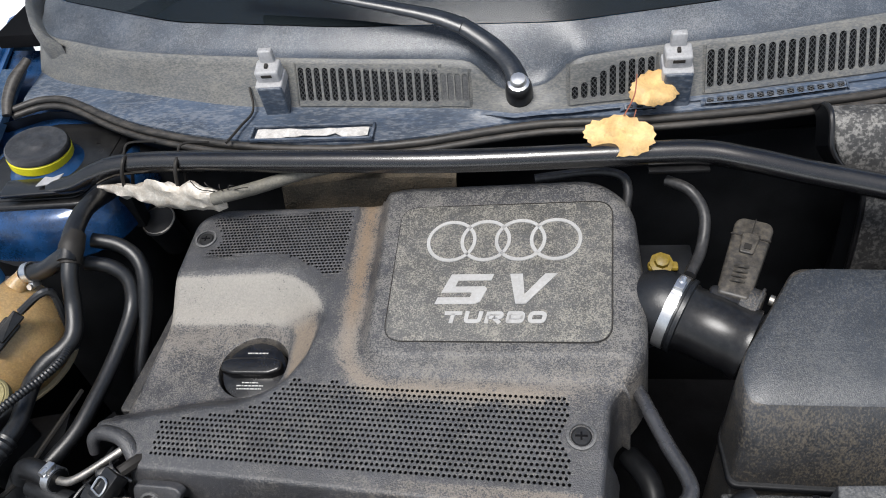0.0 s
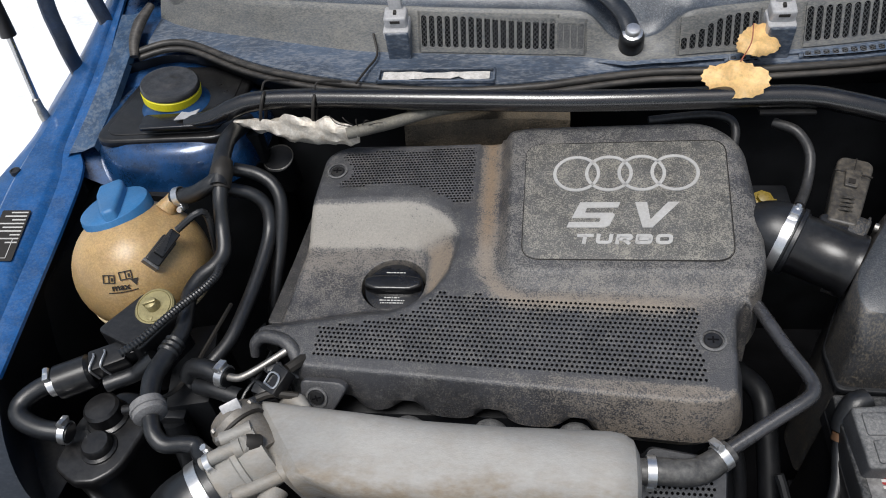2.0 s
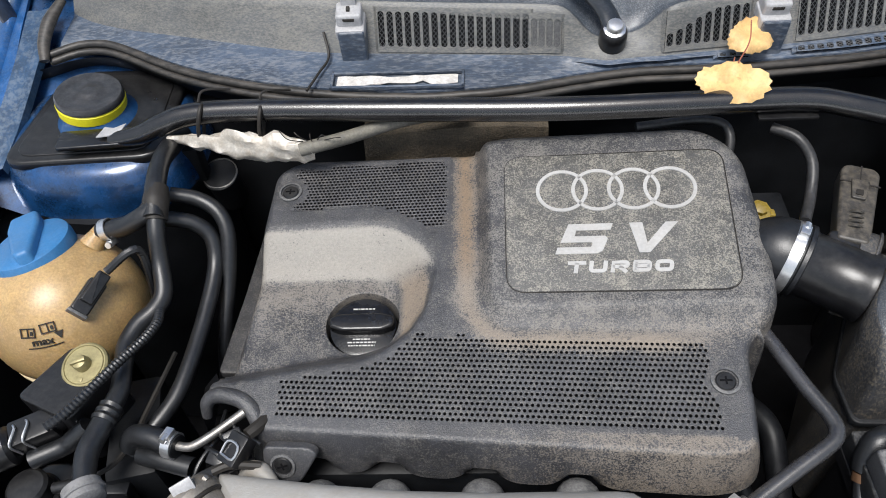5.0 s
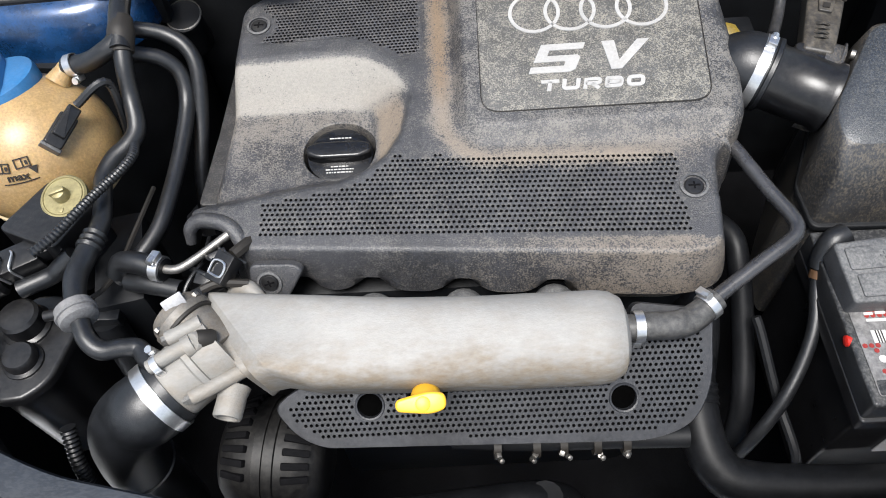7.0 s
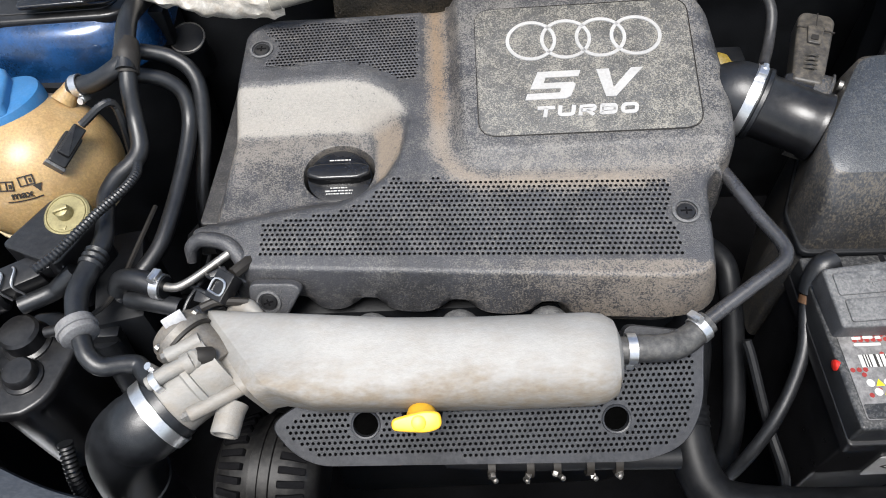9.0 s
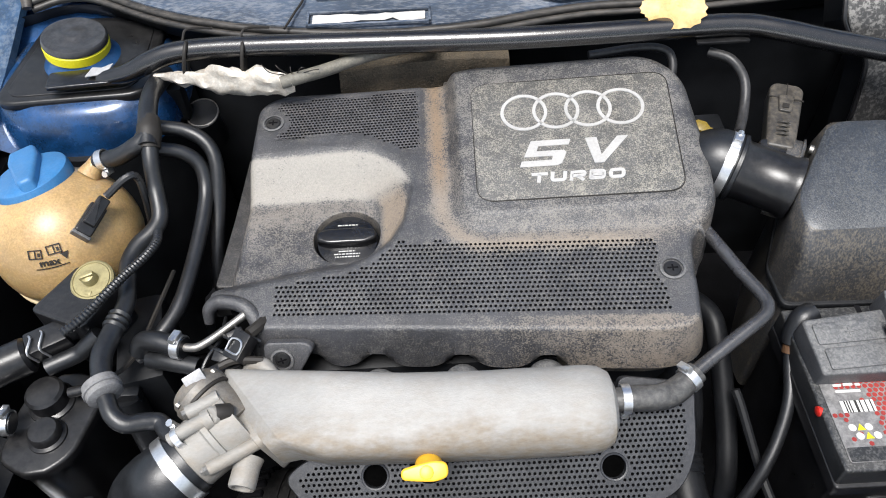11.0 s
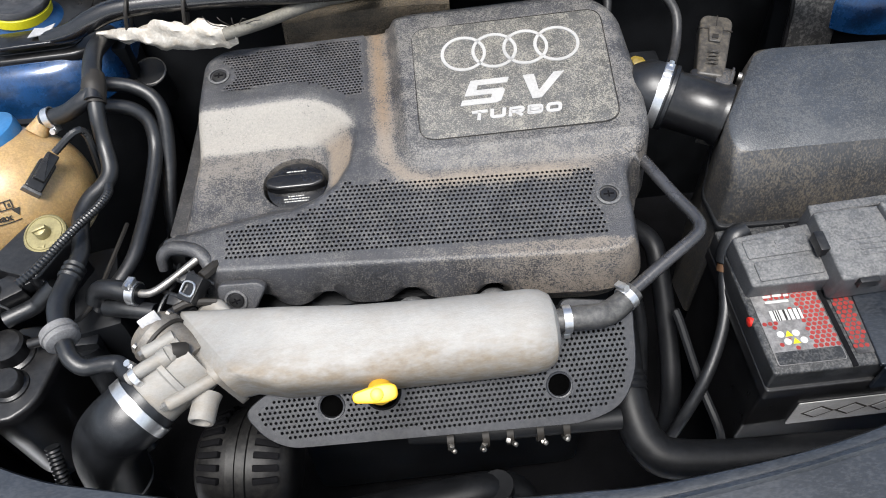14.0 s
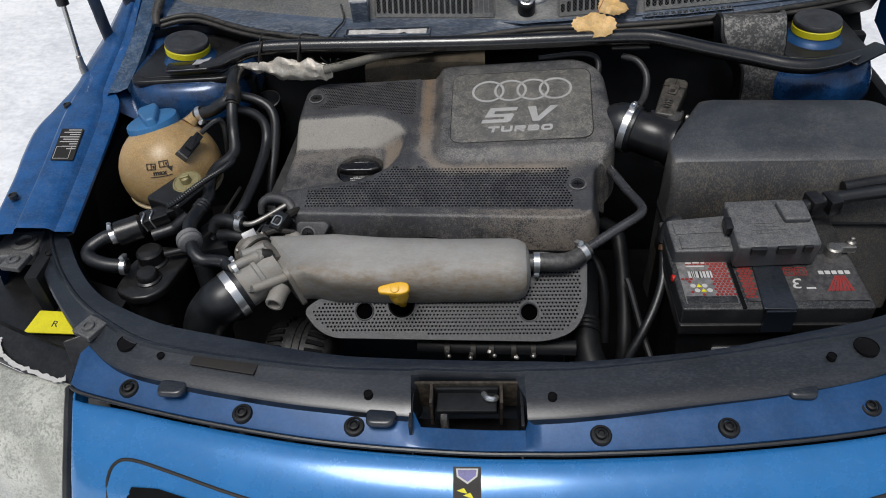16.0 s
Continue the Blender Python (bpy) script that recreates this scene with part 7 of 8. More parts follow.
for u, v in ((-0.006, -0.030), (0.040, 0.026)):
    bm = bmesh.new()
    lathe(bm, m @ pose(u, v, 0.008), [(0.005, 0), (0.005, 0.004), (0.0025, 0.005)], n=10)
    part("screw", bm, DULLSTEEL, air)

maf = thing("air_flow_meter", (0.235, 0.41, 0.83), "black round air flow meter with an upright sensor plug", "air flow meter")
AX2 = V(-0.86, 0.46, 0.10).normalized()
c0 = V(0.2545, 0.398, 0.846)
bm = bmesh.new()
lathe(bm, along(c0, AX2), [(0.035, 0.0), (0.035, 0.006), (0.0325, 0.010), (0.0325, 0.058), (0.034, 0.060), (0.034, 0.075)], n=36)
part("tube", bm, BLACK, maf)
mb = basis((0.238, 0.424, 0.868), (0.95, -0.22, -0.05), (0.22, 0.93, 0.22))
bm = bmesh.new()
slab(bm, mb, rounded([(-0.021, -0.026), (0.021, -0.026), (0.019, 0.020), (-0.019, 0.020)], 0.006), -0.016, 0.006, 0.003)
part("sensor_foot", bm, BLACK, maf)
mb2 = basis((0.254, 0.462, 0.872), (0.93, -0.37, 0.0), (0.37, 0.92, 0.06))
bm = bmesh.new()
slab(bm, mb2, rounded([(-0.015, -0.034), (0.015, -0.034), (0.0165, 0.0), (0.0185, 0.062), (0.013, 0.069), (-0.013, 0.069), (-0.0185, 0.062), (-0.0165, 0.0)], 0.005), -0.014, 0.009, 0.004)
PLUGMAT = surface("brown-dusted black plastic", (0.028, 0.027, 0.026), 0.4, dust=0.5, dust_col=(0.20, 0.17, 0.13), s1=60)
plug = part("plug", bm, PLUGMAT, maf, "dusty brown-black connector plug")
bm = bmesh.new()
slab(bm, mb2, rect(-0.0188, 0.0420, 0.0188, 0.0436), 0.0082, 0.0096)
slab(bm, mb2, rect(-0.0006, 0.0436, 0.0006, 0.0680), 0.0082, 0.0094)
slab(bm, mb2, rounded(rect(-0.0035, 0.024, 0.0035, 0.031), 0.001), 0.0105, 0.0128)
part("split_line", bm, PRINT, plug)
bm = bmesh.new()
slab(bm, mb2, rounded([(-0.0065, 0.020), (0.0065, 0.020), (0.0085, 0.046), (-0.0085, 0.046)], 0.002), 0.0082, 0.0118, 0.001)
part("latch", bm, PLUGMAT, plug)
bm = bmesh.new()
for k in range(4):
    sweep(bm, [mb2 @ V(-0.006, -0.016 + 0.0062 * k, 0.0085), mb2 @ V(0.0, -0.017 + 0.0062 * k, 0.0125), mb2 @ V(0.006, -0.0145 + 0.0062 * k, 0.0085)], 0.0016, n=6, steps=4)
part("cable_rib", bm, PLUGMAT, plug)
duct = thing("intake_duct", (0.17, 0.44, 0.82), "black rubber intake duct clamped behind the engine cover", "duct")
bm = bmesh.new()
e = c0 + AX2 * 0.062
sweep(bm, [e, e + AX2 * 0.012, e + AX2 * 0.024, (0.162, 0.444, 0.838), (0.145, 0.460, 0.815), (0.12, 0.49, 0.77)], [0.0350, 0.0358, 0.0352, 0.035, 0.035, 0.035], n=30)
part("hose", bm, RUBBER, duct)
hose_clamp(duct, e + AX2 * 0.012, AX2, 0.0357, 0.010, turn=90)
bm = bmesh.new()
lathe(bm, along(e + AX2 * 0.002, AX2), [(0.0352, -0.003), (0.0374, -0.002), (0.0374, 0.002), (0.0352, 0.003)], n=36, cap0=False, cap1=False)
part("lip", bm, RUBBER, duct)
tubes = thing("vacuum_tube", (0.21, 0.52, 0.86), "thin grey vacuum tubes behind the airbox", "tube")
bm = bmesh.new()
sweep(bm, [(0.195, 0.565, 0.905), (0.216, 0.548, 0.905), (0.229, 0.528, 0.890), (0.224, 0.498, 0.872), (0.208, 0.462, 0.872)], 0.0058, n=12)
part("hose", bm, surface("grey rubber", (0.016, 0.016, 0.017), 0.40, dust=0.2, dust_col=(0.20, 0.19, 0.18)), tubes)
bm = bmesh.new()
sweep(bm, [(0.06, 0.585, 0.895), (0.12, 0.590, 0.898), (0.150, 0.586, 0.896), (0.158, 0.572, 0.888), (0.155, 0.555, 0.87)], 0.0052, n=12)
part("hose", bm, tubes.children[0].data.materials[0], tubes)
bm = bmesh.new()
sweep(bm, [(0.203, 0.452, 0.879), (0.200, 0.446, 0.876), (0.196, 0.437, 0.872)], 0.0075, n=12)
part("sleeve", bm, PRINT, tubes)
yel = thing("power_steering_cap", (0.196, 0.542, 0.80), "yellow plastic cap deep behind the engine cover", "cap")
bm = bmesh.new()
lathe(bm, along((0.193, 0.526, 0.820), (0, -0.3, 1)), [(0.013, 0), (0.013, 0.004), (0.008, 0.006), (0.0075, 0.011), (0.005, 0.012)], n=8)
box(bm, (0.195, 0.525, 0.818), (0.032, 0.011, 0.006), 0.003)
part("knob", bm, surface("dull yellow plastic", (0.26, 0.18, 0.012), 0.45, vary=0.3, dust=0.3), yel)
bm = bmesh.new()
box(bm, (0.195, 0.54, 0.802), (0.07, 0.05, 0.02), 0.004)
part("body", bm, DARK, yel)

# big grey heater duct behind the brace
gd = thing("heater_duct", (0.415, 0.62, 0.78), "grey dusty curved heater duct beside the strut tower", "duct")
DUCT = spline([(0, 0.655, 0.915), (0, 0.640, 0.936), (0, 0.615, 0.941), (0, 0.594, 0.915), (0, 0.580, 0.875), (0, 0.567, 0.835), (0, 0.556, 0.78), (0, 0.55, 0.68)], 4)
bm = bmesh.new()
sheet(bm, [[p + V(x + 0.040 * (1 - (x - 0.36) / 0.106) * float(smooth01(0.92, 0.86, p.z)), dy, 0) for x, dy in ((0.360, 0.006), (0.364, 0.001), (0.372, 0.0), (0.40, 0.0), (0.44, 0.0), (0.458, 0.001), (0.464, 0.005), (0.466, 0.012))] for p in DUCT])
part("shell", bm, surface("scuffed grey plastic", (0.020, 0.020, 0.021), 0.42, dust=0.85, dust_col=(0.30, 0.29, 0.27), s1=50, speck_scale=260, crisp=True), gd)
for x, k in ((0.361, 0.040), (0.4655, 0.0)):
    bm = bmesh.new()
    sheet(bm, [[V(x + k * float(smooth01(0.92, 0.86, p.z)), p.y + 0.006, p.z), V(x + k * float(smooth01(0.92, 0.86, p.z)), p.y + 0.045, p.z - 0.03)] for p in DUCT[4:]])
    part("cheek", bm, DARK, gd, smooth=0)
bm = bmesh.new()
sweep(bm, [p + V(0.36 + 0.040 * float(smooth01(0.92, 0.86, p.z)), 0.004, 0) for p in DUCT[4:]], 0.003, n=8, steps=2)
part("flange", bm, BLACK, gd)

# ---- battery ----
BATTOP = surface("battery lid plastic", (0.014, 0.015, 0.017), 0.36, dust=0.20, dust_col=GREYDUST, spec=0.6, s1=24, speck_scale=420, crisp=True)
bat = thing("battery", (0.34, 0.195, 0.60), "black car battery with a red and silver label on its lid", "battery")
bx0, bx1, by0, by1 = 0.219, 0.461, 0.106, 0.281
bm = bmesh.new()
slab(bm, pose(0, 0, 0.60), rounded(rect(bx0 + 0.003, by0 + 0.003, bx1 - 0.003, by1 - 0.003), 0.004), 0, 0.150)
part("case", bm, BLACK, bat)
bm = bmesh.new()
slab(bm, pose(0, 0, 0.748), rounded(rect(bx0 - 0.001, by0 - 0.004, bx1 + 0.001, by1), 0.004), 0, 0.016, 0.002)
part("rib", bm, BLACK, bat)
bm = bmesh.new()
slab(bm, pose(0, 0, 0.763), rounded(rect(bx0, by0, bx1, by1), 0.004), 0, 0.028, 0.003)
lid = part("lid", bm, BATTOP, bat)
bm = bmesh.new()
slab(bm, pose(0, 0, 0.79), rounded(rect(0.2945, by0, 0.300, by1), 0.001), 0, 0.0012)
part("groove", bm, VOID, lid)
LZ = 0.7916


def flat(name, mat, outline, parent, lift=0.0, rot=None, h=0.0004):
    bm = bmesh.new()
    slab(bm, rot or pose(0, 0, LZ + lift), outline, 0, h)
    return part(name, bm, mat, parent, smooth=0)


lab = flat("label", surface("grey label film", (0.17, 0.165, 0.165), 0.3, vary=0.4, s1=120, dust=0.35, dust_col=GREYDUST), rounded(rect(0.226, 0.114, 0.2925, 0.205), 0.003), bat)
def hexes(x0, y0, x1, y1, parent, keep):
    r, k = 0.0028, 0
    j = 0
    y = y0
    bm = bmesh.new()
    while y < y1:
        x = x0 + (0.0028 if j % 2 else 0)
        while x < x1:
            if keep(x, y):
                slab(bm, pose(x, y, LZ + 0.0004), [(0.0024 * math.cos(radians(60 * q + 30)), 0.0024 * math.sin(radians(60 * q + 30))) for q in range(6)], 0, 0.0003)
            x += 0.0056
        y += 0.0048
        j += 1
    part("red_cell_pattern", bm, RED, parent, kind="stuff", smooth=0)


hexes(0.229, 0.131, 0.291, 0.203, lab, lambda x, y: x > 0.266 or y > 0.184 and x > 0.24 or random.Random(int(x * 9000) + int(y * 7000)).random() > 0.88)
flat("plain_field", BATTOP, rounded(rect(0.227, 0.1145, 0.2915, 0.128), 0.002), lab, 0.0005)
for k in range(26):
    flat("code_bar", PRINT if k % 4 == 3 or k % 7 == 5 else WHITE, rect(0.238 + 0.0012 * k, 0.162, 0.2392 + 0.0012 * k, 0.174), lab, 0.0006)
for x0, x1, y in ((0.238, 0.246, 0.189), (0.248, 0.257, 0.1895), (0.259, 0.264, 0.189), (0.240, 0.266, 0.196), (0.238, 0.262, 0.1825)):
    flat("print_bar", WHITE, rounded(rect(x0, y, x1, y + 0.0028), 0.0008), lab, 0.0006)
for k, (x, y) in enumerate(((0.240, 0.147), (0.2475, 0.147), (0.255, 0.147), (0.2440, 0.1385), (0.252, 0.1385), (0.260, 0.1385))):
    if k in (1, 4):
        flat("warning_triangle", BAND, [(x - 0.0038, y - 0.003), (x + 0.0038, y - 0.003), (x, y + 0.0034)], lab, 0.0008)
    else:
        bm = bmesh.new()
        lathe(bm, (x, y, LZ + 0.0006), [(0.0036, 0), (0.0036, 0.0003)], n=16)
        lathe(bm, (x, y, LZ + 0.0009), [(0.0024, 0), (0.0024, 0.0002)], n=16)
        part("warning_disc", bm, WHITE, lab, smooth=0)
lab2 = flat("label", LABELDARK, rounded([(0.303, 0.118), (0.458, 0.118), (0.458, 0.205), (0.303, 0.205)], 0.003), bat, 0.0002)
hexes(0.305, 0.126, 0.33, 0.203, lab2, lambda x, y: x < 0.318 + 0.1 * (y - 0.13))
R180 = lambda x, y: pose(x, y, LZ + 0.0008, 0, 0, 180)
for u0, u1 in ((0.3635, 0.3775), (0.3785, 0.3935)):
    for r in (rect(u0, 0.164, u1, 0.1652), rect(u0, 0.1785, u1, 0.1797), rect(u0, 0.164, u0 + 0.0012, 0.1797), rect(u1 - 0.0012, 0.164, u1, 0.1797)):
        flat("red_frame", RED, r, lab2, 0.0007)
part("figures", lettering("12", R180(0.392, 0.176), 0.0115, 1.0, 0, 0.0003), RED, lab2, smooth=0)
part("figures", lettering("62", R180(0.376, 0.176), 0.0115, 1.0, 0, 0.0003), RED, lab2, smooth=0)
part("figures", lettering("3", R180(0.384, 0.158), 0.026, 1.2, 0.2, 0.0003), WHITE, lab2, smooth=0)
for k in range(7):
    a0, a1 = 0.409 + k * 0.0051, 0.4125 + k * 0.0051
    c0_, c1_ = 0.427 + k * 0.0019, 0.4285 + k * 0.0019
    flat("red_ray", RED, [(a0, 0.135), (a1, 0.135), (c1_, 0.163), (c0_, 0.163)], lab2, 0.0006)
for k in range(5):
    flat("name_bar", WHITE, rounded(rect(0.408 + 0.0085 * k, 0.166, 0.4145 + 0.0085 * k, 0.1725), 0.0012), lab2, 0.0006)
flat("name_bar", WHITE, rounded(rect(0.384, 0.139, 0.396, 0.142), 0.001), lab2, 0.0006)
bm = bmesh.new()
m = basis((0.318, by0 - 0.0045, 0.69), (1, 0, 0), (0, 0, 1))
lathe(bm, pose(0.2215, 0.168, 0.786, 0, -90), [(0.005, 0), (0.005, 0.004), (0.003, 0.005)], n=14)
part("vent_plug", bm, surface("red plug", (0.7, 0.03, 0.02), 0.4), bat, "small red vent plug")
bm = bmesh.new()
m = basis((0.355, by0 + 0.0024, 0.690), (1, 0, 0), (0, 0, 1))
slab(bm, m, rounded(rect(-0.085, -0.024, 0.10, 0.024), 0.003), 0, 0.001)
side = part("side_label", bm, SILVERLABEL, bat, "silver label with hazard diamonds")
for u, mat in ((-0.058, PRINT), (-0.022, PRINT), (0.014, PRINT)):
    bm = bmesh.new()
    slab(bm, m, [(u - 0.018, 0), (u, -0.014), (u + 0.018, 0), (u, 0.014)], 0.001, 0.0014)
    part("diamond", bm, mat, side, smooth=0)
    bm = bmesh.new()
    slab(bm, m, [(u - 0.014, 0), (u, -0.011), (u + 0.014, 0), (u, 0.011)], 0.0012, 0.0017)
    part("diamond_field", bm, SILVERLABEL, side, smooth=0)
bm = bmesh.new()
slab(bm, pose(0, 0, 0.7905), rounded([(0.319, 0.103), (0.361, 0.101), (0.3625, 0.182), (0.325, 0.183)], 0.003), 0, 0.004, 0.001)
slab(bm, basis((0.340, 0.1015, 0.78), (1, 0, 0), (0, 0, 1)), rounded(rect(-0.018, -0.026, 0.020, 0.012), 0.002), 0, 0.003)
part("hold_down_strap", bm, SLAMP, bat, "matt black hold-down strap")

# fuse holder over the terminals
fuse = thing("terminal_cover", (0.31, 0.22, 0.79), "dusty grey-black fuse box and terminal cover on the battery", "terminal cover")
bm = bmesh.new()
m = basis((0.260, 0.225, 0.805), (1, 0.04, 0.02), (-0.04, 1, 0.12))
slab(bm, m, rounded([(-0.039, -0.032), (0.044, -0.036), (0.042, 0.030), (-0.040, 0.026)], 0.004), -0.012, 0.014, 0.003)
part("left_lid", bm, FUSEPL, fuse)
for r in (rect(-0.033, -0.002, 0.034, 0.020), rect(-0.030, -0.028, 0.036, -0.006)):
    bm = bmesh.new()
    slab(bm, m, rounded(r, 0.003), 0.0135, 0.0155, 0.001)
    part("raised_field", bm, FUSEPL, fuse)
bm = bmesh.new()
slab(bm, m, rect(-0.001, 0.0045, 0.001, 0.0135), 0.0155, 0.0162)
slab(bm, m, rect(-0.0045, 0.008, 0.0045, 0.010), 0.0155, 0.0163)
part("plus_sign", bm, FUSEPL, fuse)
bm = bmesh.new()
m2 = basis((0.347, 0.215, 0.820), (1, 0.02, 0.0), (-0.02, 1, 0.10))
slab(bm, m2, rounded([(-0.050, -0.038), (0.058, -0.036), (0.060, 0.040), (-0.048, 0.042)], 0.005), -0.02, 0.018, 0.003)
part("fuse_box_lid", bm, FUSEPL, fuse)
bm = bmesh.new()
slab(bm, m2, rounded([(0.020, 0.004), (0.055, 0.004), (0.054, 0.040), (0.016, 0.040)], 0.004), 0.018, 0.026, 0.003)
part("raised_block", bm, FUSEPL, fuse)
bm = bmesh.new()
slab(bm, m2, rounded([(-0.048, 0.040), (0.04, 0.046), (0.04, 0.056), (-0.046, 0.054)], 0.002), -0.02, 0.012, 0.002)
part("rear_lip", bm, FUSEPL, fuse)
for u, v, w, d in ((-0.052, 0.008, 0.010, 0.022), (-0.024, -0.040, 0.020, 0.006), (0.012, -0.039, 0.024, 0.006), (0.040, -0.038, 0.012, 0.005)):
    bm = bmesh.new()
    box(bm, m2 @ pose(u, v, 0.012), (w, d, 0.012), 0.0015)
    part("catch", bm, BLACK, fuse)
for k in range(4):
    bm = bmesh.new()
    slab(bm, m2, rect(-0.026 + 0.008 * (k % 2), 0.004 - 0.006 * k, 0.006 + 0.006 * (k % 3), 0.006 - 0.006 * k), 0.018, 0.0186)
    part("moulded_bar", bm, FUSEPL, fuse, smooth=0)
cab = thing("battery_cable", (0.43, 0.24, 0.79), "black sleeved cables leaving the fuse box", "cable")
bm = bmesh.new()
sweep(bm, [(0.400, 0.262, 0.825), (0.43, 0.272, 0.828), (0.47, 0.280, 0.832), (0.56, 0.292, 0.836)], 0.010, n=12)
part("sleeve", bm, RUBBER, cab)
for x in (0.424, 0.448):
    bm = bmesh.new()
    box(bm, pose(x, 0.270, 0.829, 0, 0, 12), (0.018, 0.028, 0.024), 0.003)
    part("clip", bm, BLACK, cab)
bm = bmesh.new()
sweep(bm, [(0.470, 0.293, 0.838), (0.52, 0.300, 0.842), (0.60, 0.308, 0.846)], 0.009, n=12)
part("sleeve", bm, BLACK, cab)
term = thing("battery_terminal", (0.440, 0.215, 0.79), "dull steel battery terminal clamp", "terminal")
bm = bmesh.new()
lathe(bm, (0.438, 0.205, 0.79), [(0.011, 0), (0.0105, 0.014), (0.008, 0.016)], n=16)
box(bm, (0.455, 0.210, 0.799), (0.026, 0.012, 0.010), 0.002)
part("clamp", bm, DULLSTEEL, term)
bm = bmesh.new()
lathe(bm, (0.463, 0.214, 0.80), [(0.006, 0), (0.006, 0.006), (0.003, 0.008), (0.003, 0.013), (0.001, 0.014)], n=10)
part("bolt", bm, DULLSTEEL, term)
bm = bmesh.new()
sweep(bm, [(0.232, 0.262, 0.800), (0.226, 0.258, 0.785), (0.222, 0.238, 0.765), (0.217, 0.205, 0.745), (0.204, 0.175, 0.722), (0.184, 0.146, 0.695), (0.162, 0.125, 0.655), (0.15, 0.12, 0.57)], 0.0065, n=12)
earth = thing("earth_cable", (0.2, 0.18, 0.68), "black earth cable looping down beside the battery", "cable")
part("cable", bm, RUBBER, earth)
bm = bmesh.new()
lathe(bm, along((0.2225, 0.245, 0.772), (0.2, 0.6, 0.7)), [(0.0078, -0.004), (0.0078, 0.004)], n=12)
part("copper_sleeve", bm, surface("tarnished copper", (0.14, 0.075, 0.04), 0.5, metal=0.5), earth, "tarnished copper sleeve")
bm = bmesh.new()
sweep(bm, [(0.2235, 0.249, 0.776), (0.227, 0.257, 0.786), (0.234, 0.265, 0.797), (0.246, 0.27, 0.80)], [0.010, 0.0115, 0.012, 0.011], n=14)
part("boot", bm, RUBBER, earth, "black rubber terminal boot")
bm = bmesh.new()
box(bm, (0.345, 0.195, 0.595), (0.245, 0.185, 0.012), 0.003)
solo("battery_tray", bm, VOID, (0.34, 0.195, 0.589), "dark steel battery tray", "battery tray")

# ---- coolant expansion tank ----
tank = thing("coolant_tank", (-0.545, 0.425, 0.71), "amber plastic coolant expansion tank with a blue screw cap", "coolant tank")
TC, TR = V(-0.548, 0.427, 0.803), 0.0800
bm = bmesh.new()
loops = []
for k in range(1, 24):
    a = math.pi * k / 24
    r, h = TR * math.sin(a), -TR * math.cos(a)
    h = h if h > -0.024 else -0.024 + (h + 0.024) * 0.62
    r = r if h > -0.028 else r * 0.95
    loops.append([TC + V(r * 1.02 * math.cos(q), r * math.sin(q), h * 0.98) for q in (2 * math.pi * j / 48 for j in range(48))])
rings(bm, loops)
part("bowl", bm, TANK, tank, smooth=60)
# seam ring in paler plastic, painting the highlight along the ledge
bm = bmesh.new()
lathe(bm, TC + V(0, 0, -0.030), [(0.0715, -0.003), (0.0768, -0.002), (0.0768, 0.001), (0.0725, 0.003)], n=48, cap0=False, cap1=False)
part("moulded_seam", bm, surface("tank plastic paled as a highlight", (0.58, 0.47, 0.29), 0.4, vary=0.15), tank, "moulded seam with its ledge highlight in the colour")
cm = along(TC + V(-0.018, 0.025, 0.067), (-0.20, 0.16, 1)) @ Matrix.Diagonal((0.95, 0.95, 1, 1))
bm = bmesh.new()
lathe(bm, cm, [(0.040, -0.012), (0.044, -0.008), (0.0445, 0.002), (0.043, 0.008), (0.038, 0.0105), (0.01, 0.0115)], n=44)
capo = part("cap", bm, CAPBLUE, tank, "blue screw cap with a raised grip")
bm = bmesh.new()
slab(bm, cm @ pose(0, 0, 0, 0, 0, 65), rounded([(-0.044, -0.015), (-0.02, -0.018), (0.034, -0.0105), (0.042, -0.007), (0.042, 0.007), (0.034, 0.0105), (-0.02, 0.018), (-0.044, 0.015)], 0.006), 0.004, 0.022, 0.005)
part("grip", bm, CAPBLUE, capo)
bm = bmesh.new()
sweep(bm, [(-0.512, 0.462, 0.862), (-0.505, 0.471, 0.868), (-0.496, 0.480, 0.874)], [0.013, 0.0095, 0.009], n=14)
part("outlet_neck", bm, TANK, tank)


def on_tank(az, el, lift=0.0):
    """A frame on the bowl: az turns from the front towards the right, el up."""
    a, e = radians(az), radians(el)
    d = V(math.sin(a) * math.cos(e), -math.cos(a) * math.cos(e), math.sin(e))
    x = V(math.cos(a), math.sin(a), 0)
    return basis(TC + V(d.x * 1.02, d.y, d.z * 0.98) * (TR + lift), x, d.cross(x))


part("lettering", lettering("max", on_tank(11, 26.5, 0.0004), 0.0105, 1.15, 0, 0.0006, 0.0002, "CENTER"), PRINT, tank, "black printed word", smooth=0)
for az, el, shape in ((1, 36, "book"), (18, 38, "book"), (25, 31, "tri")):
    f = on_tank(az, el, 0.0005)
    bm = bmesh.new()
    if shape == "book":
        for r in (rect(-0.0072, -0.005, 0.0072, -0.0038), rect(-0.0072, 0.0038, 0.0072, 0.005), rect(-0.0072, -0.005, -0.006, 0.005), rect(0.006, -0.005, 0.0072, 0.005), rect(-0.0006, -0.005, 0.0006, 0.005), rect(0.0024, -0.0024, 0.0048, 0.0016)):
            slab(bm, f, r, 0, 0.0006)
    else:
        slab(bm, f, [(-0.0042, 0.004), (0.0042, 0.004), (0.0, -0.004)], 0, 0.0006)
    part("symbol", bm, PRINT, tank, "black printed symbol", smooth=0)
bm = bmesh.new()
f = on_tank(24, 5, 0.0003)
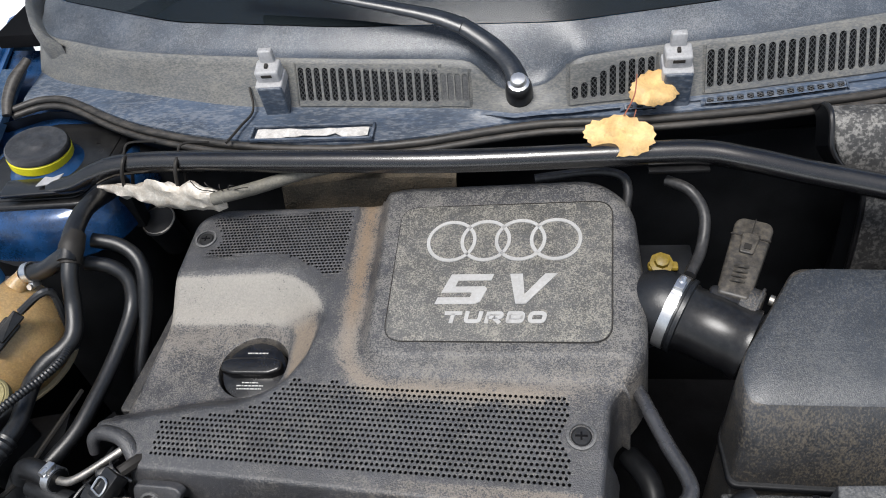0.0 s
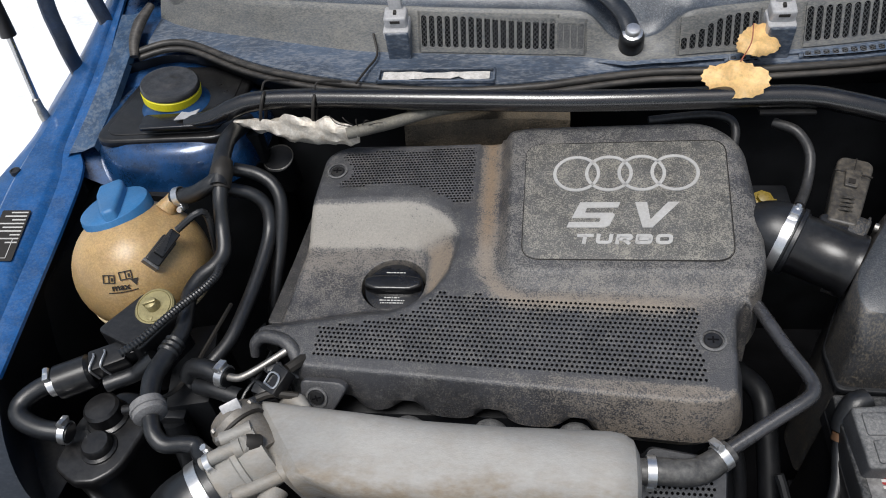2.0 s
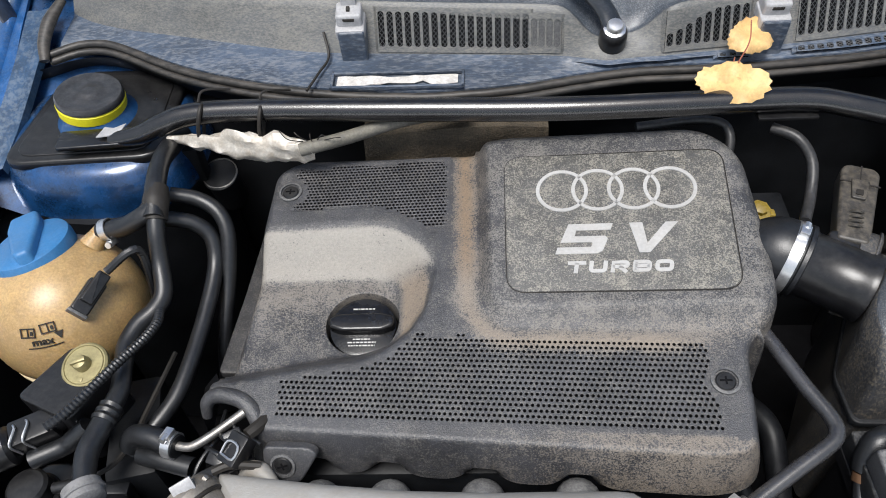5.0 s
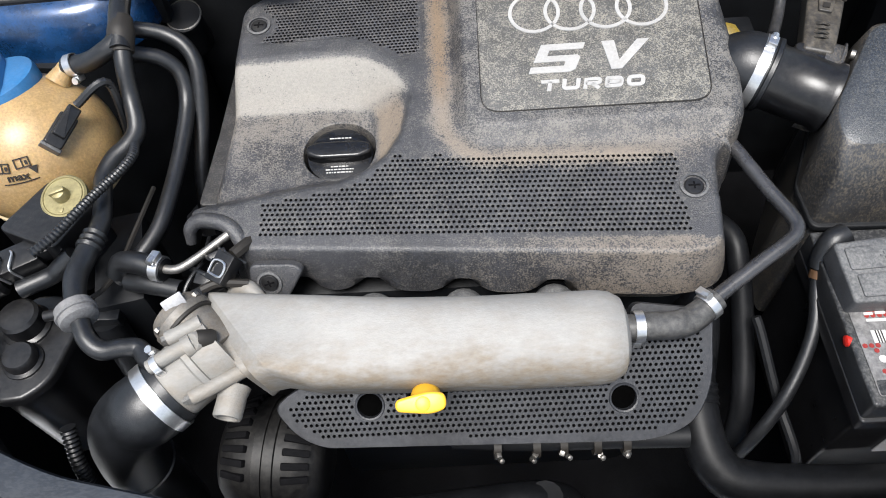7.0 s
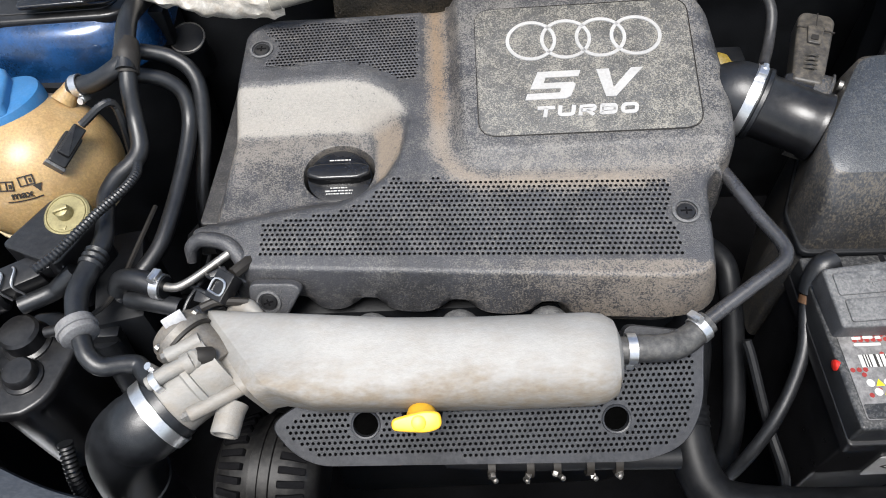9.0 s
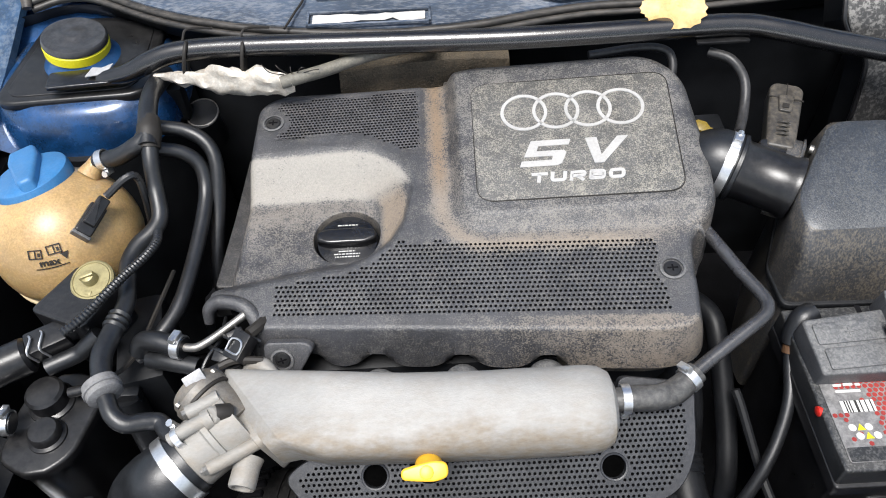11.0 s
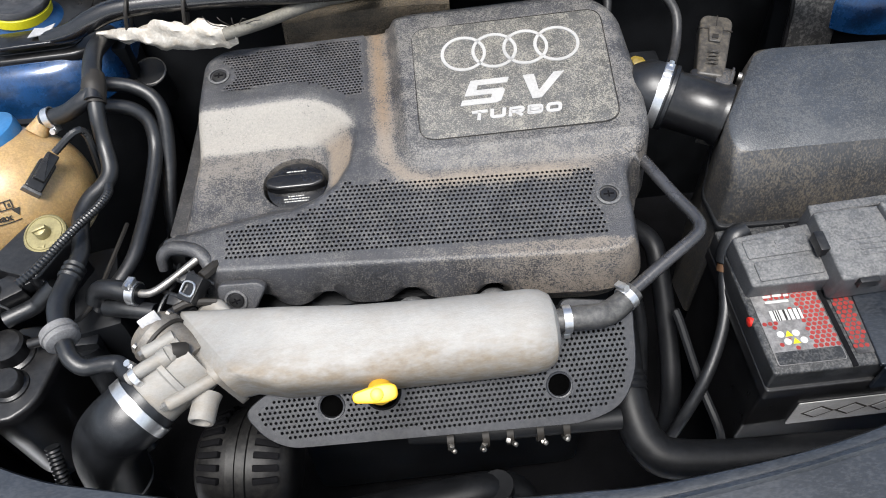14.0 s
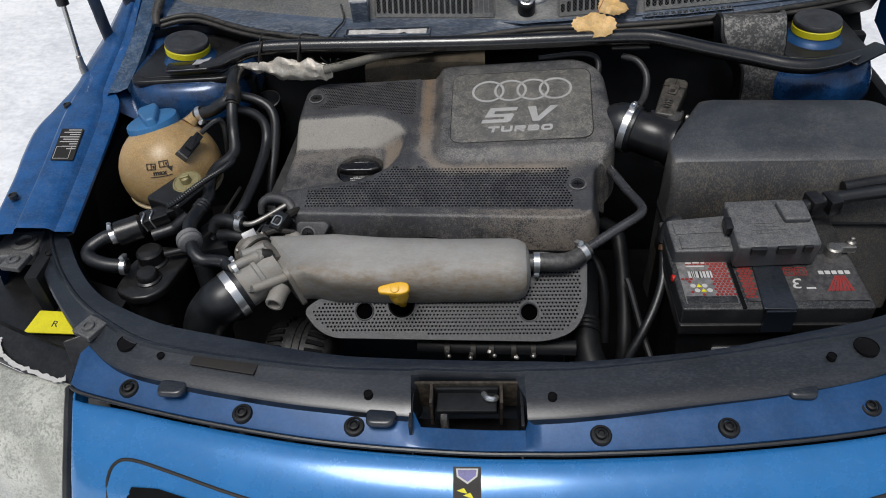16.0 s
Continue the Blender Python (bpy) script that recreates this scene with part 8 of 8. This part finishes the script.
for k in range(8):
    ff = on_tank(1 + 3.2 * k, 24 + 0.1 * k, 0.0003)
    slab(bm, ff, rect(-0.0024, -0.0005, 0.0024, 0.0005), 0, 0.0006)
part("level_line", bm, PRINT, tank, smooth=0)
# level sensor plug
pf_ = on_tank(62, 44, 0.0)
bm = bmesh.new()
slab(bm, pf_ @ pose(0, 0, 0, 0, 0, -78), rounded(rect(-0.009, -0.020, 0.009, 0.016), 0.003), -0.004, 0.010, 0.002)
sens = part("level_sensor_plug", bm, BLACK, tank, "black connector plug")
bm = bmesh.new()
slab(bm, pf_ @ pose(0, 0, 0, 0, 0, -78), rounded(rect(-0.0065, -0.010, 0.0065, 0.024), 0.002), 0.008, 0.016, 0.002)
part("connector", bm, BLACK, sens)
bm = bmesh.new()
slab(bm, pf_ @ pose(0, 0, 0, 0, 0, -78), rounded(rect(-0.010, -0.023, 0.010, -0.019), 0.001), -0.003, 0.008, 0.001)
part("foot", bm, GREYCOVER, sens)
bm = bmesh.new()
ribbed(bm, [pf_ @ pose(0, 0, 0, 0, 0, -78) @ V(0, 0.026, 0.015), (-0.455, 0.432, 0.885), (-0.447, 0.438, 0.878), (-0.446, 0.432, 0.85), (-0.452, 0.425, 0.80)], 0.0042, 0.004, 0.08, 8)
part("cable", bm, RUBBER, tank)

# ---- hoses on the left ----
hs = thing("coolant_hose", (-0.44, 0.42, 0.78), "black rubber coolant hoses joined at a taped junction", "hose")
bm = bmesh.new()
sweep(bm, [(-0.462, 0.640, 0.86), (-0.455, 0.60, 0.88), (-0.447, 0.545, 0.902), (-0.440, 0.50, 0.905), (-0.436, 0.468, 0.895)], [0.012, 0.0115, 0.0100, 0.0105, 0.0105], n=16)
part("upper_hose", bm, RUBBER, hs)
bm = bmesh.new()
sweep(bm, [(-0.436, 0.485, 0.902), (-0.436, 0.46, 0.882), (-0.4345, 0.44, 0.858), (-0.430, 0.415, 0.842), (-0.436, 0.398, 0.836), (-0.449, 0.382, 0.833), (-0.456, 0.360, 0.830), (-0.4525, 0.335, 0.829), (-0.448, 0.310, 0.829), (-0.451, 0.283, 0.830)],
      [0.0092, 0.0088, 0.0088, 0.0090, 0.0096, 0.0096, 0.0092, 0.0090, 0.0090, 0.0092], n=16)
part("main_hose", bm, RUBBER, hs)
bm = bmesh.new()
sweep(bm, [(-0.436, 0.478, 0.900), (-0.452, 0.472, 0.892), (-0.475, 0.472, 0.879), (-0.502, 0.474, 0.872)], [0.0098, 0.0098, 0.0098, 0.0098], n=16)
part("tank_hose", bm, RUBBER, hs)
hose_clamp(hs, (-0.494, 0.4735, 0.8745), (-0.9, 0, -0.25), 0.0101, 0.008, turn=-60)
bm = bmesh.new()
sweep(bm, [(-0.4385, 0.502, 0.904), (-0.437, 0.486, 0.900), (-0.4365, 0.470, 0.890)], [0.0115, 0.0135, 0.0115], n=14)
sweep(bm, [(-0.437, 0.49, 0.898), (-0.446, 0.474, 0.892)], [0.012, 0.011], n=14, steps=3)
part("tape_wrap", bm, PRINT, hs, "black cloth tape")
for pts in ([(-0.439, 0.520, 0.877), (-0.412, 0.521, 0.868), (-0.390, 0.511, 0.857), (-0.381, 0.493, 0.838), (-0.384, 0.46, 0.80), (-0.39, 0.42, 0.76), (-0.395, 0.38, 0.70)],
            [(-0.440, 0.494, 0.867), (-0.414, 0.497, 0.856), (-0.398, 0.490, 0.839), (-0.395, 0.465, 0.817), (-0.399, 0.408, 0.802), (-0.404, 0.353, 0.796), (-0.411, 0.322, 0.791), (-0.427, 0.294, 0.785), (-0.445, 0.272, 0.775)]):
    bm = bmesh.new()
    sweep(bm, pts, 0.0084, n=16)
    part("branch_hose", bm, RUBBER, hs)
bm = bmesh.new()
sweep(bm, [(-0.436, 0.268, 0.800), (-0.428, 0.272, 0.812), (-0.412, 0.268, 0.817), (-0.395, 0.262, 0.817), (-0.383, 0.258, 0.818)], 0.0105, n=16)
part("bent_hose", bm, RUBBER, hs)
bm = bmesh.new()
sweep(bm, [(-0.425, 0.262, 0.795), (-0.405, 0.255, 0.80), (-0.372, 0.246, 0.80)], 0.0095, n=14)
part("lower_hose", bm, RUBBER, hs)
hose_clamp(hs, (-0.389, 0.260, 0.8175), (1, -0.3, 0.05), 0.011, 0.009, turn=80)
bm = bmesh.new()
sweep(bm, [(-0.386, 0.259, 0.818), (-0.370, 0.257, 0.820), (-0.352, 0.266, 0.824), (-0.325, 0.285, 0.83)], 0.0042, n=10)
part("metal_pipe", bm, DULLSTEEL, hs, "thin bright metal pipe")
inj = thing("injector_plug", (-0.325, 0.246, 0.82), "black injector plug with a wire spring clip", "connector")
m = basis((-0.326, 0.250, 0.826), (0.8, -0.5, 0.1), (0.4, 0.8, 0.3))
bm = bmesh.new()
box(bm, m, (0.020, 0.028, 0.016), 0.002)
part("body", bm, BLACK, inj)
bm = bmesh.new()
sweep(bm, [m @ V(-0.007, -0.008, 0.009), m @ V(-0.006, 0.004, 0.010), m @ V(0.006, 0.004, 0.010), m @ V(0.007, -0.008, 0.009), m @ V(-0.007, -0.008, 0.009)], 0.0011, n=6, smooth=True, steps=3)
part("spring_clip", bm, STEEL, inj)
bm = bmesh.new()
sweep(bm, [(-0.345, 0.232, 0.822), (-0.33, 0.238, 0.822), (-0.305, 0.240, 0.816)], 0.004, n=8)
sweep(bm, [(-0.318, 0.262, 0.83), (-0.31, 0.272, 0.828), (-0.30, 0.29, 0.82)], 0.006, n=8)
part("loom", bm, PRINT, inj)

loom = thing("injector_wiring", (-0.34, 0.26, 0.81), "thin black wires under the corner of the engine cover", "wiring")
for pts, r in (([(-0.352, 0.300, 0.805), (-0.346, 0.270, 0.822), (-0.334, 0.256, 0.832), (-0.318, 0.252, 0.826)], 0.0022), ([(-0.338, 0.300, 0.806), (-0.334, 0.275, 0.825), (-0.322, 0.262, 0.832), (-0.308, 0.258, 0.822)], 0.0018),
               ([(-0.362, 0.262, 0.812), (-0.346, 0.250, 0.820), (-0.330, 0.244, 0.815), (-0.312, 0.246, 0.806)], 0.0026), ([(-0.345, 0.290, 0.800), (-0.352, 0.262, 0.816), (-0.362, 0.240, 0.815), (-0.368, 0.222, 0.80)], 0.0020)):
    bm = bmesh.new()
    sweep(bm, pts, r, n=8)
    part("wire", bm, RUBBER, loom)
for p, rz in (((-0.331, 0.262, 0.829), 30), ((-0.346, 0.246, 0.815), -20)):
    bm = bmesh.new()
    box(bm, pose(*p, 20, 0, rz), (0.016, 0.010, 0.010), 0.0015)
    part("plug", bm, BLACK, loom)

# breather hose with its check valve, to the throttle
br = thing("breather_hose", (-0.43, 0.21, 0.80), "black breather hose with a white-grey check valve", "hose")
bm = bmesh.new()
sweep(bm, [(-0.450, 0.288, 0.830), (-0.454, 0.265, 0.831), (-0.456, 0.245, 0.832), (-0.450, 0.218, 0.832)], [0.0102, 0.0104, 0.0102, 0.0095], n=16)
part("upper_hose", bm, RUBBER, br)
bm = bmesh.new()
ribbed(bm, [(-0.450, 0.292, 0.829), (-0.4535, 0.272, 0.831)], 0.0114, 0.006, 0.06, 14)
part("cuff", bm, RUBBER, br)
m = along((-0.4465, 0.2085, 0.832), (0.55, -0.82, -0.1))
bm = bmesh.new()
lathe(bm, m, [(0.011, -0.010), (0.0165, -0.0075), (0.0165, -0.002), (0.018, -0.0015), (0.018, 0.0015), (0.0165, 0.002), (0.0165, 0.0075), (0.011, 0.010)], n=26)
part("check_valve", bm, surface("grey plastic", (0.16, 0.16, 0.165), 0.5, dust=0.4, dust_col=(0.3, 0.29, 0.27)), br, "grey round check valve")
bm = bmesh.new()
sweep(bm, [(-0.441, 0.199, 0.832), (-0.433, 0.184, 0.829), (-0.421, 0.176, 0.824), (-0.406, 0.180, 0.819), (-0.394, 0.181, 0.815), (-0.384, 0.170, 0.816), (-0.372, 0.160, 0.821)], 0.0084, n=16)
part("lower_hose", bm, RUBBER, br)
hose_clamp(br, (-0.370, 0.1605, 0.8225), (0.8, 0.4, 0.3), 0.0087, 0.006, turn=0)

# brake / power steering reservoir with the yellowed cap
ps = thing("steering_reservoir", (-0.485, 0.318, 0.76), "black fluid reservoir with a yellowed round cap", "reservoir")
bm = bmesh.new()
slab(bm, pose(-0.497, 0.316, 0.76, 0, 0, -20), rounded([(-0.034, -0.03), (0.030, -0.034), (0.036, 0.026), (-0.02, 0.034)], 0.008), 0, 0.080, 0.004)
part("body", bm, BLACK, ps)
m = along((-0.4815, 0.3295, 0.840), (-0.05, -0.25, 1)) @ Matrix.Diagonal((0.88, 0.88, 1, 1))
bm = bmesh.new()
lathe(bm, m, [(0.0245, -0.003), (0.0255, 0.001), (0.0255, 0.004), (0.0235, 0.0055), (0.010, 0.006)], n=32)
cap_ = part("cap", bm, BRASS, ps, "yellowed round cap")
bm = bmesh.new()
lathe(bm, m, [(0.009, 0.005), (0.0085, 0.012), (0.007, 0.015), (0.003, 0.016)], n=18)
box(bm, m @ pose(0, 0, 0.014, 0, 0, 30), (0.017, 0.005, 0.009), 0.0015)
part("knob", bm, BRASS, cap_)
bm = bmesh.new()
lathe(bm, m, [(0.0225, 0.0048), (0.0215, 0.0066), (0.0205, 0.0048)], n=32, cap0=False, cap1=False)
box(bm, m @ pose(0.002, -0.016, 0.006), (0.008, 0.005, 0.001), 0.0003)
part("raised_ring", bm, BRASS, cap_)
# thin paler strip added as the highlight on the body's edge
bm = bmesh.new()
sweep(bm, [(-0.512, 0.286, 0.828), (-0.495, 0.281, 0.829), (-0.478, 0.279, 0.829)], 0.0012, n=5)
part("edge_highlight", bm, GREYCOVER, ps)

# wiring loom
loom = thing("wiring_loom", (-0.47, 0.30, 0.82), "corrugated black wiring loom", "wiring")
bm = bmesh.new()
ribbed(bm, [(-0.430, 0.395, 0.838), (-0.425, 0.375, 0.845), (-0.430, 0.352, 0.850), (-0.445, 0.325, 0.853), (-0.458, 0.300, 0.855), (-0.475, 0.275, 0.853), (-0.492, 0.260, 0.850)], 0.0046, 0.0038, 0.10, 10)
part("conduit", bm, RUBBER, loom)
bm = bmesh.new()
sweep(bm, [(-0.42, 0.37, 0.80), (-0.43, 0.31, 0.80), (-0.436, 0.27, 0.802), (-0.45, 0.245, 0.802), (-0.48, 0.232, 0.80)], 0.0025, n=6)
sweep(bm, [(-0.41, 0.40, 0.78), (-0.42, 0.33, 0.785), (-0.428, 0.28, 0.79)], 0.003, n=6)
part("thin_wire", bm, PRINT, loom)

# purge valve with its plug and hoses
pv_ = thing("purge_valve", (-0.54, 0.27, 0.79), "black purge valve with a wire-clipped plug", "valve")
m = basis((-0.540, 0.265, 0.812), (0.90, 0.40, 0.08), (-0.4, 0.9, 0.1))
bm = bmesh.new()
lathe(bm, m @ pose(-0.018, 0, 0, 0, 90), [(0.014, -0.020), (0.019, -0.018), (0.019, 0.016), (0.015, 0.020)], n=20)
part("barrel", bm, BLACK, pv_)
bm = bmesh.new()
box(bm, m @ pose(0.022, 0.002, 0.004), (0.040, 0.026, 0.022), 0.003)
box(bm, m @ pose(0.050, 0.003, 0.006), (0.028, 0.019, 0.017), 0.003)
plug = part("plug", bm, BLACK, pv_)
bm = bmesh.new()
for u in (0.006, 0.018):
    sweep(bm, [m @ V(u, -0.012, -0.002), m @ V(u - 0.002, -0.010, 0.016), m @ V(u + 0.004, 0.004, 0.0175), m @ V(u, 0.013, 0.012)], 0.0012, n=6)
part("spring_clip", bm, STEEL, plug)
bm = bmesh.new()
sweep(bm, [m @ V(0.01, -0.018, -0.008), m @ V(0.04, -0.018, -0.008), (-0.485, 0.270, 0.812), (-0.47, 0.278, 0.822)], 0.009, n=12)
part("outlet_hose", bm, RUBBER, pv_)
bm = bmesh.new()
sweep(bm, [m @ V(-0.036, 0, 0), (-0.592, 0.246, 0.806), (-0.610, 0.230, 0.800), (-0.606, 0.214, 0.796), (-0.580, 0.204, 0.792), (-0.548, 0.203, 0.788)], 0.0105, n=14)
part("loop_hose", bm, RUBBER, pv_)
hose_clamp(pv_, m @ V(-0.042, 0, 0), (-0.9, -0.4, -0.1), 0.0112, 0.007, turn=90)
hose_clamp(pv_, (-0.553, 0.2032, 0.7885), (0.95, 0, -0.1), 0.0112, 0.007, turn=70)

# charcoal canister
can = thing("charcoal_canister", (-0.53, 0.205, 0.62), "black charcoal canister with two round ports", "canister")
bm = bmesh.new()
o = rounded([(-0.562, 0.178), (-0.525, 0.158), (-0.497, 0.178), (-0.476, 0.250), (-0.520, 0.268), (-0.555, 0.235)], 0.014)
slab(bm, pose(0, 0, 0.62), o, 0, 0.142)
slab(bm, pose(0, 0, 0.757), [(p.x + (0.004 if p.x > -0.52 else -0.004), p.y + (0.004 if p.y > 0.21 else -0.004)) for p in o], 0, 0.012, 0.004)
part("body", bm, BLACK, can)
for x, y, r, z in ((-0.521, 0.197, 0.0155, 0.775), (-0.527, 0.234, 0.019, 0.784)):
    bm = bmesh.new()
    lathe(bm, (x, y, 0.767), [(r * 1.25, 0), (r * 1.2, 0.004), (r, 0.006), (r, z - 0.762), (r * 0.85, z - 0.759), (r * 0.3, z - 0.758)], n=24)
    part("port", bm, BLACK, can)
bm = bmesh.new()
sweep(bm, [(-0.505, 0.236, 0.782), (-0.49, 0.238, 0.784), (-0.470, 0.242, 0.786)], [0.0055, 0.0055, 0.006], n=10)
part("spout", bm, BLACK, can)

# dark pieces deeper in the bay
bm = bmesh.new()
box(bm, pose(-0.45, 0.30, 0.70, 0, 0, 12), (0.05, 0.11, 0.16), 0.008)
solo("engine_mount", bm, DARK, (-0.45, 0.30, 0.62), "dark cast engine mount", "engine mount")
bm = bmesh.new()
sweep(bm, [(-0.455, 0.24, 0.76), (-0.447, 0.22, 0.70), (-0.445, 0.20, 0.60)], 0.015, n=12)
box(bm, pose(-0.455, 0.240, 0.765), (0.03, 0.012, 0.016), 0.002)
solo("vertical_hose", bm, RUBBER, (-0.45, 0.22, 0.60), "black hose dropping beside the throttle", "hose")
bm = bmesh.new()
ribbed(bm, [(-0.492, 0.15, 0.72), (-0.487, 0.12, 0.68), (-0.485, 0.11, 0.60)], 0.007, 0.0045, 0.1, 10)
solo("drain_conduit", bm, RUBBER, (-0.49, 0.12, 0.60), "thin corrugated conduit beside the elbow", "conduit")
bm = bmesh.new()
lathe(bm, along((-0.428, 0.628, 0.800), (0, -0.3, 1)), [(0.020, -0.05), (0.020, 0.0), (0.022, 0.002), (0.022, 0.006), (0.018, 0.008)], n=22)
box(bm, (-0.455, 0.625, 0.83), (0.03, 0.02, 0.05), 0.004)
rel = solo("valve_body", bm, DARK, (-0.41, 0.58, 0.78), "dark valve body under the foil sleeve", "valve")
bm = bmesh.new()
lathe(bm, along((-0.428, 0.628, 0.806), (0, -0.3, 1)), [(0.0205, -0.002), (0.022, -0.001), (0.022, 0.001), (0.0205, 0.002)], n=22, cap0=False, cap1=False)
BASE[rel] = V(-0.41, 0.58, 0.78)
part("steel_ring", bm, DULLSTEEL, rel)
